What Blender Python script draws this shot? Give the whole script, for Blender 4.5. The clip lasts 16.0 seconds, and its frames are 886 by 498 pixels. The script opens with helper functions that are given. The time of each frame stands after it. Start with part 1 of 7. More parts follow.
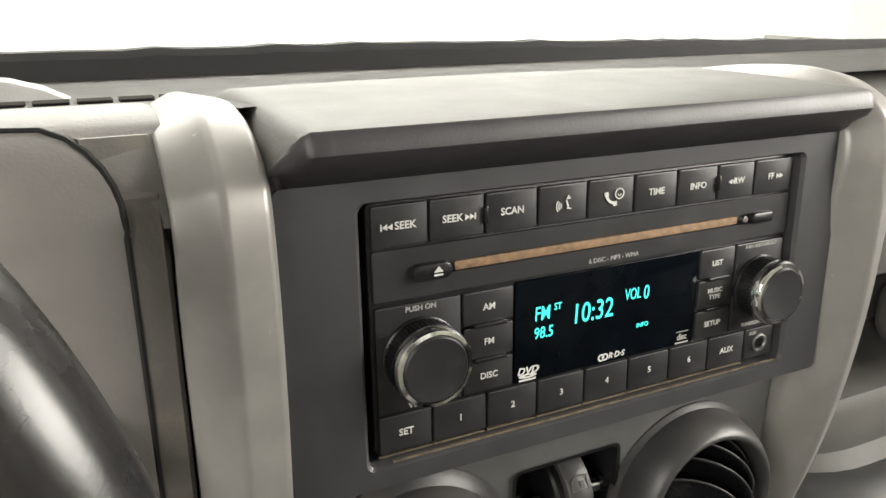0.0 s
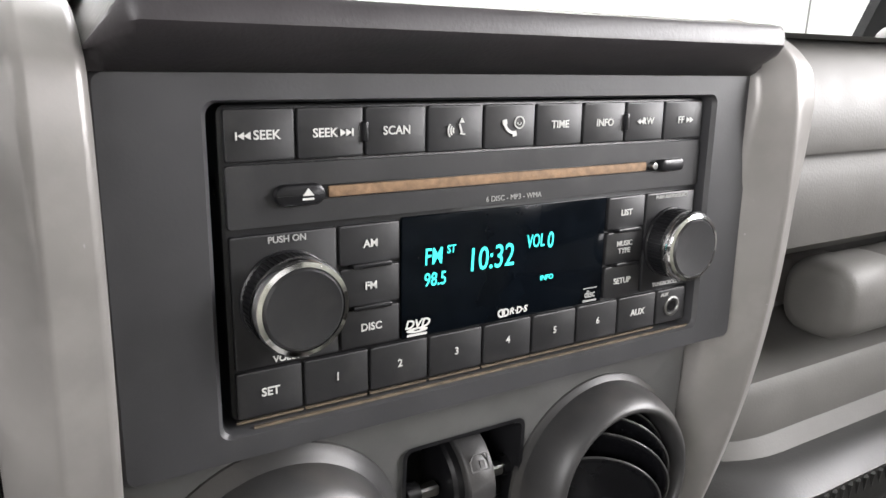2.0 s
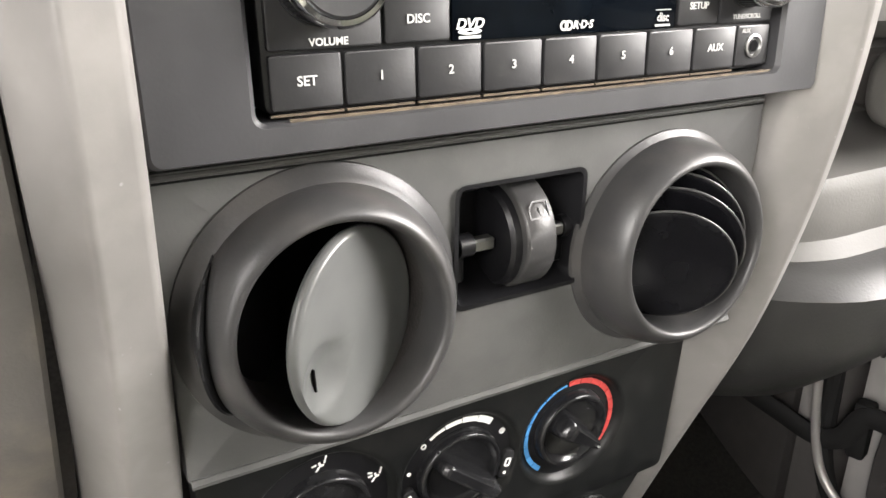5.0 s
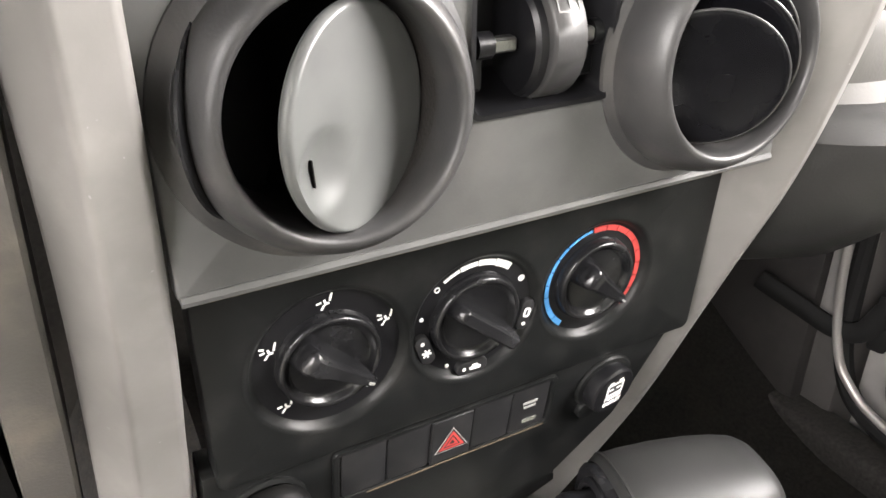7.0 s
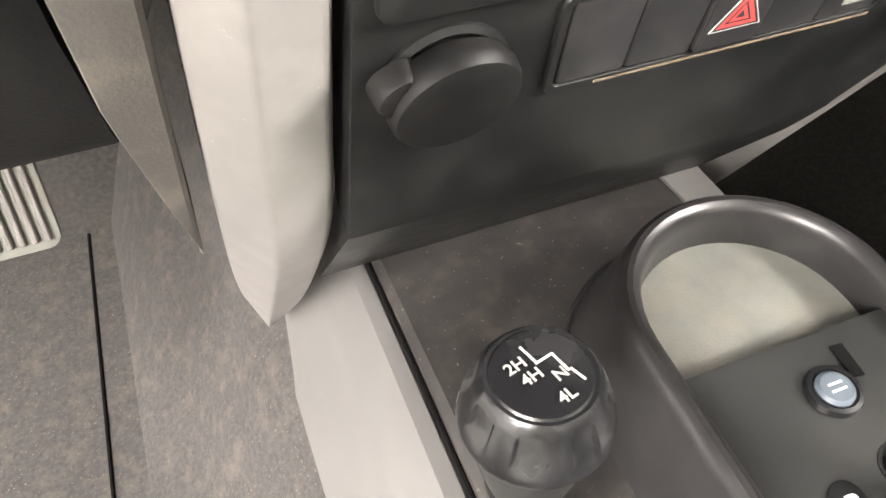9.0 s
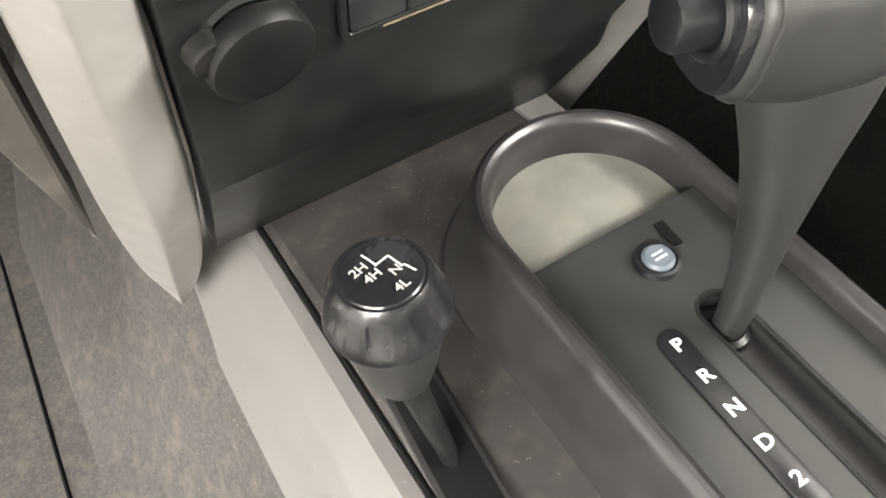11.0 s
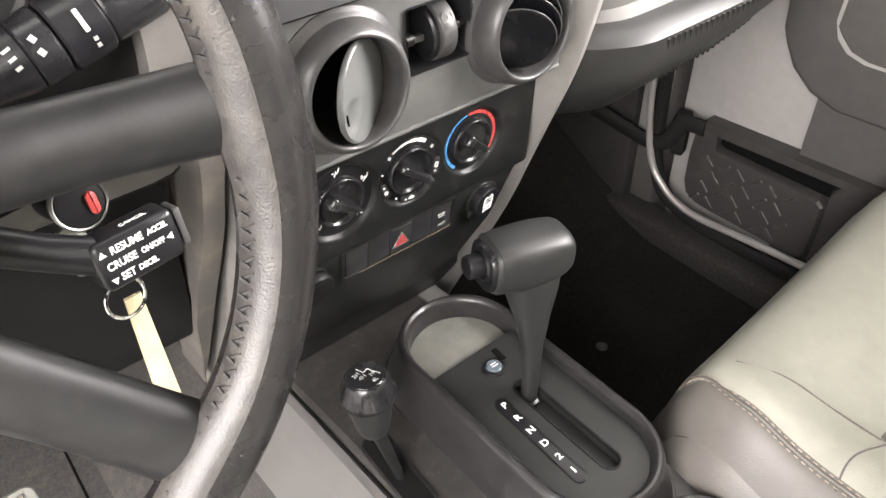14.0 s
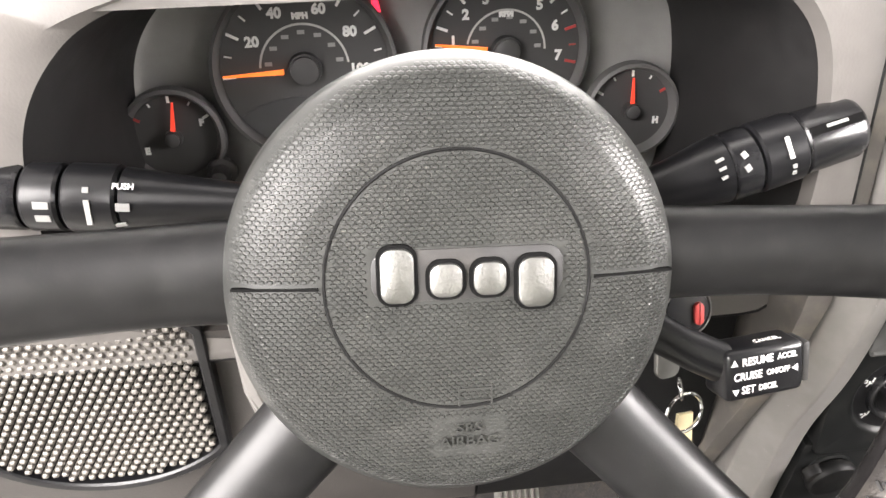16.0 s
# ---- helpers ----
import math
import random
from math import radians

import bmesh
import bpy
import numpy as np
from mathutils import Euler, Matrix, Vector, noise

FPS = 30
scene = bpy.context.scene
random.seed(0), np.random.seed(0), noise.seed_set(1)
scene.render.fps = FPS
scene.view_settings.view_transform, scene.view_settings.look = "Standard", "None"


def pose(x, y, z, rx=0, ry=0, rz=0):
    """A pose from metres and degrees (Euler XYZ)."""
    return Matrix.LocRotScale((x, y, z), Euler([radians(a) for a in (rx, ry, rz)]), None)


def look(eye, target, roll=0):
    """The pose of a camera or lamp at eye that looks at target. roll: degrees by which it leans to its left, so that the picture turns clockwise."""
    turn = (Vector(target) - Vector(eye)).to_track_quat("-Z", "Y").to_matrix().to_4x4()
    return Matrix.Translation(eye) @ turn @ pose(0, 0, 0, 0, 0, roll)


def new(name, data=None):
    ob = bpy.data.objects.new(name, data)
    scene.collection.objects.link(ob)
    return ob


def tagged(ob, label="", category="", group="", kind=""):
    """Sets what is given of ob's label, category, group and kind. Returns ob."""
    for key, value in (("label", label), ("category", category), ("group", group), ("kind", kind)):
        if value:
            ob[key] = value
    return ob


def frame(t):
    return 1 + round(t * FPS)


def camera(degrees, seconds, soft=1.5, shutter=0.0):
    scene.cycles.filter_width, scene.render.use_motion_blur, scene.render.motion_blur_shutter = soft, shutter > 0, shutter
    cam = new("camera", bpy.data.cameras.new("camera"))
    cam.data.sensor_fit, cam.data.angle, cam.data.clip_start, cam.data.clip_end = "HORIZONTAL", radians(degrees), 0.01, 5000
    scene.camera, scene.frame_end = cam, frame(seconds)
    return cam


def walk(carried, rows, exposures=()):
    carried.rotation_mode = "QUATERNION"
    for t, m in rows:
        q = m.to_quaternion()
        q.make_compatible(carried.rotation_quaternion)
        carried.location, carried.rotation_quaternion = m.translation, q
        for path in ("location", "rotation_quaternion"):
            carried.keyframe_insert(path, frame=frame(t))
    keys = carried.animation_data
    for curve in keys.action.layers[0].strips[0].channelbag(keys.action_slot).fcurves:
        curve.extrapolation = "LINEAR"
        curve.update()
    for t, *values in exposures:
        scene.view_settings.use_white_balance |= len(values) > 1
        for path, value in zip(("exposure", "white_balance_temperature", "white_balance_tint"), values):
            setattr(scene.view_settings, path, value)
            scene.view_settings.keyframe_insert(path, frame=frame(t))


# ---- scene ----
cam = camera(60.3, 16.0)
PATH = [
    (0, (-0.174, -0.216, 0.893), (0.649, 1.493, 0.26), 0.1),
    (0.2, (-0.166, -0.214, 0.901), (0.735, 1.449, 0.250), 1.4),
    (0.3, (-0.162, -0.214, 0.896), (0.766, 1.449, 0.288), 1.5),
    (0.5, (-0.159, -0.211, 0.887), (0.844, 1.432, 0.345), 1.5),
    (1, (-0.149, -0.204, 0.873), (0.887, 1.439, 0.398), 1.9),
    (1.5, (-0.146, -0.201, 0.861), (0.894, 1.434, 0.367), 1.8),
    (2, (-0.152, -0.199, 0.849), (0.88, 1.431, 0.318), 2.0),
    (2.5, (-0.154, -0.2, 0.836), (0.855, 1.43, 0.265), 1.9),
    (3, (-0.156, -0.199, 0.824), (0.827, 1.43, 0.207), 1.9),
    (3.5, (-0.157, -0.197, 0.815), (0.808, 1.429, 0.163), 1.5),
    (4, (-0.159, -0.194, 0.804), (0.787, 1.428, 0.114), 1.2),
    (4.2, (-0.157, -0.194, 0.799), (0.781, 1.428, 0.099), 1.0),
    (6.3, (-0.149, -0.188, 0.753), (0.725, 1.403, -0.085), -0.6),
    (6.5, (-0.148, -0.188, 0.749), (0.716, 1.397, -0.113), -0.5),
    (7, (-0.147, -0.182, 0.737), (0.695, 1.378, -0.188), -0.4),
    (7.5, (-0.147, -0.168, 0.716), (0.65, 1.356, -0.305), -0.1),
    (8, (-0.149, -0.151, 0.69), (0.585, 1.333, -0.432), 0.0),
    (8.5, (-0.155, -0.114, 0.653), (0.454, 1.275, -0.651), 0.3),
    (9, (-0.159, -0.09, 0.618), (0.311, 1.102, -0.918), 0.5),
    (9.2, (-0.145, -0.09, 0.603), (0.289, 1.045, -0.986), 0.5),
    (10.2, (-0.140, -0.100, 0.604), (0.272, 0.836, -0.814), -1.2),
    (11.3, (-0.16, -0.173, 0.671), (0.54, 0.901, -0.864), -3.5),
    (11.5, (-0.182, -0.203, 0.697), (0.616, 0.853, -0.803), -3.0),
    (12, (-0.206, -0.289, 0.767), (0.751, 0.626, -0.732), -1.8),
    (12.5, (-0.254, -0.366, 0.855), (0.798, 0.465, -0.629), -0.6),
    (13, (-0.287, -0.399, 0.914), (0.766, 0.415, -0.579), -0.1),
    (13.5, (-0.282, -0.391, 0.905), (0.735, 0.543, -0.542), -1.5),
    (14, (-0.289, -0.342, 0.889), (0.669, 0.854, -0.396), -1.3),
    (14.5, (-0.324, -0.324, 0.891), (0.434, 1.105, -0.286), -0.9),
    (15, (-0.356, -0.326, 0.896), (0.146, 1.27, -0.199), -1.2),
    (15.5, (-0.389, -0.32, 0.886), (-0.089, 1.403, -0.083), -1.3),
    (16, (-0.399, -0.313, 0.877), (-0.215, 1.463, -0.023), -1.7),
]
walk(cam, [(t, look(eye, target, roll)) for t, eye, target, roll in PATH], [(0.0, -0.30, 6750, 9), (0.3, -0.30, 6450, 10), (1.0, -0.32, 6450, 11), (2.0, 0.02, 6250, 14), (2.5, 0.28, 6350, 14), (3.0, 0.52, 6450, 13), (4.2, 0.80, 6500, 13), (6.3, 1.32, 6500, 13), (7.0, 1.42, 6500, 14), (8.0, 1.78, 6550, 14), (8.5, 2.05, 6700, 15), (9.0, 2.16, 6700, 14), (11.5, 1.95, 6700, 11), (12.0, 1.88, 6550, 13), (12.5, 1.66, 6500, 13), (13.0, 1.48, 6500, 15), (14.0, 1.42, 6500, 15), (14.5, 1.55, 6550, 15), (15.2, 1.48, 6550, 16), (16.0, 1.27, 6500, 15)])

# ---- world and lamps ----
world = bpy.data.worlds.new("world")
scene.world = world
world.use_nodes = True
wbg = world.node_tree.nodes["Background"]
wbg.inputs[0].default_value = (1.0, 0.98, 0.94, 1)
wbg.inputs[1].default_value = 0.5


def area_lamp(name, m, w, h, watts, col=(1.0, 0.975, 0.93)):
    la = bpy.data.lights.new(name, "AREA")
    la.shape, la.size, la.size_y, la.energy, la.color = "RECTANGLE", w, h, watts, col
    ob = new(name, la)
    ob.matrix_world = m
    return ob


# Unseen area lamps, added to light the cabin from front and sides.
area_lamp("added_lamp_front", look((0.6, 2.8, 2.6), (0.1, -0.1, 0.7)), 4.0, 1.2, 170)
area_lamp("added_lamp_driver", look((-1.28, -0.88, 1.30), (-0.43, 0.0, 0.72)), 1.1, 0.8, 44)
area_lamp("added_lamp_passenger", look((2.0, -1.40, 1.75), (0.1, 0.0, 0.75)), 2.6, 1.3, 340)

# ---- materials ----


def mat(name, col, rough=0.5, metal=0.0, var=0.25, scale=60.0, bump=0.15, grain=900.0, dirt=None, dirt_amt=0.0, dirt_scale=18.0, emit=0.0, coat=0.0, spec=0.5, specks=None):
    """Base colour with two scales of variation, fine relief and optional dust."""
    m = bpy.data.materials.new(name)
    m.use_nodes = True
    nt = m.node_tree
    b = nt.nodes["Principled BSDF"]
    b.inputs["Roughness"].default_value = rough
    b.inputs["Metallic"].default_value = metal
    b.inputs["Specular IOR Level"].default_value = spec
    b.inputs["Coat Weight"].default_value = coat
    tc = nt.nodes.new("ShaderNodeTexCoord")
    geo = nt.nodes.new("ShaderNodeNewGeometry")

    def noise_node(s, detail=3.0):
        n = nt.nodes.new("ShaderNodeTexNoise")
        n.inputs["Scale"].default_value = s
        n.inputs["Detail"].default_value = detail
        nt.links.new(geo.outputs["Position"], n.inputs["Vector"])
        return n

    big = noise_node(scale, 5.0)
    ramp = nt.nodes.new("ShaderNodeMapRange")
    ramp.inputs["From Min"].default_value, ramp.inputs["From Max"].default_value = 0.3, 0.7
    ramp.inputs["To Min"].default_value, ramp.inputs["To Max"].default_value = 1 - var, 1 + var
    nt.links.new(big.outputs["Fac"], ramp.inputs["Value"])
    mul = nt.nodes.new("ShaderNodeMix")
    mul.data_type, mul.blend_type = "RGBA", "MULTIPLY"
    mul.inputs["Factor"].default_value = 1.0
    mul.inputs["A"].default_value = (*col, 1)
    nt.links.new(ramp.outputs["Result"], mul.inputs["B"])
    out = mul.outputs["Result"]
    if dirt:
        d = noise_node(dirt_scale, 8.0)
        dr = nt.nodes.new("ShaderNodeMapRange")
        dr.inputs["From Min"].default_value, dr.inputs["From Max"].default_value = 0.5, 0.72
        dr.inputs["To Min"].default_value, dr.inputs["To Max"].default_value = 0.0, dirt_amt
        nt.links.new(d.outputs["Fac"], dr.inputs["Value"])
        mx = nt.nodes.new("ShaderNodeMix")
        mx.data_type = "RGBA"
        mx.inputs["B"].default_value = (*dirt, 1)
        nt.links.new(dr.outputs["Result"], mx.inputs["Factor"])
        nt.links.new(out, mx.inputs["A"])
        out = mx.outputs["Result"]
    if specks:
        sp = noise_node(specks[1], 1.0)
        sr = nt.nodes.new("ShaderNodeMapRange")
        sr.inputs["From Min"].default_value, sr.inputs["From Max"].default_value = specks[2], specks[2] + 0.03
        nt.links.new(sp.outputs["Fac"], sr.inputs["Value"])
        sm = nt.nodes.new("ShaderNodeMix")
        sm.data_type = "RGBA"
        sm.inputs["B"].default_value = (*specks[0], 1)
        nt.links.new(sr.outputs["Result"], sm.inputs["Factor"])
        nt.links.new(out, sm.inputs["A"])
        out = sm.outputs["Result"]
    nt.links.new(out, b.inputs["Base Color"])
    rr = nt.nodes.new("ShaderNodeMapRange")
    rr.inputs["To Min"].default_value, rr.inputs["To Max"].default_value = max(0.02, rough - 0.1), min(1, rough + 0.1)
    nt.links.new(big.outputs["Fac"], rr.inputs["Value"])
    nt.links.new(rr.outputs["Result"], b.inputs["Roughness"])
    if bump:
        fine = noise_node(grain, 2.0)
        bp = nt.nodes.new("ShaderNodeBump")
        bp.inputs["Strength"].default_value = bump
        bp.inputs["Distance"].default_value = 0.0006
        nt.links.new(fine.outputs["Fac"], bp.inputs["Height"])
        nt.links.new(bp.outputs["Normal"], b.inputs["Normal"])
    if emit:
        b.inputs["Emission Color"].default_value = (*col, 1)
        b.inputs["Emission Strength"].default_value = emit
    return m


def weave(name, a, b_col, size, rough=0.8):
    """Woven cloth: small ribs in two directions."""
    m = mat(name, a, rough, var=0.12, bump=0)
    nt = m.node_tree
    b = nt.nodes["Principled BSDF"]
    geo = nt.nodes.new("ShaderNodeNewGeometry")
    mp = nt.nodes.new("ShaderNodeMapping")
    mp.inputs["Scale"].default_value = (1 / size, 1 / size, 1 / size)
    nt.links.new(geo.outputs["Position"], mp.inputs["Vector"])
    br = nt.nodes.new("ShaderNodeTexBrick")
    br.inputs["Scale"].default_value = 1.0
    br.inputs["Mortar Size"].default_value = 0.12
    br.inputs["Mortar Smooth"].default_value = 0.6
    br.inputs["Brick Width"].default_value, br.inputs["Row Height"].default_value = 0.9, 0.5
    br.inputs["Color1"].default_value, br.inputs["Color2"].default_value = (*a, 1), (a[0] * 1.15, a[1] * 1.15, a[2] * 1.15, 1)
    br.inputs["Mortar"].default_value = (*b_col, 1)
    nt.links.new(mp.outputs["Vector"], br.inputs["Vector"])
    nt.links.new(br.outputs["Color"], b.inputs["Base Color"])
    bp = nt.nodes.new("ShaderNodeBump")
    bp.inputs["Strength"].default_value, bp.inputs["Distance"].default_value = 0.5, 0.0006
    nt.links.new(br.outputs["Fac"], bp.inputs["Height"])
    bp.invert = True
    nt.links.new(bp.outputs["Normal"], b.inputs["Normal"])
    return m


M_ARMREST = mat("armrest_vinyl", (0.085, 0.084, 0.080), 0.42, var=0.06, bump=0.5, grain=1400)
M_PLUG = mat("plug_rubber", (0.0055, 0.0055, 0.0055), 0.52, var=0.15, bump=0.10, spec=0.18, dirt=(0.05, 0.045, 0.04), dirt_amt=0.2, dirt_scale=70)
# Darker copy of the visor plastic: shade on the lip as colour.
M_LIPSHADE = mat("visor_lip_shaded", (0.034, 0.031, 0.033), 0.44, var=0.1, bump=0.15, grain=700, spec=0.4)
M_DUSTLINE = mat("tan_dust", (0.095, 0.073, 0.048), 0.9, var=0.4, scale=300, bump=0.3)
M_NUB = mat("grille_knob_plastic", (0.135, 0.125, 0.110), 0.42, var=0.08, bump=0.05)
M_PLATE = mat("selector_plate_plastic", (0.018, 0.0188, 0.018), 0.36, var=0.1, bump=0.08, spec=0.45)
M_GLOVE = mat("glove_box_plastic", (0.021, 0.0208, 0.0198), 0.40, var=0.08, bump=0.2, grain=700)
M_BUTTON = mat("pale_blue_button", (0.085, 0.105, 0.125), 0.35, var=0.1, bump=0)
M_GRIP = mat("grip_plastic", (0.016, 0.0163, 0.0160), 0.47, var=0.10, bump=0.04, dirt=(0.04, 0.04, 0.037), dirt_amt=0.08, dirt_scale=110, spec=0.5)
# Lighter copy of the dash plastic: window light put into the colour.
M_SIDEDASH = mat("passenger_fascia_lit", (0.095, 0.092, 0.086), 0.55, spec=0.32, var=0.07, bump=0.2, grain=700)
M_STRIP = mat("satin_door_strip", (0.50, 0.48, 0.46), 0.40, metal=0.5, var=0.04, bump=0.02)
M_FASCIA = mat("driver_fascia_plastic", (0.130, 0.122, 0.114), 0.52, var=0.08, bump=0.22, grain=800)
M_HOOD = mat("instrument_hood_plastic", (0.018, 0.0175, 0.0175), 0.6, var=0.1, bump=0.15, spec=0.3)
M_WORN = mat("rubbed_leather", (0.034, 0.031, 0.029), 0.42, var=0.3, scale=140, bump=0.4, grain=900, dirt=(0.100, 0.088, 0.074), dirt_amt=0.40, dirt_scale=45, specks=((0.02, 0.02, 0.02), 420.0, 0.70))
M_LOWER = mat("dark_lower_plastic", (0.010, 0.010, 0.010), 0.50, var=0.1, bump=0.20, grain=700, spec=0.08)
M_PRINT = mat("worn_key_print", (0.50, 0.50, 0.48), 0.5, var=0.1, bump=0)
M_DUSTFASCIA = mat("dusty_fascia_plastic", (0.098, 0.091, 0.083), 0.55, var=0.10, scale=40, bump=0.25, grain=800, dirt=(0.22, 0.19, 0.15), dirt_amt=0.5, dirt_scale=40)
M_BLACK = mat("black_plastic", (0.008, 0.008, 0.009), 0.32, var=0.12, bump=0.06, spec=0.40)
M_BEZEL = mat("bezel_plastic", (0.034, 0.034, 0.036), 0.45, var=0.08, bump=0.06, dirt=(0.08, 0.08, 0.08), dirt_amt=0.15, dirt_scale=45, spec=0.52)
M_KEY = mat("key_rubber", (0.012, 0.012, 0.013), 0.44, var=0.15, bump=0.05, dirt=(0.05, 0.047, 0.045), dirt_amt=0.25, dirt_scale=90, spec=0.55)
M_DASH = mat("dash_plastic", (0.050, 0.046, 0.043), 0.52, var=0.10, bump=0.20, grain=700, spec=0.38)
M_TOP = mat("dash_top_plastic", (0.055, 0.053, 0.047), 0.55, var=0.08, bump=0.18, grain=700)
M_PANEL = mat("vent_panel_plastic", (0.086, 0.086, 0.084), 0.42, var=0.12, bump=0.10, dirt=(0.18, 0.172, 0.158), dirt_amt=0.25, dirt_scale=22, spec=0.45)
M_RING = mat("vent_ring_plastic", (0.036, 0.0355, 0.0355), 0.40, var=0.14, bump=0.10, dirt=(0.12, 0.11, 0.10), dirt_amt=0.3, dirt_scale=40, spec=0.45)
# Same plastic as the louvres, lightened for the light the flap reflects.
M_FLAP = mat("vent_flap_lit", (0.095, 0.098, 0.095), 0.34, var=0.10, bump=0.02, dirt=(0.14, 0.14, 0.14), dirt_amt=0.25, dirt_scale=35)
M_KNOB = mat("dial_knob_plastic", (0.010, 0.010, 0.011), 0.24, var=0.12, bump=0.02, dirt=(0.07, 0.07, 0.07), dirt_amt=0.15, dirt_scale=60, spec=0.45)
# Same plastic as the flap, darkened for the shade on the louvres.
M_LOUVRE = mat("vent_louvre_shaded", (0.005, 0.005, 0.006), 0.26, var=0.1, bump=0.03, spec=0.35)
M_HVAC = mat("climate_panel_plastic", (0.0085, 0.0090, 0.0090), 0.36, var=0.10, bump=0.07, dirt=(0.05, 0.047, 0.044), dirt_amt=0.15, dirt_scale=60, spec=0.22)
M_SILVER = mat("silver_trim_paint", (0.225, 0.215, 0.205), 0.36, metal=0.25, var=0.05, bump=0.03, dirt=(0.55, 0.52, 0.48), dirt_amt=0.08, dirt_scale=70, specks=((0.32, 0.31, 0.30), 420.0, 0.78))
M_SIDE = mat("console_side_paint", (0.150, 0.145, 0.140), 0.46, metal=0.15, var=0.04, bump=0.05, dirt=(0.20, 0.18, 0.155), dirt_amt=0.10, dirt_scale=45, specks=((0.30, 0.28, 0.25), 500.0, 0.79))
M_CONSOLE = mat("console_plastic", (0.018, 0.0172, 0.0176), 0.33, var=0.15, bump=0.10, dirt=(0.07, 0.065, 0.06), dirt_amt=0.12, dirt_scale=90, spec=0.5)
M_DUSTY = mat("dusty_console_plastic", (0.031, 0.029, 0.028), 0.44, var=0.2, bump=0.20, dirt=(0.13, 0.112, 0.088), dirt_amt=0.22, dirt_scale=75, specks=((0.16, 0.145, 0.12), 480.0, 0.73))
M_TRAY = mat("tray_rubber", (0.145, 0.147, 0.130), 0.55, var=0.2, scale=40, bump=0.3, dirt=(0.20, 0.18, 0.14), dirt_amt=0.35, dirt_scale=45)
M_CARPET = mat("black_carpet", (0.040, 0.037, 0.034), 0.95, var=0.4, scale=200, bump=1.0, grain=1500, dirt=(0.085, 0.075, 0.065), dirt_amt=0.6, dirt_scale=7)
M_TUNNEL = mat("dusty_tunnel_carpet", (0.048, 0.045, 0.043), 0.95, var=0.3, scale=260, bump=1.0, grain=1400, dirt=(0.13, 0.11, 0.085), dirt_amt=0.35, dirt_scale=60, specks=((0.16, 0.13, 0.09), 700.0, 0.70))
M_CREAM = mat("cream_leather", (0.335, 0.335, 0.285), 0.40, var=0.05, bump=0.4, grain=900)
M_CREAM2 = mat("stone_vinyl", (0.132, 0.121, 0.110), 0.42, var=0.05, bump=0.4, grain=900)
M_CLOTH = weave("grey_mesh_cloth", (0.175, 0.170, 0.155), (0.05, 0.048, 0.045), 0.0042)
M_THREAD = mat("seam_thread", (0.36, 0.30, 0.24), 0.8, bump=0)
M_CHROME = mat("chrome", (0.78, 0.78, 0.78), 0.10, metal=1.0, var=0.05, bump=0)
M_STEEL = mat("worn_metal", (0.30, 0.30, 0.29), 0.40, metal=1.0, var=0.2, bump=0.3)
M_WHITE = mat("white_print", (0.80, 0.80, 0.78), 0.5, var=0.06, bump=0)
M_GREYPRINT = mat("grey_print", (0.30, 0.30, 0.29), 0.5, var=0.06, bump=0)
M_TEAL = mat("teal_display", (0.05, 0.80, 0.74), 0.4, var=0, bump=0, emit=0.75)
M_GLASSBLACK = mat("display_glass", (0.002, 0.003, 0.0045), 0.06, var=0.3, scale=90, bump=0.0, spec=0.08)
M_SLOT = mat("disc_slot_felt", (0.20, 0.125, 0.07), 0.8, var=0.3, scale=300, bump=0.5)
# Near-black: paints the shade inside holes and slots, also joints and lines.
M_DARK = mat("shade_and_line_black", (0.006, 0.006, 0.006), 0.9, var=0.1, bump=0, spec=0.05)
M_RED = mat("red_print", (0.42, 0.05, 0.045), 0.45, var=0.05, bump=0)
M_BLUE = mat("blue_print", (0.07, 0.26, 0.55), 0.4, var=0.05, bump=0)
# Needle colours with an added glow to read bright.
M_NEEDLE = mat("glowing_orange_needle", (0.95, 0.19, 0.03), 0.4, var=0, bump=0, emit=0.5)
M_NEEDLERED = mat("glowing_red_needle", (0.85, 0.06, 0.03), 0.4, var=0, bump=0, emit=0.3)
M_LAMPRED = mat("red_warning_lamp", (1.0, 0.02, 0.05), 0.4, var=0, bump=0, emit=1.2)
M_PAD = mat("airbag_vinyl", (0.030, 0.031, 0.029), 0.40, var=0.08, bump=0.05, spec=0.5, dirt=(0.10, 0.098, 0.092), dirt_amt=0.15, dirt_scale=50)
M_LEATHER = mat("worn_wheel_leather", (0.014, 0.013, 0.013), 0.27, spec=0.5, var=0.1, bump=0.05, grain=1500, dirt=(0.04, 0.036, 0.033), dirt_amt=0.06, dirt_scale=120)
M_SPOKE = mat("spoke_plastic", (0.0075, 0.0075, 0.0078), 0.40, var=0.1, bump=0.06, spec=0.40, dirt=(0.04, 0.039, 0.038), dirt_amt=0.10, dirt_scale=120)
M_GAUGE = mat("gauge_face", (0.050, 0.049, 0.049), 0.55, var=0.08, bump=0.05)
M_FACERING = mat("gauge_ring_plastic", (0.105, 0.103, 0.101), 0.5, var=0.08, bump=0.1)
M_CLUSTER = mat("cluster_housing", (0.28, 0.275, 0.268), 0.5, var=0.08, bump=0.2)
M_DOOR = mat("door_panel_plastic", (0.40, 0.385, 0.37), 0.5, var=0.05, bump=0.2)
M_DOORDARK = mat("door_armrest_plastic", (0.100, 0.094, 0.090), 0.5, var=0.08, bump=0.3)
M_POCKET = mat("door_pocket_plastic", (0.046, 0.043, 0.042), 0.45, var=0.08, bump=0.25, dirt=(0.09, 0.083, 0.075), dirt_amt=0.2, dirt_scale=30)
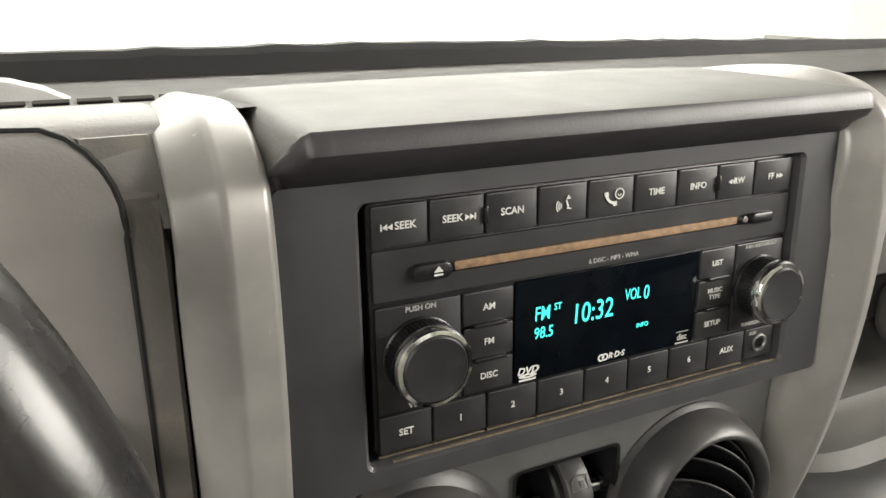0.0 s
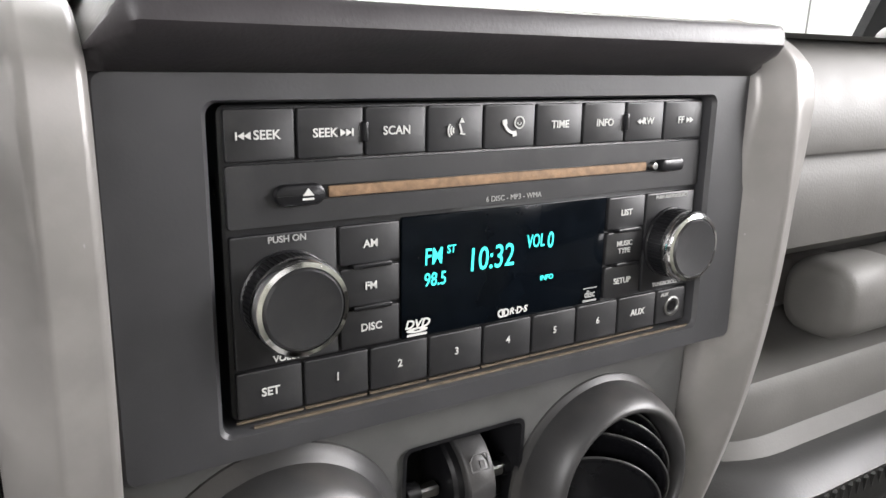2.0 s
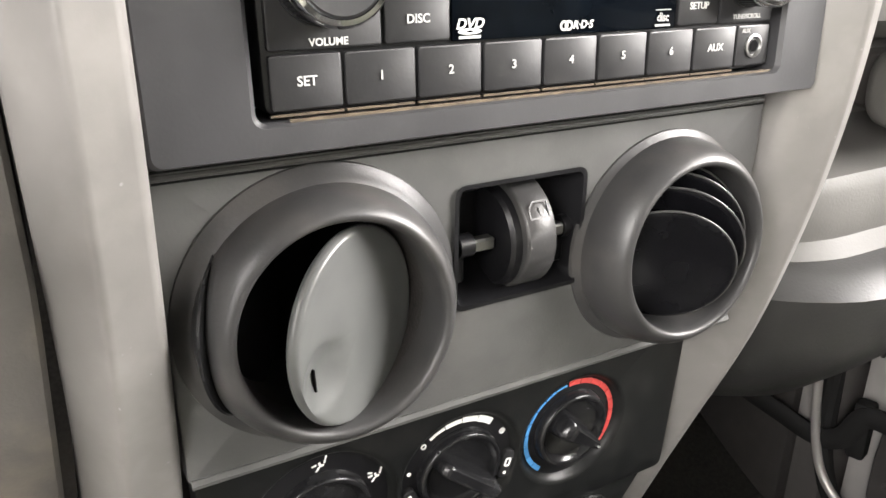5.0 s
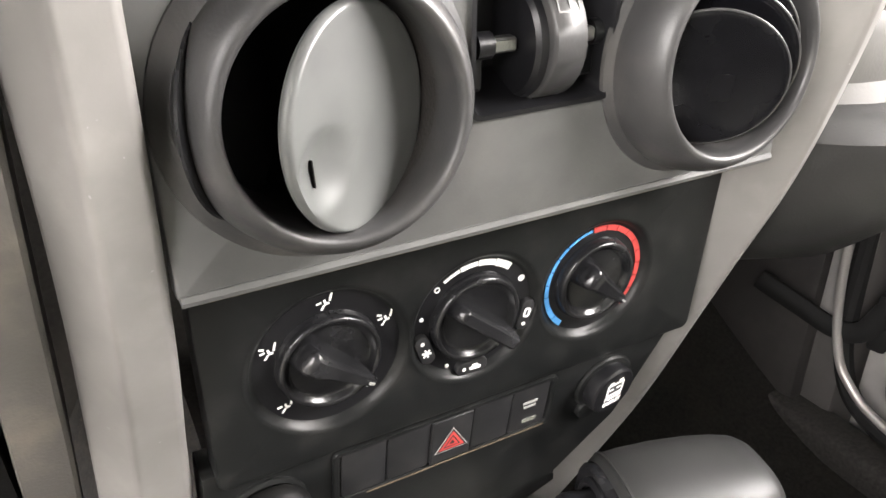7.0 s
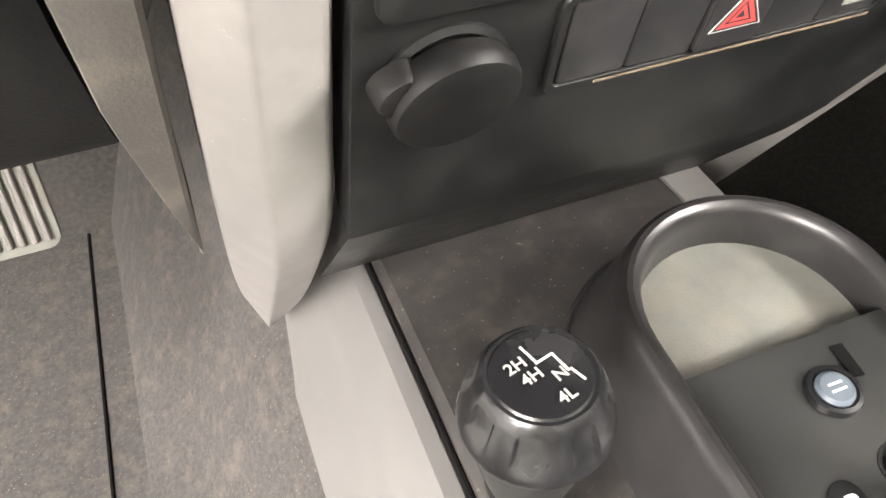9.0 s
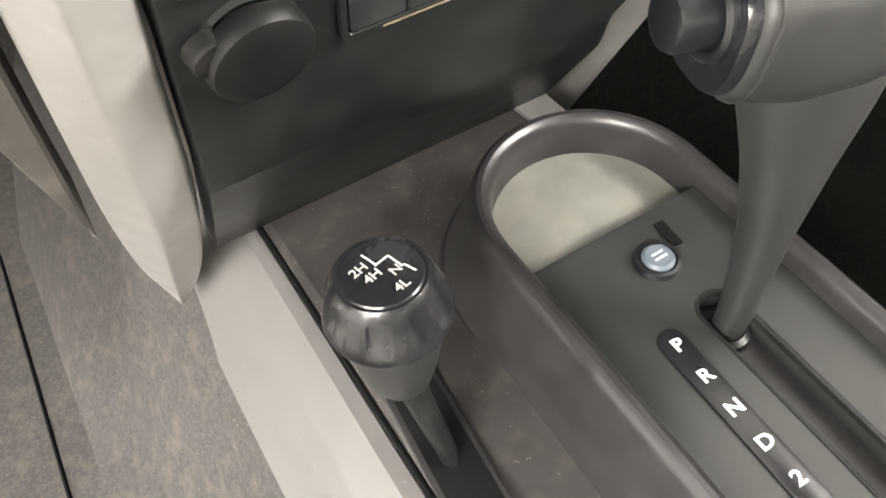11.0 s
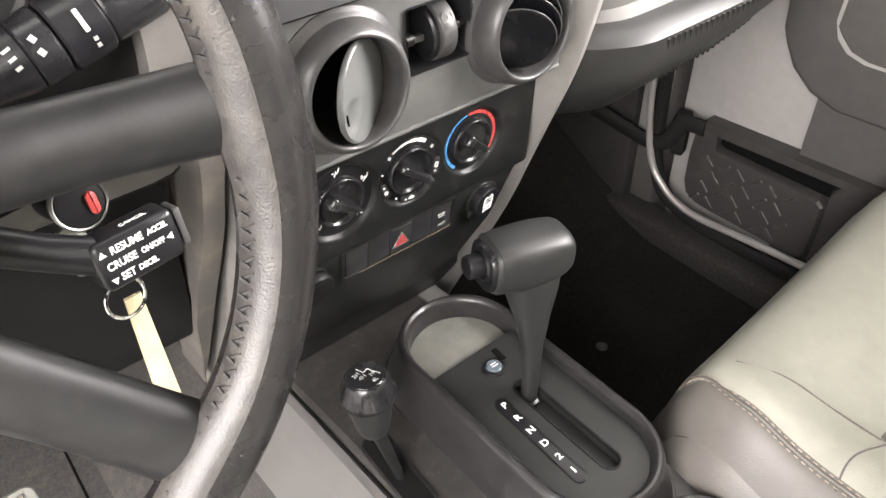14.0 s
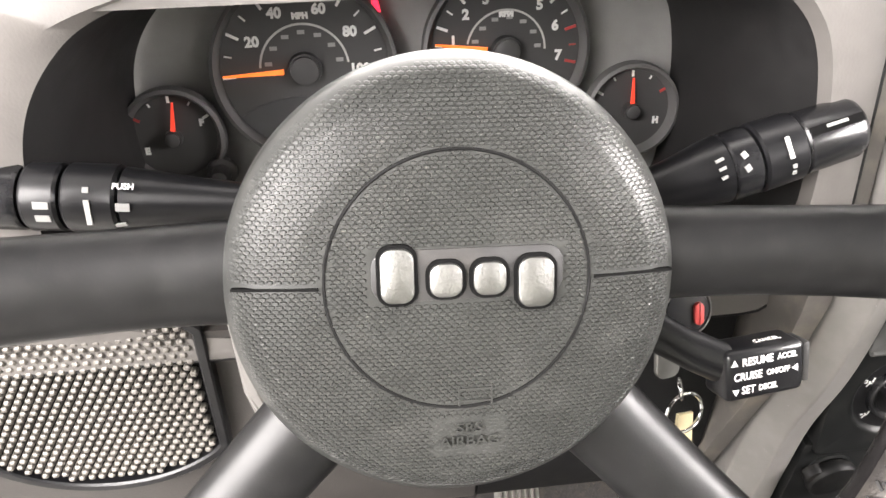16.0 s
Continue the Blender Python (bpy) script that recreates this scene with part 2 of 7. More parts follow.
M_RUBBER = mat("rubber_seal", (0.012, 0.012, 0.012), 0.75, var=0.1, bump=0.1, spec=0.25)
# Wall colours with an added glow for ambient light; no lamps.
M_GLOWFRONT = mat("glowing_front_wall", (0.86, 0.855, 0.84), 0.6, var=0.02, bump=0.03, emit=0.75)
M_GLOWROOM = mat("glowing_room_wall", (0.80, 0.795, 0.78), 0.6, var=0.02, bump=0.03, emit=0.30)
M_FLOOR = mat("booth_concrete", (0.42, 0.41, 0.39), 0.6, var=0.1, scale=4, bump=0.2, grain=60)
M_HEADLINER = mat("grey_headliner", (0.20, 0.197, 0.19), 0.9, var=0.05, bump=0.2)
M_ROOF = mat("headliner", (0.10, 0.10, 0.095), 0.9, var=0.05, bump=0.2)
M_BODY = mat("body_paint", (0.5, 0.49, 0.47), 0.35, var=0.05, bump=0.02)
M_BAG = mat("beige_key_leather", (0.42, 0.36, 0.22), 0.6, var=0.15, bump=0.2)


def glass(name):
    m = bpy.data.materials.new(name)
    m.use_nodes = True
    b = m.node_tree.nodes["Principled BSDF"]
    b.inputs["Transmission Weight"].default_value = 1.0
    b.inputs["Roughness"].default_value = 0.0
    b.inputs["IOR"].default_value = 1.05
    b.inputs["Base Color"].default_value = (0.97, 0.99, 0.98, 1)
    return m


M_GLASS = glass("clear_glass")

# ---- shape helpers ----
TAU = 2 * math.pi


def mesh_from(name, bm, smooth=True, angle=35):
    bmesh.ops.recalc_face_normals(bm, faces=bm.faces)
    for f in bm.faces:
        f.smooth = smooth
    if smooth:
        for e in bm.edges:
            if len(e.link_faces) == 2 and e.calc_face_angle(0) > radians(angle):
                e.smooth = False
    me = bpy.data.meshes.new(name)
    bm.to_mesh(me)
    bm.free()
    return me


WORLD_OF = {}


def thing(name, m, label, category, group="", kind=""):
    ob = new(name)
    ob.empty_display_size = 0.02
    ob.matrix_world = m
    WORLD_OF[ob.name] = m.copy()
    return tagged(ob, label, category, group, kind)


def part(name, bm, material, parent, label="", smooth=True, angle=35):
    """One mesh under a thing or part; the bmesh is in the world."""
    me = mesh_from(name, bm, smooth, angle)
    me.materials.append(material)
    ob = new(name, me)
    ob.parent = parent
    ob.matrix_parent_inverse = WORLD_OF.get(parent.name, Matrix()).inverted()
    return tagged(ob, label)


def solid(name, bm, material, label, category, kind="", group="", smooth=True, angle=35):
    """A top-level thing of one mesh."""
    me = mesh_from(name, bm, smooth, angle)
    me.materials.append(material)
    return tagged(new(name, me), label, category, group, kind)


def box(m, sx, sy, sz, bevel=0.0, seg=2):
    bm = bmesh.new()
    bmesh.ops.create_cube(bm, size=1.0, matrix=Matrix.Diagonal((sx, sy, sz, 1)))
    if bevel:
        bmesh.ops.bevel(bm, geom=bm.edges[:], offset=bevel, segments=seg, profile=0.5, affect="EDGES")
    bm.transform(m)
    return bm


def lathe(m, prof, n=48, closed=False):
    """Turn (radius, height) points round local z."""
    bm = bmesh.new()
    rings = []
    for r, h in prof:
        if r < 1e-6:
            rings.append([bm.verts.new((0, 0, h))])
        else:
            rings.append([bm.verts.new((r * math.cos(TAU * i / n), r * math.sin(TAU * i / n), h)) for i in range(n)])
    pairs = list(zip(rings, rings[1:]))
    if closed:
        pairs.append((rings[-1], rings[0]))
    for a, b in pairs:
        for i in range(n):
            j = (i + 1) % n
            if len(a) == 1 and len(b) == 1:
                continue
            if len(a) == 1:
                bm.faces.new((a[0], b[i], b[j]))
            elif len(b) == 1:
                bm.faces.new((a[i], a[j], b[0]))
            else:
                bm.faces.new((a[i], a[j], b[j], b[i]))
    bm.transform(m)
    return bm


def rrect(w, h, r, n=6):
    pts = []
    for cx, cy, a0 in ((w / 2 - r, h / 2 - r, 0), (-w / 2 + r, h / 2 - r, 90), (-w / 2 + r, -h / 2 + r, 180), (w / 2 - r, -h / 2 + r, 270)):
        for i in range(n + 1):
            a = radians(a0 + 90 * i / n)
            pts.append((cx + r * math.cos(a), cy + r * math.sin(a)))
    return pts


def stadium(w, y0, y1, n=20):
    """Outline with two round ends, w wide, from y0 to y1."""
    r = w / 2
    return [(r * math.cos(radians(180 * i / n)), y1 - r + r * math.sin(radians(180 * i / n))) for i in range(n + 1)] + \
           [(-r * math.cos(radians(180 * i / n)), y0 + r - r * math.sin(radians(180 * i / n))) for i in range(n + 1)]


def loft(m, rings, caps=(True, True), closed=True):
    bm = bmesh.new()
    vs = [[bm.verts.new(p) for p in ring] for ring in rings]
    n = len(vs[0])
    for a, b in zip(vs, vs[1:]):
        for i in range(n if closed else n - 1):
            j = (i + 1) % n
            bm.faces.new((a[i], a[j], b[j], b[i]))
    if caps[0]:
        bm.faces.new(vs[0][::-1])
    if caps[1]:
        bm.faces.new(vs[-1])
    bm.transform(m)
    return bm


def prism(m, outline, h0, h1, bevel=0.0):
    """Outline in local xy, from height h0 to h1, with a rounded top edge."""
    def inset(d):
        c = Vector((sum(p[0] for p in outline) / len(outline), sum(p[1] for p in outline) / len(outline)))
        out = []
        n = len(outline)
        for i in range(n):
            a, p, b = Vector(outline[i - 1]), Vector(outline[i]), Vector(outline[(i + 1) % n])
            k = i
            while (a - p).length < 1e-7:
                k -= 1
                a = Vector(outline[k - 1])
            k = i
            while (b - p).length < 1e-7:
                k += 1
                b = Vector(outline[(k + 1) % n])
            t = (b - a).normalized()
            nrm = Vector((-t.y, t.x))
            out.append(p + nrm * d)
        return out
    rings = [[(*p, h0) for p in outline]]
    if bevel:
        rings.append([(*p, h1 - bevel) for p in outline])
        rings.append([(*p, h1 - bevel * 0.3) for p in inset(bevel * 0.3)])
        rings.append([(*p, h1) for p in inset(bevel)])
    else:
        rings.append([(*p, h1) for p in outline])
    return loft(m, rings)


def frame_prism(m, outer, inner, h0, h1, bevel=0.001):
    """A flat frame with a hole; both outlines have the same count of points."""
    bm = bmesh.new()
    n = len(outer)
    lay = []
    for pts, z in ((outer, h0), (outer, h1 - bevel), (outer, h1), (inner, h1), (inner, h1 - bevel), (inner, h0)):
        lay.append((pts, z))
    oc = Vector((sum(p[0] for p in outer) / n, sum(p[1] for p in outer) / n))
    rings = []
    for k, (pts, z) in enumerate(lay):
        ring = []
        for p in pts:
            q = Vector(p)
            if k == 2:
                q = q + (oc - q).normalized() * bevel
            if k == 3:
                q = q - (oc - q).normalized() * bevel
            ring.append(bm.verts.new((q.x, q.y, z)))
        rings.append(ring)
    for a, b in zip(rings, rings[1:] + rings[:1]):
        for i in range(n):
            j = (i + 1) % n
            bm.faces.new((a[i], a[j], b[j], b[i]))
    bm.transform(m)
    return bm


def tube(points, radius, n=12, caps=True, squash=1.0, up=(0, 0, 1)):
    """A round bar along points; radius may be a list."""
    pts = [Vector(p) for p in points]
    rad = radius if isinstance(radius, (list, tuple)) else [radius] * len(pts)
    rings = []
    u = Vector(up)
    for i, p in enumerate(pts):
        t = (pts[min(i + 1, len(pts) - 1)] - pts[max(i - 1, 0)]).normalized()
        a = t.cross(u)
        if a.length < 1e-4:
            a = t.cross(Vector((1, 0, 0)))
        a.normalize()
        b = a.cross(t)
        rings.append([tuple(p + rad[i] * (a * math.cos(TAU * k / n) + b * math.sin(TAU * k / n) * squash)) for k in range(n)])
    return loft(Matrix(), rings, (caps, caps))


def spline(pts, n):
    """Catmull-Rom points through pts, n per span."""
    P = [Vector(p) for p in pts]
    P = [2 * P[0] - P[1]] + P + [2 * P[-1] - P[-2]]
    out = []
    for i in range(1, len(P) - 2):
        for k in range(n):
            t = k / n
            out.append(0.5 * (2 * P[i] + (P[i + 1] - P[i - 1]) * t + (2 * P[i - 1] - 5 * P[i] + 4 * P[i + 1] - P[i + 2]) * t * t + (3 * P[i] - P[i - 1] - 3 * P[i + 1] + P[i + 2]) * t ** 3))
    out.append(P[-2])
    return out


def join(*bms):
    out = bmesh.new()
    tmp = bpy.data.meshes.new("tmp")
    for b in bms:
        b.to_mesh(tmp)
        out.from_mesh(tmp)
        b.free()
    bpy.data.meshes.remove(tmp)
    return out


def words(text, size, m, depth=0.0003, wide=1.0, shear=0.0, bold=0.0, space=1.0):
    cu = bpy.data.curves.new("words", "FONT")
    cu.body, cu.size, cu.extrude = text, size, depth
    cu.align_x, cu.align_y = "CENTER", "CENTER"
    cu.shear, cu.offset, cu.space_character = shear, bold, space
    cu.resolution_u = 3
    ob = bpy.data.objects.new("words", cu)
    me = bpy.data.meshes.new_from_object(ob)
    bm = bmesh.new()
    bm.from_mesh(me)
    bpy.data.objects.remove(ob)
    bpy.data.meshes.remove(me)
    bm.transform(m @ Matrix.Diagonal((wide, 1, 1, 1)))
    return bm


def poly(m, pts, h0=0.0, h1=0.0004):
    return loft(m, [[(*p, h0) for p in pts], [(*p, h1) for p in pts]])


def arc_band(m, r0, r1, a0, a1, h0, h1, n=24):
    """Part of a flat ring, angles in degrees."""
    A = [radians(a0 + (a1 - a0) * i / n) for i in range(n + 1)]
    pts = [(r1 * math.cos(a), r1 * math.sin(a)) for a in A] + [(r0 * math.cos(a), r0 * math.sin(a)) for a in reversed(A)]
    return loft(m, [[(*p, h0) for p in pts], [(*p, h1) for p in pts]])


def on(m, x, y, z=0.0, turn=0.0):
    return m @ pose(x, y, z, 0, 0, turn)


def sheet(m, fn, us, vs, thick=0.0):
    """A curved sheet: fn(u, v) gives a local point; thick closes it downwards in local z."""
    bm = bmesh.new()
    g = [[bm.verts.new(fn(u, v)) for v in vs] for u in us]
    for i in range(len(us) - 1):
        for j in range(len(vs) - 1):
            bm.faces.new((g[i][j], g[i + 1][j], g[i + 1][j + 1], g[i][j + 1]))
    if thick:
        bmesh.ops.solidify(bm, geom=bm.faces[:], thickness=thick)
    bm.transform(m)
    return bm


def lerp(a, b, t):
    return a + (b - a) * t


def steps(a, b, n):
    return [a + (b - a) * i / n for i in range(n + 1)]


def interp(x, table):
    """Linear between (x, y) pairs in rising x."""
    if x <= table[0][0]:
        return table[0][1]
    for (x0, y0), (x1, y1) in zip(table, table[1:]):
        if x <= x1:
            return y0 + (y1 - y0) * (x - x0) / (x1 - x0)
    return table[-1][1]

# ---- white room round the car, walls and ceiling glowing as added fill ----
GZ = -0.62
tagged(solid("ground", box(pose(0, 0, GZ - 0.05), 14, 14, 0.1), M_FLOOR, "pale grey concrete booth floor under the car", "floor", "structure"))
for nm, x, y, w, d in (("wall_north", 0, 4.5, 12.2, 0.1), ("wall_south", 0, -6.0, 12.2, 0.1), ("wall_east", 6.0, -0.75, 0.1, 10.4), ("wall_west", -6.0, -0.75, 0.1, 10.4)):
    wall = solid(nm, box(pose(x, y, 1.4), w, d, 4.1), M_GLOWFRONT if nm == "wall_north" else M_GLOWROOM, "plain white wall with panel joints, glowing as added fill light", "wall", "structure")
    if nm == "wall_north":
        part("joint", box(pose(-2.33, 4.449, 1.4), 0.014, 0.004, 4.0), M_GREYPRINT, wall)
    if nm == "wall_east":
        part("joint", box(pose(5.949, 3.86, 1.4), 0.004, 0.016, 4.0), M_GREYPRINT, wall)
solid("ceiling", box(pose(0, -0.75, 3.5), 12.2, 10.6, 0.1), M_GLOWROOM, "unseen white ceiling above the car, glowing as added fill light", "ceiling", "structure")

# ---- car shell ----
shell = thing("car_body", pose(0, 0, GZ + 0.3), "pale painted car body shell with dark headliner and upright windscreen", "car body", kind="structure")
part("floor_pan", box(pose(0, -0.55, 0.0), 1.46, 2.3, 0.06), M_BODY, shell)
# The roof stays out of view; it limits the light from above.
part("roof", box(pose(0, -0.98, 1.27), 1.40, 1.8, 0.05, 0.02), M_HEADLINER, shell, "unseen grey headliner roof that shapes the light")
part("firewall", box(pose(0, 0.52, 0.4), 1.4, 0.04, 0.86), M_CARPET, shell)
# Unseen rear shell, added to block and shape light from behind.
part("unseen_rear_wall", box(pose(0, -1.7, 0.42), 1.44, 0.05, 0.84), M_ROOF, shell)
part("unseen_rear_rail", box(pose(0, -1.7, 1.21), 1.44, 0.05, 0.08), M_ROOF, shell)
for sx in (-1, 1):
    part("unseen_rear_side", box(pose(sx * 0.72, -1.30, 0.42), 0.04, 0.75, 0.84), M_ROOF, shell)
    part("unseen_side_rail", box(pose(sx * 0.72, -1.30, 1.21), 0.04, 0.75, 0.08), M_ROOF, shell)
    part("unseen_rear_post", box(pose(sx * 0.70, -1.70, 1.00), 0.08, 0.06, 0.34), M_ROOF, shell)
    part("unseen_door_post", box(pose(sx * 0.71, -0.95, 1.00), 0.05, 0.08, 0.34), M_ROOF, shell)
part("outer_door_skin", box(pose(0.735, 0.05, 0.42), 0.02, 1.1, 0.84), M_BODY, shell)
part("rocker", box(pose(-0.72, -0.5, 0.02), 0.08, 2.0, 0.12, 0.02), M_BODY, shell)
part("cowl", box(pose(0, 0.50, 0.79), 1.42, 0.40, 0.05, 0.01), M_RUBBER, shell, "black cowl below the windscreen")
part("hood", box(pose(0, 1.15, 0.62), 1.30, 0.95, 0.05, 0.02), M_BODY, shell)
for sx in (-1, 1):
    pts = [(sx * 0.735, 0.31, 0.84), (sx * 0.70, 0.13, 1.26)]
    part("pillar", tube(spline([pts[0], (sx * 0.72, 0.22, 1.06), pts[1]], 4), 0.028, 10), M_RUBBER, shell, "black windscreen pillar")
part("header_rail", tube([(-0.70, 0.13, 1.26), (0.70, 0.13, 1.26)], 0.03, 10), M_RUBBER, shell)
screen_bm = loft(Matrix(), [[(-0.72, 0.306, 0.85), (0.72, 0.306, 0.85), (0.72, 0.310, 0.85), (-0.72, 0.310, 0.85)], [(-0.69, 0.132, 1.25), (0.69, 0.132, 1.25), (0.69, 0.136, 1.25), (-0.69, 0.136, 1.25)]])
ws = part("windscreen_glass", screen_bm, M_GLASS, shell, "clear upright windscreen glass", smooth=False)
ws.visible_shadow = False
rn = random.Random(4)
seal_rings = []
for i in range(81):
    x = -0.72 + 1.44 * i / 80
    h = 0.8618 + (0.0012 if rn.random() < 0.14 else 0) + 0.0003 * rn.random() - 0.018 * max(0, x - 0.05)
    seal_rings.append([(x, 0.268, 0.835), (x, 0.270, h - 0.004), (x, 0.275, h), (x, 0.292, h), (x, 0.30, 0.835)])
part("windscreen_seal", loft(Matrix(), seal_rings), M_RUBBER, shell, "black rubber seal along the windscreen foot")

# ---- dashboard ----
dash = thing("dashboard", pose(0, 0.2, 0.5), "dark grey moulded dashboard with silver trim round the centre stack", "dashboard")


def dash_top(x, y):
    z = interp(y, [(0.0, 0.8570), (0.03, 0.8580), (0.06, 0.8570), (0.118, 0.8520), (0.16, 0.8495), (0.27, 0.8465)])
    return (x, y, z)


part("top_pad", sheet(Matrix(), lambda u, v: dash_top(u, v), steps(-0.72, 0.72, 48), steps(0.04, 0.275, 20), -0.012), M_TOP, dash, "grained grey dashboard top")
for k in range(18):
    x = -0.135 - 0.0155 * k
    # Dark box painted as the shade inside the slot.
    cell = part("defroster_slot", box(pose(x, 0.119, dash_top(x, 0.119)[2] + 0.0000, -4.5), 0.0128, 0.017, 0.0016, 0.0006, 1), M_DARK, dash)
    for q in range(3):
        part("slat", box(pose(x, 0.1135 + 0.0055 * q, dash_top(x, 0.1135 + 0.0055 * q)[2] + 0.0010, -30), 0.0128, 0.0022, 0.0008), M_TOP, cell)

# visor over the radio, one moulding; its lip is coloured darker for shade
visor = []
ends = [(0.0, 1.0), (0.003, 0.62), (0.0055, 0.30), (0.0075, 0.10), (0.010, 0.0)]
VX = [(-0.1270 + d, f) for d, f in ends] + [(x, 0.0) for x in steps(-0.112, 0.106, 16)] + [(0.1190 - d, f) for d, f in reversed(ends)]
for x, f in VX:
    g = 1 - f
    c = 0.0012 * (1 - ((x + 0.004) / 0.12) ** 2)
    drop = -0.0130 * f
    yf = lerp(-0.0168, -0.0030, f)
    visor.append([(x, 0.160, 0.838), (x, 0.150, 0.8475 + drop * 0.4), (x, 0.120, 0.8530 + c + drop * 0.6), (x, 0.100, 0.8570 + c + drop * 0.8), (x, 0.085, 0.8585 + c + drop), (x, 0.06, 0.8588 + c + drop), (x, 0.02, 0.8585 + c + drop), (x, yf + 0.006, 0.8583 + c * 0.3 + drop), (x, yf + 0.0015, 0.8576 + drop), (x, yf, 0.8560 + drop * 0.85), (x, yf - 0.0006 * g, 0.8510 + drop * 0.5), (x, yf + 0.002 * g, 0.8478 + drop * 0.3), (x, lerp(-0.0085, -0.002, f), 0.8440), (x, -0.001, 0.8390), (x, 0.02, 0.838)])
part("visor", loft(Matrix(), [r[:9] for r in visor], closed=False, caps=(True, True)), M_TOP, dash, "pale grey visor shading the radio", angle=40)
part("visor_lip", loft(Matrix(), [r[8:] for r in visor]), M_LIPSHADE, dash, "rounded lip of the visor, coloured darker for shade", angle=40)


def stack_y(z):
    return interp(z, [(0.20, 0.205), (0.25, 0.178), (0.33, 0.138), (0.43, 0.088), (0.53, 0.047), (0.60, 0.018), (0.66, 0.0), (0.72, -0.012), (0.78, -0.016), (0.835, -0.014)])


def side_trim(sgn):
    pts = [(0.115, 0.8535), (0.09, 0.8580), (0.06, 0.8615), (0.03, 0.8625), (0.010, 0.8580), (-0.006, 0.848), (-0.0125, 0.835)]
    pts += [(stack_y(z) - (interp(z, [(0.24, 0.0), (0.33, 0.010), (0.43, 0.018), (0.47, 0.013), (0.54, 0.0)]) if sgn < 0 else 0), z) for z in (0.80, 0.75, 0.70, 0.65, 0.60, 0.55, 0.50, 0.44, 0.38, 0.32, 0.275, 0.24)]
    line = spline([(0, *p) for p in pts], 5)
    rings = []
    N = len(line)

    def smooth(table):
        """The table's values along the strip, with its corners rounded off."""
        v = [interp(p.z, table) for p in line]
        for _ in range(4):
            v = [(v[max(i - 2, 0)] + v[max(i - 1, 0)] + v[i] + v[min(i + 1, N - 1)] + v[min(i + 2, N - 1)]) / 5 for i in range(N)]
        return v

    XO = smooth([(0.24, 0.1665), (0.30, 0.1690), (0.38, 0.1675), (0.47, 0.1630), (0.55, 0.1580), (0.60, 0.1545), (0.66, 0.1525), (0.86, 0.1535)])
    XR = smooth([(0.24, 0.1620), (0.30, 0.1590), (0.35, 0.1565), (0.40, 0.1525), (0.47, 0.1497), (0.56, 0.1460), (0.62, 0.1430), (0.70, 0.1415), (0.86, 0.1410)])
    XI = smooth([(0.24, 0.1560), (0.29, 0.1430), (0.37, 0.1355), (0.47, 0.1310), (0.55, 0.1285), (0.62, 0.1273), (0.86, 0.1270)])
    for i, p in enumerate(line):
        t = (line[min(i + 1, N - 1)] - line[max(i - 1, 0)]).normalized()
        inw = Vector((0, -t.z, t.y))
        if inw.y - inw.z < 0:
            inw = -inw
        low = max(0.0, (0.50 - p.z) / 0.25)
        deep = 0.055 * (1 - 0.55 * low ** 2)
        bend = min(1.0, max(0.0, (p.z - 0.79) / 0.04))
        deep, edge = lerp(deep, 0.014, bend), lerp(0.016, 0.007, bend)
        if sgn < 0:
            xo, xr, xi = XO[i], XR[i], XI[i]
            oe, ie = (xo + 0.001, edge), (xi + 0.0018, 0.0026)
            sec = [(xo, deep), (xo + 0.001, edge + 0.002), oe] + [(lerp(oe[0], xr, f), lerp(oe[1], 0.0, f)) for f in (0.08, 0.5, 0.86, 0.95)] + [(xr, 0.0004)] + [(lerp(xr, ie[0], f), lerp(0.0, ie[1], f)) for f in (0.05, 0.13, 0.5, 0.92)] + [ie, (xi, 0.005), (xi, 0.008), (xi, deep)]
        else:
            xo, xr, xi = 0.146, 0.130, 0.1145 - 0.004 * low
            sec = [(xo, deep), (xo, 0.70 * edge), (xo - 0.0006, 0.50 * edge), (xo - 0.0018, 0.40 * edge)] + [(lerp(xo - 0.0018, xr, f), lerp(0.40 * edge, 0.0, f)) for f in (0.10, 0.5, 0.88)] + [(xr, 0.0004)] + [(lerp(xr, xi + 0.001, f), lerp(0.0004, edge, f)) for f in (0.10, 0.5, 0.92)] + [(xi, edge + 0.002), (xi, deep)]
        ring = []
        for x, d in sec:
            q = p + inw * d
            ring.append((sgn * x, q.y, q.z))
        rings.append(ring)
    return loft(Matrix(), rings)


for sg, nm in ((-1, "side_trim"), (1, "side_trim")):
    part(nm, side_trim(sg), M_SILVER, dash, "satin silver painted trim strip", angle=75)

# radio surround and the panels below it
BZ = pose(-0.002, 0.0, 0.7845, 88)
inner = rrect(0.1945, 0.0935, 0.0035)
part("radio_surround", frame_prism(BZ, [(x * 0.5 * (0.2460 / 0.121) - 0.0020, y) for x, y in rrect(0.242, 0.110, 0.003)], inner, -0.03, 0.0025, 0.0015), M_BEZEL, dash, "matt black radio surround", angle=30)
part("dust_line", box(on(BZ, 0.004, -0.0464, 0.0002), 0.184, 0.0008, 0.0010), M_DUSTLINE, dash, "tan dust in the joint below the radio")
VP = pose(-0.003, 0.0120, 0.6685, 91)


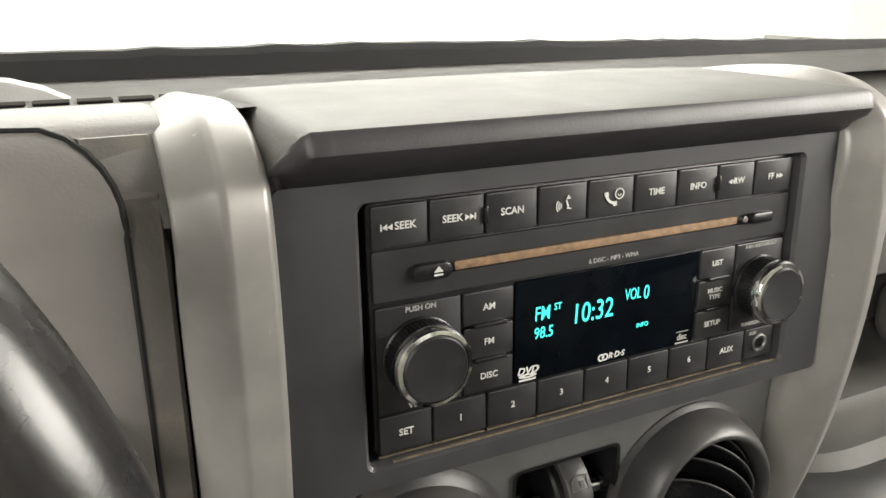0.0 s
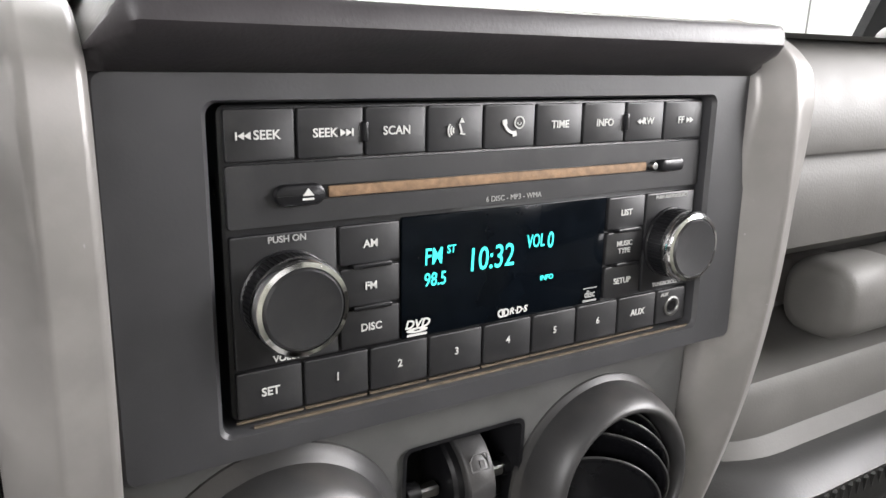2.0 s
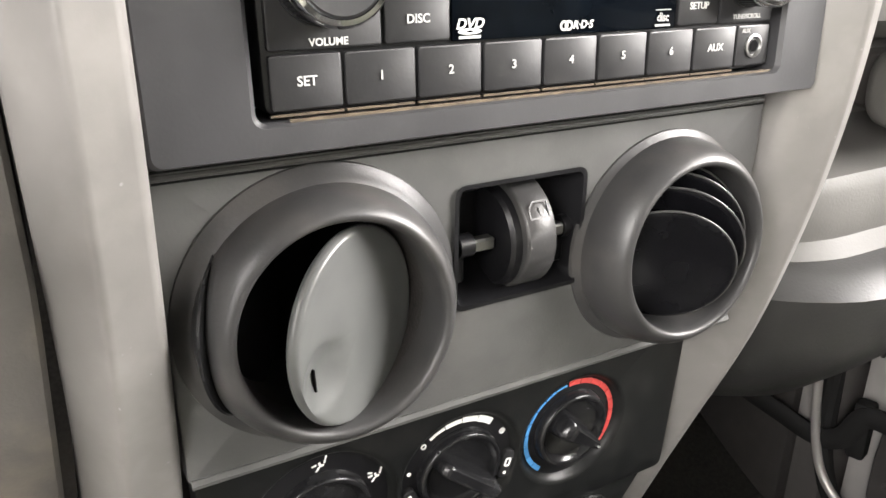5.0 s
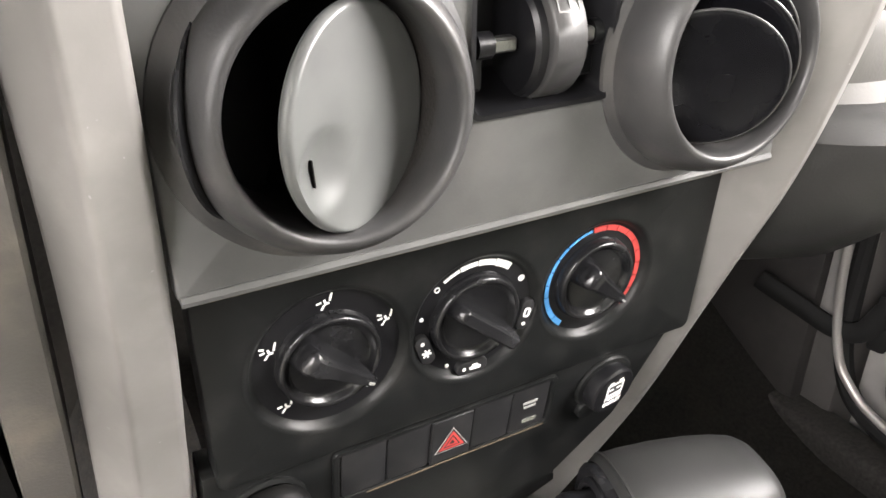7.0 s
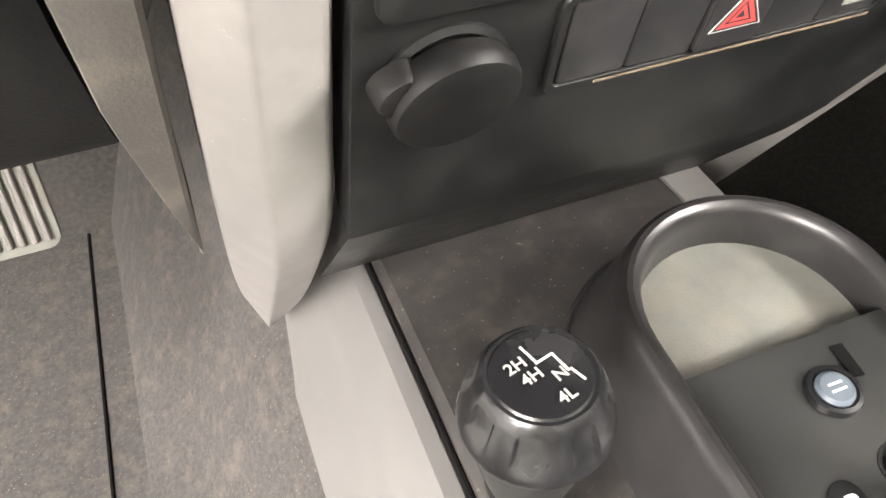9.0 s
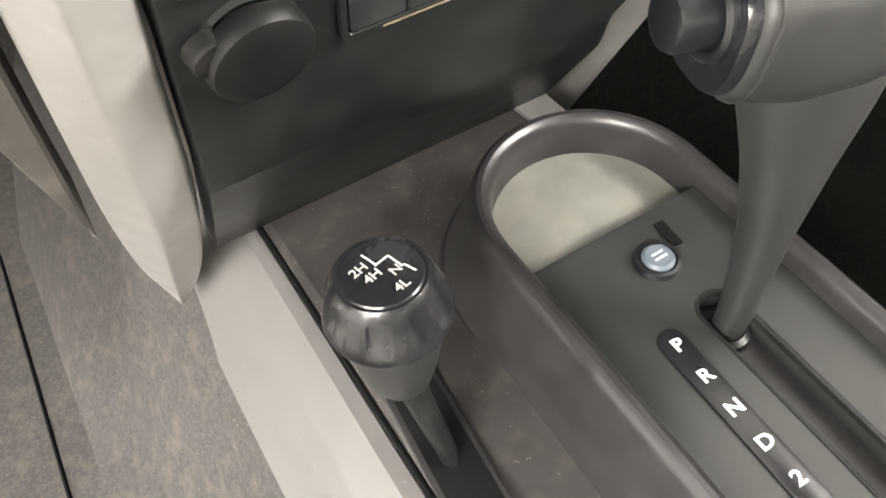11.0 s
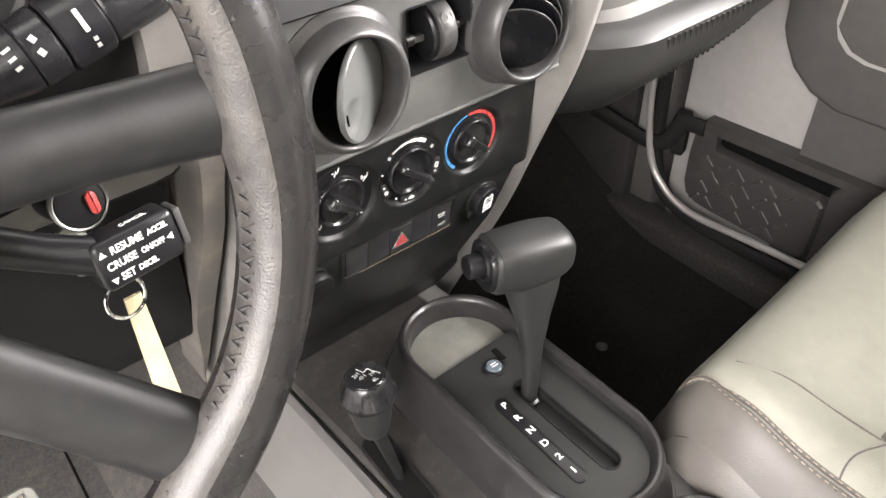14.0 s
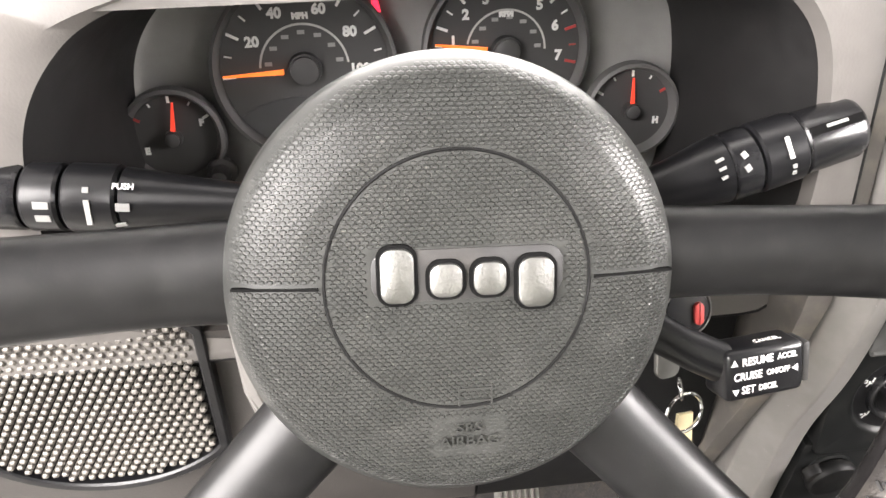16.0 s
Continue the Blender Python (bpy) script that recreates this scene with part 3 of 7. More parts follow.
def plate(m, cx, cy, w, h, r, holes, h0, h1, bevel=0.0012):
    """A flat plate with a rounded outer edge, pierced by outlines that keep their own rims."""
    bm = bmesh.new()
    top = [bm.verts.new((cx + x, cy + y, h1)) for x, y in rrect(w - 2 * bevel, h - 2 * bevel, max(r - bevel, 0.0006), 4)]
    edges = [bm.edges.new((top[i - 1], top[i])) for i in range(len(top))]
    loops = []
    for hole in holes:
        lv = [bm.verts.new((x, y, h1)) for x, y in hole]
        edges += [bm.edges.new((lv[i - 1], lv[i])) for i in range(len(lv))]
        loops.append(lv)
    bmesh.ops.triangle_fill(bm, use_beauty=True, use_dissolve=False, edges=edges, normal=(0, 0, 1))
    rim = [top] + [[bm.verts.new((cx + x, cy + y, z)) for x, y in rrect(w - 2 * d, h - 2 * d, max(r - d, 0.0006), 4)] for d, z in ((bevel * 0.3, h1 - bevel * 0.3), (0.0, h1 - bevel), (0.0, h0))]
    for a, b in zip(rim, rim[1:]):
        for i in range(len(a)):
            bm.faces.new((a[i - 1], a[i], b[i], b[i - 1]))
    for lv in loops:
        low = [bm.verts.new((v.co.x, v.co.y, h0)) for v in lv]
        for i in range(len(lv)):
            bm.faces.new((lv[i - 1], low[i - 1], low[i], lv[i]))
    bm.transform(m)
    return bm


def pierced(m, outer, holes, h0, h1):
    """An outline from height h0 to h1 with holes that keep their own walls."""
    bm = bmesh.new()
    loops = [[bm.verts.new((x, y, h1)) for x, y in pts] for pts in (outer, *holes)]
    edges = [bm.edges.new((lv[i - 1], lv[i])) for lv in loops for i in range(len(lv))]
    bmesh.ops.triangle_fill(bm, use_beauty=True, use_dissolve=False, edges=edges, normal=(0, 0, 1))
    for lv in loops:
        low = [bm.verts.new((v.co.x, v.co.y, h0)) for v in lv]
        for i in range(len(lv)):
            bm.faces.new((lv[i - 1], low[i - 1], low[i], lv[i]))
    bm.transform(m)
    return bm


def tidy(pts):
    """An outline without points that coincide with their neighbour."""
    return [p for i, p in enumerate(pts) if math.hypot(p[0] - pts[i - 1][0], p[1] - pts[i - 1][1]) > 1e-6]


def circle(x, y, r, n=72):
    return [(x + r * math.cos(TAU * i / n), y + r * math.sin(TAU * i / n)) for i in range(n)]


VL, VR = (-0.0762, 0.0080), (0.0640, 0.0050)
SWX, SWY, SWW, SWH = -0.003, 0.0175, 0.052, 0.043
part("vent_panel", plate(VP, -0.0045, 0.0085, 0.237, 0.103, 0.002, [circle(*VL, 0.035), circle(*VR, 0.035), [(SWX + x, SWY + y) for x, y in rrect(SWW, SWH, 0.003, 4)]], -0.006, 0.0), M_PANEL, dash, "dark grey panel holding the air vents", angle=30)
part("vent_panel_groove", box(on(VP, -0.0045, 0.0572, 0.0), 0.234, 0.0008, 0.0008), M_LOWER, dash)
part("vent_panel_ridge", tube([VP @ Vector((-0.1215, 0.0553, -0.0002)), VP @ Vector((0.1125, 0.0553, -0.0002))], 0.0010, 8), M_PANEL, dash)
part("vent_panel_groove", box(on(VP, -0.0045, 0.0540, 0.0), 0.234, 0.0006, 0.0008), M_LOWER, dash)
part("vent_panel_edge", tube([VP @ Vector((-0.122, -0.043, -0.001)), VP @ Vector((0.113, -0.043, -0.001))], 0.0022, 8), M_PANEL, dash)
part("dust_line", box(on(VP, -0.004, -0.0450, -0.0010), 0.226, 0.0006, 0.0010), M_DUSTLINE, dash, "tan dust along the vent panel edge")
HP = pose(-0.003, 0.041, 0.566, 94)
DIALS = ((-0.0708, 0.0034, 0.0325), (-0.0078, 0.0026, 0.0304), (0.0530, 0.0034, 0.0300))
part("climate_panel", plate(on(HP, 0, 0), 0, 0.008, 0.236, 0.102, 0.004, [circle(x, y, r) for x, y, r in DIALS], -0.012, 0.0, 0.0018), M_HVAC, dash, "matt black panel behind the climate dials", angle=30)
UP = pose(-0.004, 0.047, 0.528, 100)
part("switch_panel", prism(UP, [(-0.126, -0.091), (0.054, -0.091), (0.088, -0.058), (0.100, -0.030), (0.112, 0.002), (-0.122, 0.002)], -0.015, 0.0, 0.0008), M_HVAC, dash, "dark panel behind the switches")
part("lower_panel", prism(pose(-0.004, 0.0626, 0.4394, 125.5), [(-0.125, -0.172), (0.104, -0.172), (0.085, -0.06), (0.056, 0.0), (-0.126, 0.0)], -0.015, 0.0, 0.0008), M_HVAC, dash, "dark lower centre panel sloping under")

# passenger side
prof = [(0.12, 0.8460), (0.095, 0.8515), (0.072, 0.8560), (0.055, 0.8545), (0.037, 0.844), (0.028, 0.826), (0.024, 0.806), (0.026, 0.7995), (0.031, 0.7985), (0.031, 0.795), (0.028, 0.79), (0.029, 0.765), (0.034, 0.748), (0.050, 0.738), (0.075, 0.732), (0.085, 0.715), (0.08, 0.69), (0.055, 0.676), (0.035, 0.672), (0.030, 0.665), (0.030, 0.640), (0.022, 0.632), (0.006, 0.628), (-0.004, 0.615), (-0.002, 0.575), (0.010, 0.535), (0.035, 0.495), (0.075, 0.462), (0.13, 0.445), (0.25, 0.44), (0.45, 0.47), (0.45, 0.60), (0.3, 0.84)]


def dash_point(x, y, z):
    """A point of the passenger dash: it bends away beside the console and its underside sweeps up towards the door."""
    k = max(0.0, (x - 0.62) / 0.08)
    kx = max(0.0, (0.215 - x) / 0.087) ** 2 * 0.055
    rise = interp(x, [(0.20, 0.62), (0.31, 0.56), (0.36, 0.46), (0.418, 0.30), (0.472, 0.16), (0.55, 0.08)])
    return (x, y + 0.03 * k * k + kx * min(1.0, max(0.0, (0.672 - z) / 0.04)), z if z > 0.628 else 0.628 - (0.628 - z) * rise)


lo = [[dash_point(x, y, z) if y < 0.44 else (x, y, max(z, 0.56)) for y, z in prof] for x in steps(0.128, 0.70, 44)]
cut = 22
part("passenger_fascia", loft(Matrix(), [r[:cut] + r[-1:] for r in lo]), M_SIDEDASH, dash, "grained passenger fascia with a handle recess", angle=40)
part("glove_box", loft(Matrix(), [r[cut - 1:-1] for r in lo]), M_GLOVE, dash, "dark rounded glove box bin", angle=40)

def grab_ring(x, k, dy=0.0):
    """Rounded cross-section of the grab handle at x."""
    A = [TAU * q / 28 for q in range(28)]
    return [(x, 0.040 + dy + 0.0225 * k * math.copysign(abs(math.cos(a)) ** 0.7, math.cos(a)), 0.711 + 0.0235 * k * math.copysign(abs(math.sin(a)) ** 0.7, math.sin(a))) for a in A]


grab = part("grab_handle", loft(Matrix(), [grab_ring(*q) for q in ((0.2525, 0.55, 0.002), (0.2535, 0.78, 0.001), (0.2565, 0.91), (0.262, 0.98), (0.269, 1.0), (0.3045, 1.0), (0.3052, 0.975), (0.3062, 0.975), (0.3069, 1.0), (0.40, 1.03), (0.54, 1.0), (0.585, 0.97), (0.594, 0.85), (0.597, 0.5))]), M_SIDEDASH, dash, "fat rounded passenger grab handle", angle=50)
for gx in (0.291, 0.562):
    part("handle_foot", box(pose(gx, 0.074, 0.711), 0.044, 0.036, 0.032, 0.006, 2), M_DASH, grab)
for k in range(18):
    x = 0.222 + 0.0075 * k
    p0, p1 = Vector(dash_point(x, -0.0045, 0.612)), Vector(dash_point(x + 0.022, 0.012, 0.530))
    part("rib", tube([p0, p0.lerp(p1, 0.5) + Vector((0, -0.002, 0)), p1], 0.0016, 6), M_GLOVE, dash)

# driver side: fascia round the instruments
IN = [(-0.530, 0.672), (-0.542, 0.72), (-0.541, 0.775), (-0.521, 0.811), (-0.488, 0.831), (-0.42, 0.846), (-0.32, 0.848), (-0.245, 0.838), (-0.205, 0.815), (-0.191, 0.777), (-0.192, 0.715), (-0.208, 0.675), (-0.28, 0.655), (-0.38, 0.65), (-0.48, 0.655)]
inn = [Vector((x, 0, z)) for x, z in IN]
inn = spline(inn + [inn[0]], 10)[:-1]
cx, cz = -0.378, 0.755


def in_panel(x, z):
    """Whether a point lies within the rounded outline of the instrument panel."""
    qx = max(abs(x + 0.4327) - 0.2672 + 0.022, 0.0)
    qz = max(abs(z - 0.7485) - 0.1085 + 0.022, 0.0)
    return math.hypot(qx, qz) < 0.022


def out_rect(p):
    """Where the ray from the middle through p leaves the panel."""
    dx, dz = p.x - cx, p.z - cz
    lo_k, hi_k = 0.5, 20.0
    for _ in range(40):
        mid = (lo_k + hi_k) / 2
        if in_panel(cx + dx * mid, cz + dz * mid):
            lo_k = mid
        else:
            hi_k = mid
    return Vector((cx + dx * lo_k, 0, cz + dz * lo_k))


def roll(z):
    """The panel bends back towards the dashboard top."""
    return 0.002 + 0.022 * max(0.0, (z - 0.835) / 0.022) ** 2 + 0.040 * min(1.0, max(0.0, (0.725 - z) / 0.065)) ** 1.5


outs = [out_rect(p) for p in inn]
rings = [[(q.x, roll(q.z) + 0.012, q.z - 0.001) for q in outs],
         [(q.x, roll(q.z) + 0.001, q.z) for q in outs],
         [(lerp(q.x, p.x, 0.06), roll(lerp(q.z, p.z, 0.06)), lerp(q.z, p.z, 0.06)) for p, q in zip(inn, outs)],
         [(lerp(q.x, p.x, 0.45), roll(lerp(q.z, p.z, 0.45)), lerp(q.z, p.z, 0.45)) for p, q in zip(inn, outs)],
         [(lerp(q.x, p.x, 0.90), roll(lerp(q.z, p.z, 0.90)), lerp(q.z, p.z, 0.90)) for p, q in zip(inn, outs)],
         [(p.x, roll(p.z) + 0.007, p.z) for p in inn],
         [(lerp(cx, p.x, 0.97), 0.06, lerp(cz, p.z, 0.97)) for p in inn],
         [(lerp(cx, p.x, 0.93), 0.15, lerp(cz, p.z, 0.93)) for p in inn]]
part("instrument_panel", loft(Matrix(), rings[:6], (False, False)), M_FASCIA, dash, "grained panel round the instruments", angle=50)
part("instrument_hood", loft(Matrix(), rings[5:], (False, False)), M_HOOD, dash, "deep dark hood round the instruments", angle=50)
seam = [(q.x, roll(q.z) + 0.0012, q.z) for q in outs]
part("fascia_seam", tube(seam + seam[:1], 0.0011, 6), M_RUBBER, dash)
roll_top = [(0.100, 0.845), (0.095, 0.8542), (0.075, 0.8562), (0.055, 0.8582), (0.040, 0.8588), (0.030, 0.8584), (0.0235, 0.8562), (0.0155, 0.8510), (0.008, 0.8450), (0.0045, 0.838), (0.0042, 0.83), (0.04, 0.83)]
part("fascia_roll", loft(Matrix(), [[(x, y, z) for y, z in roll_top] for x in steps(-0.72, -0.1515, 24)]), M_FASCIA, dash, "soft rounded front edge of the dashboard top", angle=60)
rings = []
for k in range(33):
    z = lerp(0.8545, 0.372, k / 32)
    xr = interp(z, [(0.372, 0.1775), (0.42, 0.1745), (0.45, 0.1722), (0.50, 0.1685), (0.555, 0.1640), (0.60, 0.1612), (0.70, 0.1550), (0.853, 0.1545)])
    xl = interp(z, [(0.372, 0.1785), (0.40, 0.1802), (0.424, 0.1814), (0.49, 0.1852), (0.54, 0.1832), (0.585, 0.1790), (0.64, 0.1750), (0.853, 0.1750)])
    y = interp(z, [(0.372, 0.135), (0.43, 0.106), (0.53, 0.062), (0.60, 0.030), (0.66, 0.0115), (0.70, 0.0042), (0.835, 0.0032), (0.845, 0.0068), (0.8545, 0.0190)])
    rings.append([(-xr, y + 0.045, z), (-xr, y + 0.002, z), (-xr - 0.0015, y, z), (-xl + 0.001, y - 0.001, z), (-xl, y + 0.002, z), (-xl, y + 0.045, z)])
part("fascia_end", loft(Matrix(), rings), M_DUSTFASCIA, dash, "dusty tapering end of the driver fascia", angle=30)
knee = [(0.040, 0.66), (0.052, 0.63), (0.058, 0.58), (0.070, 0.52), (0.090, 0.475), (0.096, 0.468), (0.12, 0.470), (0.25, 0.50)]
knee += [(0.25, 0.66)]
part("knee_panel", loft(Matrix(), [[(x, y, z) for y, z in knee] for x in (-0.70, -0.345, -0.340)]), M_DASH, dash, "grey knee panel below the steering column")
# Right part of the knee profile, split off in a darker colour.
part("knee_panel_right", loft(Matrix(), [[(x, y + 0.001, z) for y, z in knee] for x in (-0.338, -0.192, -0.186)]), M_LOWER, dash, "darker right part of the knee panel beside the steering column")

# ---- radio ----
RF = pose(0.0, 0.0015, 0.785, 88)
radio = thing("car_radio", pose(0, 0.05, 0.74), "black car radio with disc slot, chrome-ringed knobs and teal display", "radio")
part("body", prism(RF, rrect(0.191, 0.0915, 0.003), -0.03, -0.0016, 0.001), M_BLACK, radio, "black radio body")


def key(name, x0, x1, y0, y1, h=0.0, gap=0.0005, lab=""):
    w, d = x1 - x0 - 2 * gap, y1 - y0 - 2 * gap
    return part(name, prism(on(RF, (x0 + x1) / 2, (y0 + y1) / 2), rrect(w, d, 0.0008, 3), -0.004, h, 0.0005), M_KEY, radio, lab)


def print_on(parent, text, x, y, size, material=None, wide=1.0, shear=0.0, z=0.0003, bold=0.00006):
    part("print", words(text, size, on(RF, x, y, z), 0.0001, wide, shear, bold), material or M_PRINT, parent, smooth=False)


def tri_pts(s, turn):
    return [(s * math.cos(radians(turn + a)), s * math.sin(radians(turn + a))) for a in (0, 120, 240)]


TX = [-0.0945, -0.0738, -0.0527, -0.0315, -0.0103, 0.0109, 0.0318, 0.0523, 0.0722, 0.0938]
TOPK = []
for i in range(9):
    TOPK.append(key("key", TX[i], TX[i + 1], 0.0296, 0.0448))
print_on(TOPK[0], "SEEK", -0.0823, 0.0372, 0.0036)
print_on(TOPK[1], "SEEK", -0.0652, 0.0372, 0.0036)
print_on(TOPK[2], "SCAN", -0.0421, 0.0372, 0.0036)
print_on(TOPK[5], "TIME", 0.0213, 0.0372, 0.0036)
print_on(TOPK[6], "INFO", 0.0420, 0.0372, 0.0036)
print_on(TOPK[7], "RW", 0.0635, 0.0372, 0.0036)
print_on(TOPK[8], "FF", 0.0812, 0.0372, 0.0036)
for k, x, s in ((0, -0.0884, -1), (1, -0.0591, 1), (7, 0.0598, -1), (8, 0.0856, 1)):
    arrows = [poly(on(RF, x + s * d, 0.0372, 0.0002), tri_pts(0.0012, 0 if s > 0 else 180)) for d in (-0.0009, 0.0009)]
    if k < 2:
        arrows.append(box(on(RF, x + s * 0.0024, 0.0372, 0.0003), 0.0005, 0.0022, 0.0003))
    part("arrow_print", join(*arrows), M_PRINT, TOPK[k], smooth=False)
for x in (-0.0527, 0.0523):
    part("ridge", prism(on(RF, x, 0.0372), rrect(0.0016, 0.0062, 0.0007, 3), -0.002, 0.0014, 0.0005), M_BLACK, radio)
# voice and phone signs
sp = on(RF, -0.0209, 0.0372, 0.0003)
part("voice_print", join(*[arc_band(on(sp, -0.0002, -0.0006), r, r + 0.0004, 140, 220, 0, 0.0003, 6) for r in (0.001, 0.0019, 0.0028)],
     poly(on(sp, 0.0018, 0.0022), tri_pts(0.0010, 90)), box(on(sp, 0.0014, 0.0, 0.0001, 20), 0.0006, 0.003, 0.0003), box(on(sp, 0.0022, -0.0018, 0.0001, -10), 0.0019, 0.0005, 0.0003)), M_PRINT, TOPK[3], smooth=False)
ph = on(RF, 0.0003, 0.0372, 0.0003)
part("phone_print", join(arc_band(on(ph, 0.0012, 0.0018), 0.0034, 0.0044, 175, 275, 0, 0.0003, 10), box(on(ph, -0.0026, 0.0014, 0.0001, 10), 0.0017, 0.0016, 0.0003), box(on(ph, 0.0014, -0.0024, 0.0001, 10), 0.0016, 0.0017, 0.0003),
     arc_band(on(ph, 0.0033, 0.0012), 0.0017, 0.0021, 0, 360, 0, 0.0003, 16), arc_band(on(ph, 0.0033, 0.0012), 0.0006, 0.0009, 180, 360, 0, 0.0003, 8)), M_PRINT, TOPK[4], smooth=False)

# disc slot
part("slot_panel", frame_prism(on(RF, 0.0, 0.0204), rrect(0.1885, 0.0175, 0.0008, 3), rrect(0.150, 0.0042, 0.001, 3), -0.006, -0.0002, 0.0003), M_KEY, radio)
# Dark box behind the opening, coloured as the shade inside it.
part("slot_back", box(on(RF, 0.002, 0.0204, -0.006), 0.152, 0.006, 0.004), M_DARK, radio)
part("slot_felt", box(on(RF, 0.001, 0.0201, -0.0022), 0.130, 0.0034, 0.0026, 0.0006, 2), M_SLOT, radio, "brown felt lip of the disc slot")
ej = part("eject_button", prism(on(RF, -0.0735, 0.0202), rrect(0.0150, 0.0062, 0.003, 6), -0.004, 0.0022, 0.0012), M_BLACK, radio, "glossy black eject button")
part("eject_print", join(poly(on(RF, -0.0716, 0.0206, 0.0022), [(-0.0017, -0.0005), (0.0017, -0.0005), (0, 0.0016)]), box(on(RF, -0.0716, 0.0191, 0.0023), 0.0034, 0.0006, 0.0003)), M_PRINT, ej, smooth=False)
part("slot_tab", prism(on(RF, 0.0775, 0.0204), rrect(0.0120, 0.0046, 0.0018, 5), -0.004, 0.0020, 0.001), M_BLACK, radio)
part("slot_screw", lathe(on(RF, 0.0692, 0.0202, 0.0), [(0, 0.0006), (0.0014, 0.0004), (0.0018, -0.003)], 14), M_STEEL, radio)
part("print", words("6 DISC - MP3 - WMA", 0.0026, on(RF, 0.003, 0.0135, 0.0), 0.0001, 1.0), M_GREYPRINT, radio, smooth=False)

# display
disp = part("display", prism(on(RF, 0.003, -0.0098), rrect(0.0860, 0.0400, 0.0006, 2), -0.004, -0.0004, 0.0003), M_GLASSBLACK, radio, "dark glass display with teal segments")


def lit(text, x, y, size, wide=1.0):
    part("digits", words(text, size, on(RF, x, y, -0.0001), 0.00006, wide, 0.06, 0.00004), M_TEAL, disp, smooth=False)


lit("10:32", -0.0058, -0.0068, 0.0114, 0.78)
lit("FM", -0.0285, -0.0036, 0.0078, 0.72)
lit("ST", -0.0218, -0.0018, 0.0038, 0.85)
lit("98.5", -0.0278, -0.0112, 0.0064, 0.78)
lit("VOL", 0.0132, -0.0030, 0.0066, 0.62)
lit("0", 0.0198, -0.0034, 0.0082, 0.72)
lit("INFO", 0.0188, -0.0168, 0.0026)
part("print", join(words("DVD", 0.0040, on(RF, -0.0345, -0.0252, 0.0), 0.00006, 1.1, 0.25, 0.00012), arc_band(on(RF, -0.0345, -0.0272, -0.0001) @ Matrix.Diagonal((1, 0.22, 1, 1)), 0.0012, 0.0040, 0, 360, 0, 0.0002, 16), box(on(RF, -0.0345, -0.0288, 0.0), 0.0074, 0.0008, 0.0001)), M_PRINT, disp, smooth=False)
part("print", join(arc_band(on(RF, -0.0008, -0.0271, -0.0001), 0.0009, 0.0016, 0, 360, 0, 0.0002, 12), arc_band(on(RF, 0.0010, -0.0271, -0.0001), 0.0009, 0.0016, 0, 360, 0, 0.0002, 12), words("R\u00b7D\u00b7S", 0.0033, on(RF, 0.0065, -0.0271, 0.0), 0.00006, 1.0, 0.2, 0.0001)), M_PRINT, disp, smooth=False)
part("print", join(words("disc", 0.0040, on(RF, 0.0400, -0.0262, 0.0), 0.00006, 0.85, 0.0, 0.0001), box(on(RF, 0.0400, -0.0287, 0.0), 0.0068, 0.0008, 0.0001), box(on(RF, 0.0400, -0.0238, 0.0), 0.0068, 0.0004, 0.0001)), M_GREYPRINT, disp, smooth=False)

# side keys
for a, nm in ((0.0101, "AM"), (-0.0032, "FM"), (-0.0165, "DISC")):
    k = key("key", -0.0617, -0.0405, a - 0.0133, a)
    print_on(k, nm, -0.0511, a - 0.0066, 0.0034)
for y in (-0.0032, -0.0165):
    part("ridge", prism(on(RF, -0.0507, y), rrect(0.0135, 0.0016, 0.0007, 3), -0.002, 0.0012, 0.0005), M_BLACK, radio)
for a, nm in ((0.0101, "LIST"), (-0.0032, "MUSIC\nTYPE"), (-0.0165, "SETUP")):
    k = key("key", 0.0465, 0.0662, a - 0.0133, a)
    print_on(k, nm, 0.0560, a - 0.0066, 0.0032 if len(nm) < 6 else 0.0028)
for y in (-0.0032, -0.0165):
    part("ridge", prism(on(RF, 0.0575, y), rrect(0.0120, 0.0016, 0.0007, 3), -0.002, 0.0012, 0.0005), M_BLACK, radio)
BX = [-0.0945, -0.0737, -0.0517, -0.0300, -0.0083, 0.0131, 0.0342, 0.0553, 0.0763]
for i, nm in enumerate(("SET", "1", "2", "3", "4", "5", "6", "AUX")):
    k = key("key", BX[i], BX[i + 1], -0.0452, -0.0300)
    print_on(k, nm, (BX[i] + BX[i + 1]) / 2, -0.0374, 0.0036)
    part("dust_line", box(on(RF, (BX[i] + BX[i + 1]) / 2, -0.0459, -0.0010), 0.0205, 0.0006, 0.001), M_DUSTLINE, radio)
for nm, x0, x1 in (("knob_panel", -0.0945, -0.0617), ("knob_panel", 0.0662, 0.0938)):
    key(nm, x0, x1, -0.0300, 0.0101)
print_on(radio, "PUSH ON", -0.0775, 0.0078, 0.0027, M_GREYPRINT)
print_on(radio, "VOLUME", -0.0775, -0.0278, 0.0028, M_PRINT)
print_on(radio, "PUSH AUDIO/SELECT", 0.0800, 0.0080, 0.0019, M_GREYPRINT)
print_on(radio, "TUNE/SCROLL", 0.0800, -0.0274, 0.0022, M_GREYPRINT)


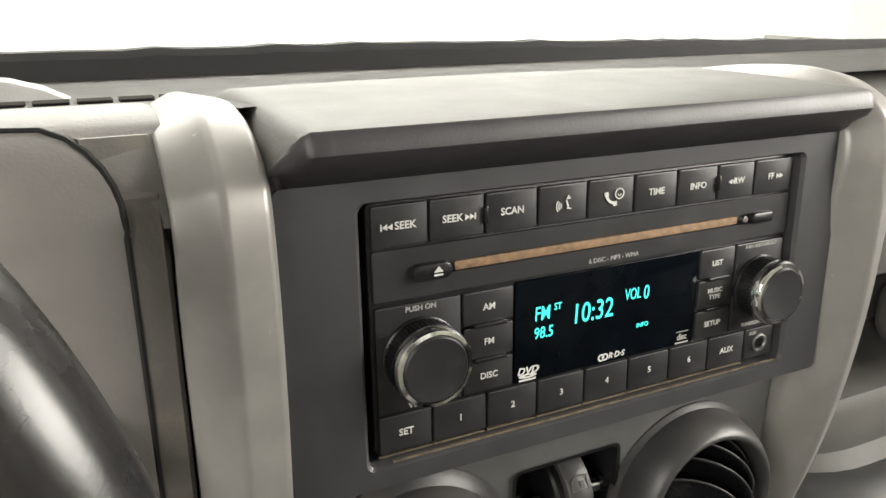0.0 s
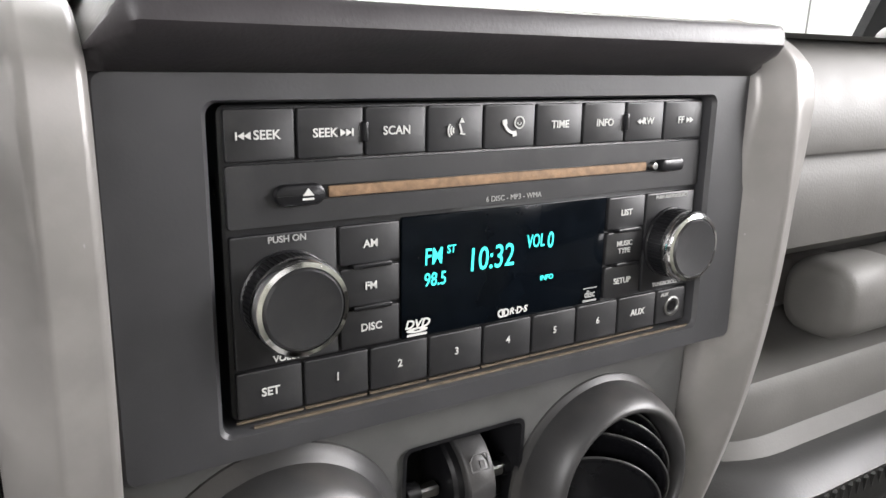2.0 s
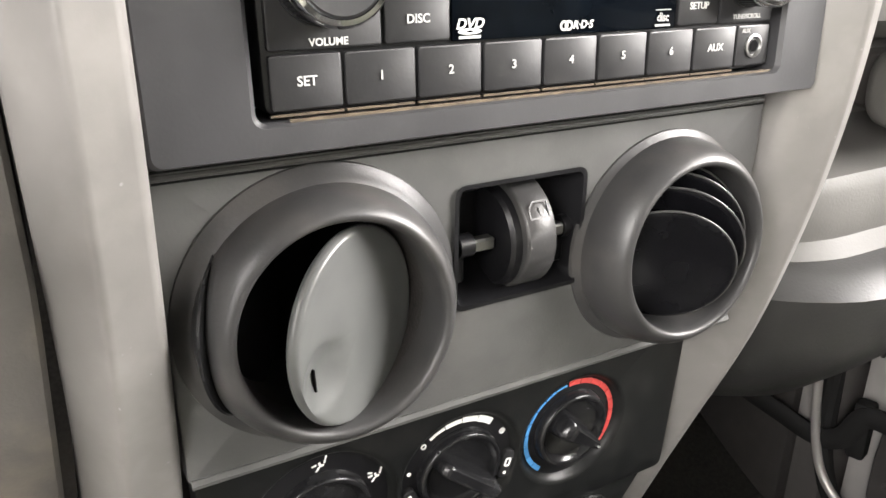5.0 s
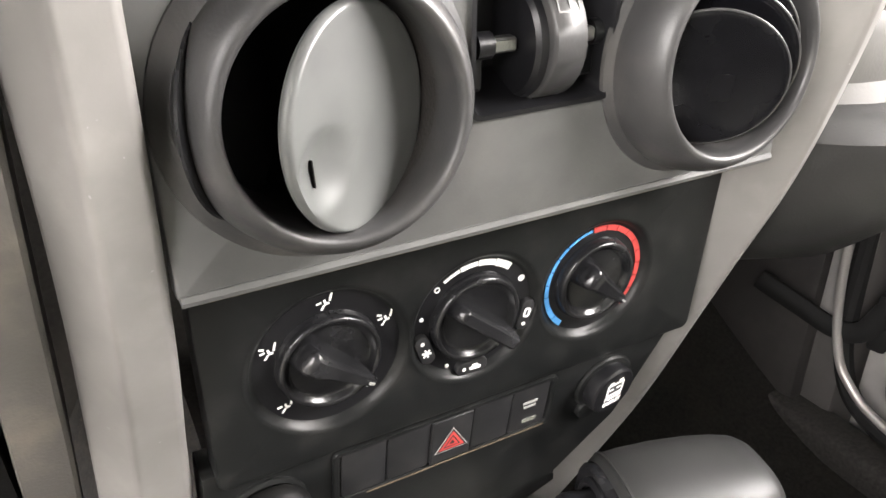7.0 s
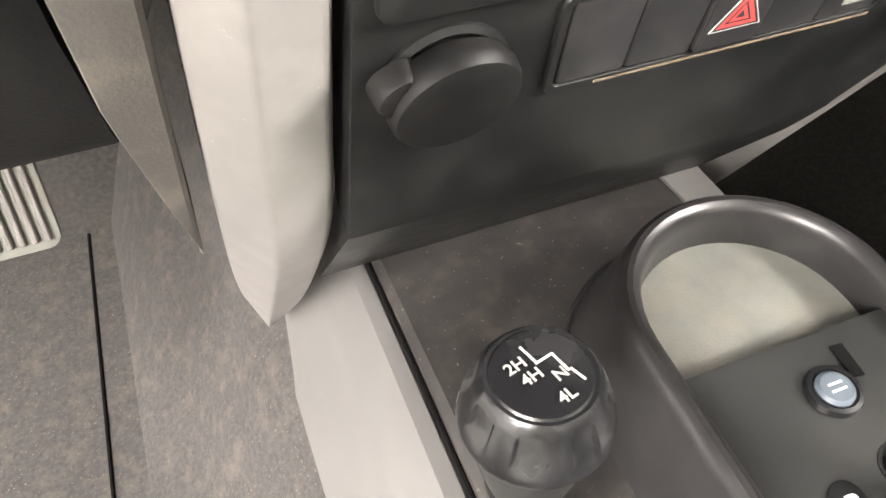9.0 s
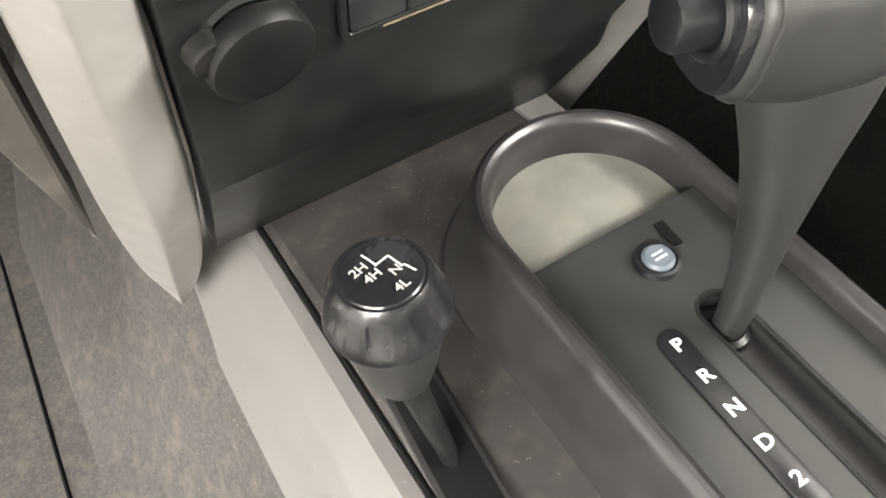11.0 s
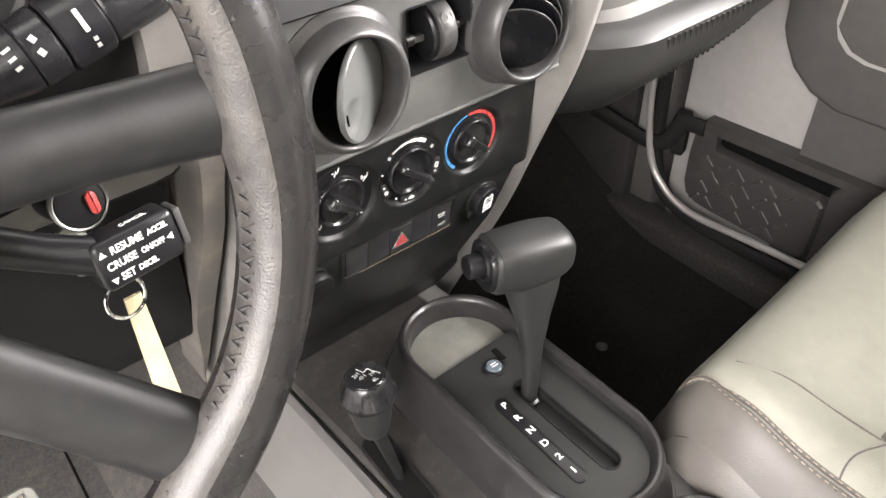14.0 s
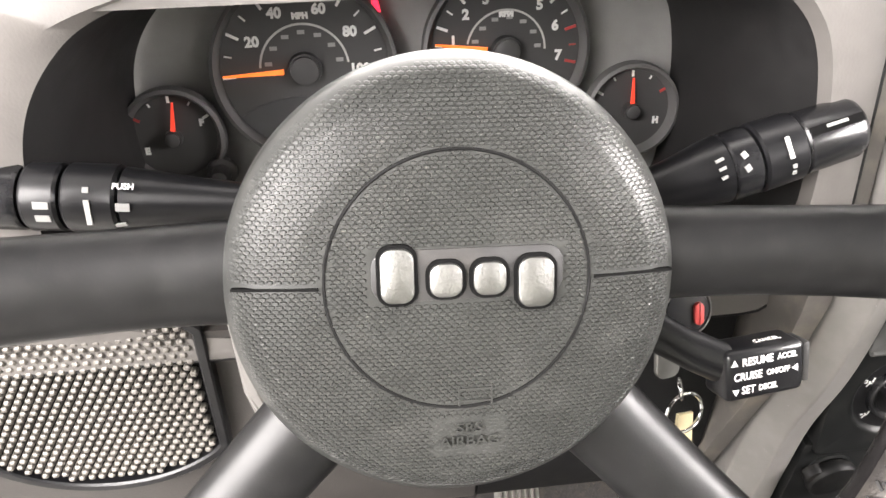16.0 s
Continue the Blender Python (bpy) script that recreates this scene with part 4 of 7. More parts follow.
def radio_knob(x, y, f):
    kb = part("knob", lathe(on(RF, x, y) @ Matrix.Diagonal((f, f, 0.86, 1)), [(0.0168, -0.003), (0.0168, 0.001), (0.0160, 0.0016), (0.0160, 0.0095), (0.0154, 0.0105), (0.014, 0.0115), (0.0005, 0.0115)], 72), M_BLACK, radio, "knurled black knob")
    part("chrome_ring", lathe(on(RF, x, y) @ Matrix.Diagonal((f, f, 0.86, 1)), [(0.0162, 0.0092), (0.0168, 0.0105), (0.0168, 0.0128), (0.0158, 0.0146), (0.0142, 0.0150), (0.0138, 0.0138), (0.0138, 0.010)], 72), M_CHROME, kb, "bright chrome ring")
    part("face", lathe(on(RF, x, y) @ Matrix.Diagonal((f, f, 0.86, 1)), [(0.0141, 0.0125), (0.0139, 0.0146), (0.0130, 0.0156), (0.009, 0.0153), (0.0, 0.0150)], 64), M_KEY, kb)
    teeth = [box(on(RF, x, y) @ Matrix.Diagonal((f, f, 0.86, 1)) @ pose(0, 0, 0.0056, 0, 0, 360 * i / 60) @ pose(0.0161, 0, 0), 0.0007, 0.0009, 0.0076) for i in range(60)]
    part("knurl", join(*teeth), M_BLACK, kb, smooth=False)


radio_knob(-0.0778, -0.0098, 0.855)
radio_knob(0.0805, -0.0104, 0.83)
key("jack_panel", 0.0763, 0.0938, -0.0452, -0.0300)
part("jack_ring", lathe(on(RF, 0.0852, -0.0378), [(0.0042, 0.0), (0.0042, 0.0006), (0.0034, 0.0008), (0.0030, -0.0002), (0.0022, -0.0006)], 28), M_STEEL, radio, "metal audio jack ring")
# Dark disc in place of a hole, its shade put into the colour.
part("jack_hole", lathe(on(RF, 0.0852, -0.0378, 0.0004), [(0.0021, 0.0), (0.0, -0.0002)], 20), M_DARK, radio)
print_on(radio, "AUX", 0.0806, -0.0325, 0.0020, M_GREYPRINT)

# ---- air vents ----


def flap_disc(m, radius, dish):
    """A round flap with a rolled edge and one shallow thumb dish pressed into its face."""
    bm = bmesh.new()
    prof = [(0.08, 0.0024), (0.2, 0.0024), (0.32, 0.0024), (0.44, 0.0024), (0.55, 0.0024), (0.65, 0.0024), (0.74, 0.0024), (0.82, 0.0024), (0.89, 0.0023), (0.94, 0.0024), (0.97, 0.0022), (0.99, 0.0012), (1.0, 0.0), (0.98, -0.0012), (0.95, -0.0016)]
    rings = []
    for f, h in prof:
        ring = []
        for i in range(96):
            x, y = radius * f * math.cos(TAU * i / 96), radius * f * math.sin(TAU * i / 96)
            q = math.hypot(x - dish[0], y - dish[1]) / dish[2]
            dip = 0.0030 * (1 - q * q) if q < 1 and f < 0.96 else 0.0
            ring.append(bm.verts.new((x, y, h - dip)))
        rings.append(ring)
    for a, b in zip(rings, rings[1:]):
        for i in range(96):
            bm.faces.new((a[i - 1], a[i], b[i], b[i - 1]))
    bm.faces.new(rings[0])
    bm.faces.new(rings[-1][::-1])
    bm.transform(m)
    return bm


def air_vent(x, y, kind, flare):
    c = on(VP, x, y)
    v = thing("air_vent", c, "round dark plastic air vent with %s" % ("a tilted disc flap" if kind == "flap" else "open disc louvres"), "air vent", "dashboard vents")
    part("base_ring", lathe(c, [(flare, -0.0005), (flare - 0.0004, 0.0008), (flare - 0.002, 0.0016), (flare - 0.004, 0.0030), (0.0402, 0.0055), (0.0390, 0.0060)], 80), M_RING, v, "flared base of the vent")
    t = c @ pose(0, 0, 0.0, -4, 0, 0) @ Matrix.Diagonal((1.06, 1.06, 1.0, 1))
    part("outer_ring", lathe(t, [(0.0384, 0.001), (0.0386, 0.0050), (0.0382, 0.0085), (0.0374, 0.0125), (0.0360, 0.0165), (0.0342, 0.0195), (0.0328, 0.0208), (0.0318, 0.0212), (0.0309, 0.0208), (0.0303, 0.0198), (0.0300, 0.0175), (0.0300, 0.005), (0.0306, -0.035)], 96), M_RING, v, "broad rounded vent ring", angle=50)
    # Dark sheet closing the duct, coloured as the shade within.
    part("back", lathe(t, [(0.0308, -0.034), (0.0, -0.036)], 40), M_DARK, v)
    if kind == "flap":
        d = t @ pose(0.0042, -0.0022, 0.0125, 2, 34, 0)
        fl = part("flap", flap_disc(d, 0.0291, (-0.0165, -0.0080, 0.0105)), M_FLAP, v, "smooth black disc flap, lightened for reflected light", angle=50)
        part("index_mark", box(on(d, -0.0195, -0.0085, 0.0002, 6), 0.0004, 0.0070, 0.0012), M_DARK, fl)
        part("back_flap", lathe(t @ pose(-0.0235, 0, -0.004, 0, 52, 0), [(0.0, 0.0), (0.0260, 0.0), (0.0268, 0.0004), (0.0264, 0.0010), (0.0, 0.0010)], 64), M_KNOB, v, "second disc behind the flap")
        part("dust_rim", lathe(t @ pose(0, 0, 0), [(0.0299, 0.006), (0.0297, -0.004), (0.0299, -0.012)], 64), M_WORN, v, "brown dust on the duct wall")
    else:
        nrm = Vector((-0.60, -0.38, 0.70)).normalized()
        turn = nrm.to_track_quat("Z", "Y").to_matrix().to_4x4()
        for off in (0.0150, 0.0062, -0.0026, -0.0114):
            r = math.sqrt(0.0292 ** 2 - off ** 2)
            d = t @ pose(0.0005, 0.0, 0.0025) @ Matrix.Translation(nrm * off) @ turn
            lv = part("louvre", lathe(d, [(0.0, 0.0004), (r - 0.0030, 0.0006), (r - 0.0016, 0.0010), (r - 0.0004, 0.0006), (r, 0.0), (r - 0.0008, -0.0006), (0.0, -0.0006)], 72), M_LOUVRE, v)
            # Paler ring that paints the lit rim of the louvre.
            part("louvre_lit_edge", lathe(d, [(r - 0.0002 + 0.00045 * math.cos(TAU * q / 8), 0.0002 + 0.00045 * math.sin(TAU * q / 8)) for q in range(8)], 72, closed=True), M_RING, lv)
    return v


air_vent(*VL, "flap", 0.0465)
air_vent(*VR, "louvre", 0.0440)

# ---- window switch between the vents ----
SW = on(VP, SWX, SWY)
sw = thing("window_switch", SW, "black rocker window switch with missing neighbours in a square recess", "switch")
wl = rrect(SWW - 0.0008, SWH - 0.0008, 0.003, 4)
part("recess", loft(SW, [[(*p, 0.0012) for p in rrect(SWW + 0.0024, SWH + 0.0024, 0.004, 4)], [(*p, 0.0012) for p in wl], [(*p, -0.001) for p in rrect(SWW - 0.0024, SWH - 0.0024, 0.003, 4)], [(*p, -0.012) for p in rrect(SWW - 0.006, SWH - 0.010, 0.003, 4)], [(*p, -0.020) for p in rrect(SWW - 0.012, SWH - 0.018, 0.003, 4)]], (False, True)), M_BLACK, sw)
ro = []
for i in range(17):
    a = radians(-75 + 150 * i / 16)
    ro.append((0.0205 * math.sin(a), -0.013 + 0.0215 * math.cos(a)))
RW = on(SW, 0.0032, -0.0012)
part("rocker", loft(RW, [[(sx * (0.0062 - d), y * (1 - 12 * d), z + e) for y, z in ro] + [(sx * (0.0062 - d), 0.017, -0.02), (sx * (0.0062 - d), -0.017, -0.02)] for sx, d, e in ((-1, 0.0, -0.0008), (-1, 0.0002, 0.0003), (-1, 0.0009, 0.0012), (1, 0.0009, 0.0012), (1, 0.0002, 0.0003), (1, 0.0, -0.0008))]), M_RING, sw, "curved dark rocker", angle=50)
part("cheek", lathe(RW @ pose(-0.0078, -0.001, -0.0125, 0, 90, 0), [(0.0, -0.0022), (0.0172, -0.0022), (0.0186, -0.0010), (0.0190, 0.0014), (0.0, 0.0016)], 48), M_BLACK, sw)
for sx in (-1, 1):
    pn = part("pin", box(on(SW, 0.0022 + sx * 0.0150, -0.0015, -0.0050), 0.0088, 0.0046, 0.0050, 0.0008, 1), M_STEEL, sw, "bare metal pin")
    part("pin_sleeve", tube([SW @ Vector((0.0022 + sx * 0.0190, -0.0015, -0.0060)), SW @ Vector((0.0022 + sx * 0.0245, -0.0015, -0.0060))], 0.0042, 16), M_BLACK, sw)
    part("bracket", box(on(SW, sx * 0.0215, -0.0100, -0.0120), 0.006, 0.012, 0.012, 0.001, 1), M_BLACK, sw)
ic = on(SW, 0.0032, 0.0112, 0.0054) @ pose(0, 0, 0, -28, 0, 0) @ Matrix.Diagonal((0.92, 0.92, 1, 1))
part("window_sign", join(box(on(ic, 0, -0.0030), 0.0090, 0.0006, 0.0005), box(on(ic, -0.0042, -0.001), 0.0006, 0.0042, 0.0005), box(on(ic, 0.0042, 0.0002), 0.0006, 0.0066, 0.0005), box(on(ic, 0.001, 0.0034), 0.0062, 0.0006, 0.0005), box(on(ic, -0.0032, 0.0022, 0, 50), 0.0036, 0.0006, 0.0005), box(on(ic, 0.0012, -0.0006), 0.0022, 0.0030, 0.0005)), M_RING, sw, smooth=False)

# ---- climate dials ----


def dial(x, y, r, knob_r, point, signs, what):
    c = on(HP, x, y)
    d = thing("climate_dial", c, "black rotary %s dial with white signs on the climate panel" % what, "dial", "climate dials")
    FLOOR = -0.0034
    part("well", lathe(c, [(r + 0.0012, 0.0002), (r + 0.0002, 0.0001), (r - 0.0008, -0.0005), (r - 0.0018, -0.0016), (r - 0.0024, -0.0027), (r - 0.0034, FLOOR)], 88), M_HVAC, d, "smooth wall of the dial well", angle=60)
    part("dish", lathe(c, [(r - 0.0033, FLOOR), (knob_r - 0.001, FLOOR)], 72), M_BLACK, d, "black floor of the dial well")
    part("knob_ring", lathe(c, [(knob_r + 0.0012, FLOOR), (knob_r + 0.0008, -0.0022), (knob_r + 0.0002, 0.0004), (knob_r - 0.0004, 0.0011), (knob_r - 0.0014, 0.0012), (knob_r - 0.0024, 0.0004), (knob_r - 0.0034, -0.0012), (knob_r - 0.005, -0.0018), (0.0, -0.0019)], 88), M_KNOB, d, "raised black knob", angle=50)
    g = c @ pose(0, 0, -0.0019, 0, 0, point)
    L = knob_r * 1.08
    rings = []
    for k in range(41):
        q = -1 + 2 * k / 40
        w = lerp(0.0060, 0.0022, (q + 1) / 2) if what != "fan" else 0.0036
        rise = lerp(0.0122, 0.0052, max(0.0, (q + 0.55) / 1.55)) if what != "fan" else 0.0098
        end = math.sqrt(max(0.0, 1 - max(0.0, (-q - 0.72) / 0.28) ** 2)) if q < 0 else math.sqrt(max(0.0, 1 - max(0.0, (q - 0.93) / 0.07) ** 2))
        w, rise = w * (0.35 + 0.65 * end), rise * (0.25 + 0.75 * end)
        xx = q * L * (0.80 if q < 0 else 1.0)
        rings.append([(xx, -w * 1.25, 0), (xx, -w * 1.02, rise * 0.60), (xx, -w * 0.86, rise * 0.88), (xx, -w * 0.55, rise), (xx, w * 0.55, rise), (xx, w * 0.86, rise * 0.88), (xx, w * 1.02, rise * 0.60), (xx, w * 1.25, 0)])
    gr = part("grip", loft(g, rings), M_KNOB, d, "wedge-shaped grip", angle=40)
    if what != "fan":
        part("pointer_mark", box(g @ pose(L * 0.86, 0, 0.0064, 0, 18, 0), L * 0.16, 0.0009, 0.0006), M_GREYPRINT, gr)
    for s in signs:
        kind, ang = s[0], s[1]
        rr = 0.0250 if what != "temperature" else 0.0249
        m = on(c, rr * math.cos(radians(ang)), rr * math.sin(radians(ang)), FLOOR + 0.0002)
        if kind in ("man", "glass"):
            # a seated figure: bent back, seat and legs, with arrows towards face or feet
            bits = [poly(m, [(0.0000, 0.0013), (0.0009, 0.0016), (0.0013, 0.0002), (0.0024, 0.0001), (0.0024, -0.0007), (0.0006, -0.0008)][::-1], 0.0, 0.0002), poly(m, [(0.0001, -0.0006), (0.0008, -0.0009), (-0.0004, -0.0028), (-0.0012, -0.0026)][::-1], 0.0, 0.0002), box(on(m, 0.0030, 0.0022, 0.0001, 75), 0.0034, 0.0008, 0.0002)]
            if kind == "man":
                for q in range(s[2]):
                    bits.append(box(on(m, -0.0016 - 0.0002 * q, 0.0004 + 0.0018 * q, 0.0001, 12 - 30 * q), 0.0020, 0.0008, 0.0002))
            else:
                bits = [arc_band(on(m, 0, -0.0015), 0.0024, 0.0029, 35, 145, 0, 0.0002, 8), *[box(on(m, (q - 1.5) * 0.0010, 0.0002, 0.0001, 80 - 8 * q), 0.0030, 0.0005, 0.0002) for q in range(4)]]
            part("sign", join(*bits), M_WHITE, d, smooth=False)
        elif kind == "dot":
            part("sign", lathe(m, [(0.0009, 0), (0.0009, 0.0004), (0, 0.0004)], 12), M_WHITE, d)
        elif kind == "ring":
            part("sign", arc_band(m, 0.0008, 0.0013, 0, 360, 0, 0.0004, 16), M_WHITE, d, smooth=False)
        elif kind == "fan":
            part("sign", join(*[box(on(m, 0, 0, 0.0001, ang + q * 45), 0.0030, 0.0010, 0.0003) for q in range(4)]), M_WHITE, d, smooth=False)
        elif kind == "pill":
            pm = m @ pose(0, 0, 0, 0, 0, ang + 90)
            pl = part("pill_button", prism(pm, rrect(0.0150, 0.0066, 0.0030, 5), -0.0002, 0.0026, 0.0008), M_KEY, d)
            part("lamp_dot", lathe(on(pm, -0.0042, 0, 0.0026), [(0.0009, 0), (0.0009, 0.0002), (0, 0.0002)], 12), M_WHITE, pl)
            if s[2] == "snow":
                part("sign", join(*[box(on(pm, 0.0014, 0, 0.0027, q * 60), 0.0042, 0.0008, 0.0002) for q in range(3)]), M_WHITE, pl, smooth=False)
            elif s[2] == "car":
                part("sign", join(prism(on(pm, 0.0012, -0.0002), rrect(0.0058, 0.0016, 0.0007, 3), 0.0026, 0.0028), prism(on(pm, 0.0010, 0.0010), rrect(0.0030, 0.0013, 0.0005, 3), 0.0026, 0.0028)), M_WHITE, pl, smooth=False)
            else:
                part("sign", frame_prism(on(pm, 0.0014, 0), rrect(0.0046, 0.0032, 0.0010, 3), rrect(0.0030, 0.0014, 0.0005, 3), 0.0026, 0.0028, 0.0), M_WHITE, pl, smooth=False)
        elif kind == "band":
            for q in range(s[3]):
                a0 = lerp(s[1], s[2], q / s[3])
                a1 = lerp(s[1], s[2], (q + 1) / s[3]) + (1.2 if s[2] < s[1] else -1.2)
                w0 = s[5] * (1 if len(s) < 7 else lerp(s[6], 1.0, q / max(1, s[3] - 1)))
                part("scale_mark", arc_band(on(c, 0, 0, FLOOR + 0.0001), rr - w0 / 2, rr + w0 / 2, a0, a1, 0, 0.0004, 5), s[4], d, smooth=False)
        elif kind == "tip":
            part("scale_tip", poly(m @ pose(0, 0, 0, 0, 0, ang), tri_pts(0.0022, 210)), s[2], d, smooth=False)
    return d


dial(*DIALS[0], 0.0200, -41, [("man", 92, 1), ("man", 25, 2), ("man", 156, 2), ("man", 222, 1), ("glass", -48)], "air direction")
dial(*DIALS[1], 0.0196, -41, [("band", 126, 50, 4, M_WHITE, 0.0032, 0.40), ("ring", 135), ("fan", 29), ("pill", -14, "screen"), ("pill", 200, "snow"), ("pill", 268, "car"), ("dot", 241), ("dot", 167)], "fan")
dial(*DIALS[2], 0.0192, -41, [("band", 100, 233, 9, M_BLUE, 0.0026, 0.35), ("band", 97, -44, 9, M_RED, 0.0026), ("tip", -44, M_RED)], "temperature")

# ---- row of small switches ----
SB = on(UP, -0.0143, -0.0252)
bank = thing("switch_row", SB, "row of five black push switches in a slim recessed frame", "switches")
part("frame", frame_prism(SB, rrect(0.1130, 0.0330, 0.003, 4), rrect(0.1070, 0.0285, 0.002, 4), -0.003, 0.0016, 0.0006), M_HVAC, bank)
for k in range(5):
    x = (k - 2) * 0.0212
    b = part("push_switch", prism(on(SB, x, 0.0), rrect(0.0206, 0.0278, 0.001, 3), -0.002, 0.0022 if k == 2 else 0.0012, 0.0006), M_KEY, bank, "red triangle hazard switch" if k == 2 else "")
    if k == 2:
        for s, mt in ((0.0098, M_GREYPRINT), (0.0090, M_KEY), (0.0076, M_RED), (0.0050, M_KEY), (0.0038, M_RED), (0.0018, M_KEY)):
            part("triangle", poly(on(SB, x, -0.0018, 0.0024 + (0.0098 - s) * 0.01), tri_pts(s, 90), 0.0, 0.0003), mt, b, smooth=False)
    if k == 4:
        part("bar_print", join(box(on(SB, x, 0.004, 0.0014), 0.008, 0.0014, 0.0003), box(on(SB, x, 0.0012, 0.0014), 0.0065, 0.0014, 0.0003)), M_GREYPRINT, b, smooth=False)
        part("lamp_bar", box(on(SB, x + 0.001, -0.0085, 0.0014), 0.008, 0.0022, 0.0004), M_TRAY, b)
part("dust_line", box(on(SB, 0.006, -0.0158, 0.0013), 0.094, 0.0009, 0.0010), M_DUSTLINE, bank, "tan dust below the switches")
OL = on(UP, 0.0735, -0.0275) @ Matrix.Diagonal((0.92, 0.92, 1, 1))
ol = thing("power_outlet", OL, "black round power outlet cap with white battery sign", "power outlet")
part("socket", lathe(OL, [(0.0185, -0.002), (0.0185, 0.001), (0.0175, 0.002), (0.0150, 0.0025), (0.0145, 0.0)], 48), M_HVAC, ol)
cap = part("cap", lathe(OL @ pose(0, 0, 0.003, 0, 6, 0), [(0.0150, -0.002), (0.0155, 0.002), (0.0150, 0.0046), (0.0138, 0.0056), (0.0, 0.0060)], 48), M_BLACK, ol)
part("cap_tab", prism(on(OL, -0.0085, -0.0165), rrect(0.013, 0.013, 0.006, 5), -0.001, 0.0032, 0.001), M_HVAC, ol)
tcap = OL @ pose(0, 0, 0.0091, 0, 6, 0)
part("battery_print", join(frame_prism(on(tcap, 0, 0.0035), rrect(0.0120, 0.0085, 0.0006, 2), rrect(0.0098, 0.0063, 0.0005, 2), 0, 0.0003, 0.0), box(on(tcap, -0.0035, 0.0085, 0.0001), 0.0028, 0.0014, 0.0003), box(on(tcap, 0.0035, 0.0085, 0.0001), 0.0028, 0.0014, 0.0003), box(on(tcap, 0.0026, 0.0035, 0.0001), 0.0030, 0.0009, 0.0003), box(on(tcap, -0.0026, 0.0035, 0.0001), 0.0030, 0.0009, 0.0003)), M_WHITE, cap, smooth=False)
part("print", words("POWER\nOUTLET", 0.0040, on(tcap, 0, -0.0050, 0.0001), 0.00012, 0.9, 0, 0.0001), M_WHITE, cap, smooth=False)
PG = on(UP, -0.0990, -0.0265) @ Matrix.Diagonal((0.84, 0.84, 0.74, 1))
pg = thing("accessory_plug", PG, "round black plug cap in the lower panel", "plug cap")
part("socket", lathe(PG, [(0.0200, -0.002), (0.0200, 0.0015), (0.0180, 0.003), (0.0165, 0.001)], 48), M_HVAC, pg)
pc = part("cap", lathe(PG @ pose(0, -0.001, 0.006, 9, 4, 0), [(0.0165, -0.006), (0.0195, -0.003), (0.0207, 0.001), (0.0206, 0.0045), (0.0196, 0.0070), (0.0172, 0.0084), (0.012, 0.0090), (0.0, 0.0094)], 64), M_PLUG, pg, "low round black cap")
part("thumb_ear", prism(PG @ pose(-0.0170, 0.0065, 0.0065, 9, 4, 25), rrect(0.016, 0.0150, 0.0068, 6), -0.003, 0.0062, 0.0026), M_PLUG, pc)
part("strap", prism(PG @ pose(0.0, -0.0185, 0.001, 6, 0, 0), rrect(0.014, 0.012, 0.005, 5), -0.002, 0.0035, 0.0012), M_PLUG, pg)

# ---- centre console ----
con = thing("centre_console", pose(0, 0, 0.03), "dusty dark grey console over the tunnel with silver side panel", "centre console")


def con_z(y):
    return interp(y, [(-0.14, 0.315), (-0.08, 0.322), (0.0, 0.322), (0.06, 0.316), (0.165, 0.302), (0.22, 0.295)])


rings = []
for y in steps(0.215, -0.150, 36):
    k = max(0.0, (-0.085 - y) / 0.06)
    z = con_z(y) - 0.055 * k ** 2
    xl = -0.100 + 0.02 * k
    rings.append([(xl, y, 0.18), (xl, y, z - 0.005), (xl + 0.004, y, z - 0.0005), (-0.06, y, z), (0.0, y, z + 0.003), (0.06, y, z + 0.003), (0.088, y, z), (0.094, y, z - 0.004), (0.096, y, 0.12)])
top = part("console_top", loft(Matrix(), rings), M_DUSTY, con, "dusty dark grey console top", angle=40)
rings = []
for y in steps(0.235, -0.118, 30):
    k = max(0.0, (-0.055 - y) / 0.063)
    zt = interp(y, [(-0.118, 0.318), (-0.06, 0.316), (0.0, 0.310), (0.10, 0.301), (0.235, 0.285)]) - 0.062 * k ** 2.2
    zb = interp(y, [(-0.118, 0.172), (0.0, 0.212), (0.10, 0.220), (0.235, 0.205)])
    rings.append([(-0.1025, y, zb), (-0.1025, y, zt - 0.001), (-0.104, y, zt), (-0.112, y, zt - 0.001), (-0.127, y, zt - 0.016), (-0.131, y, zt - 0.022), (-0.144, y, lerp(zt, zb, 0.60)), (-0.155, y, zb + 0.006), (-0.158, y, zb), (-0.150, y, zb - 0.004)])
sidep = part("side_panel", loft(Matrix(), rings), M_SIDE, con, "pale grey side panel of the console", angle=25)
sc = pose(-0.1435, 0.003, 0.267, 90, 0, -62)
part("screw_dish", lathe(sc, [(0.0062, 0.001), (0.0056, 0.0022), (0.0046, 0.0012), (0.004, -0.001)], 24), M_HVAC, sidep)
part("screw", lathe(sc, [(0.0042, 0.0004), (0.0036, 0.0022), (0.0, 0.0026)], 20), M_STEEL, sidep)
part("shut_line", tube(spline([(-0.1015, y, interp(y, [(-0.118, 0.256), (-0.10, 0.287), (-0.08, 0.305), (-0.06, 0.3155), (0.0, 0.3105), (0.10, 0.3015), (0.2, 0.290)])) for y in (0.2, 0.10, 0.0, -0.06, -0.08, -0.10, -0.118)], 4), 0.0014, 6), M_DARK, con)
part("right_strip", prism(pose(0.086, 0.16, 0.3035, -4, 0, 0), rrect(0.024, 0.07, 0.002, 3), 0, 0.004, 0.001), M_SIDE, con)

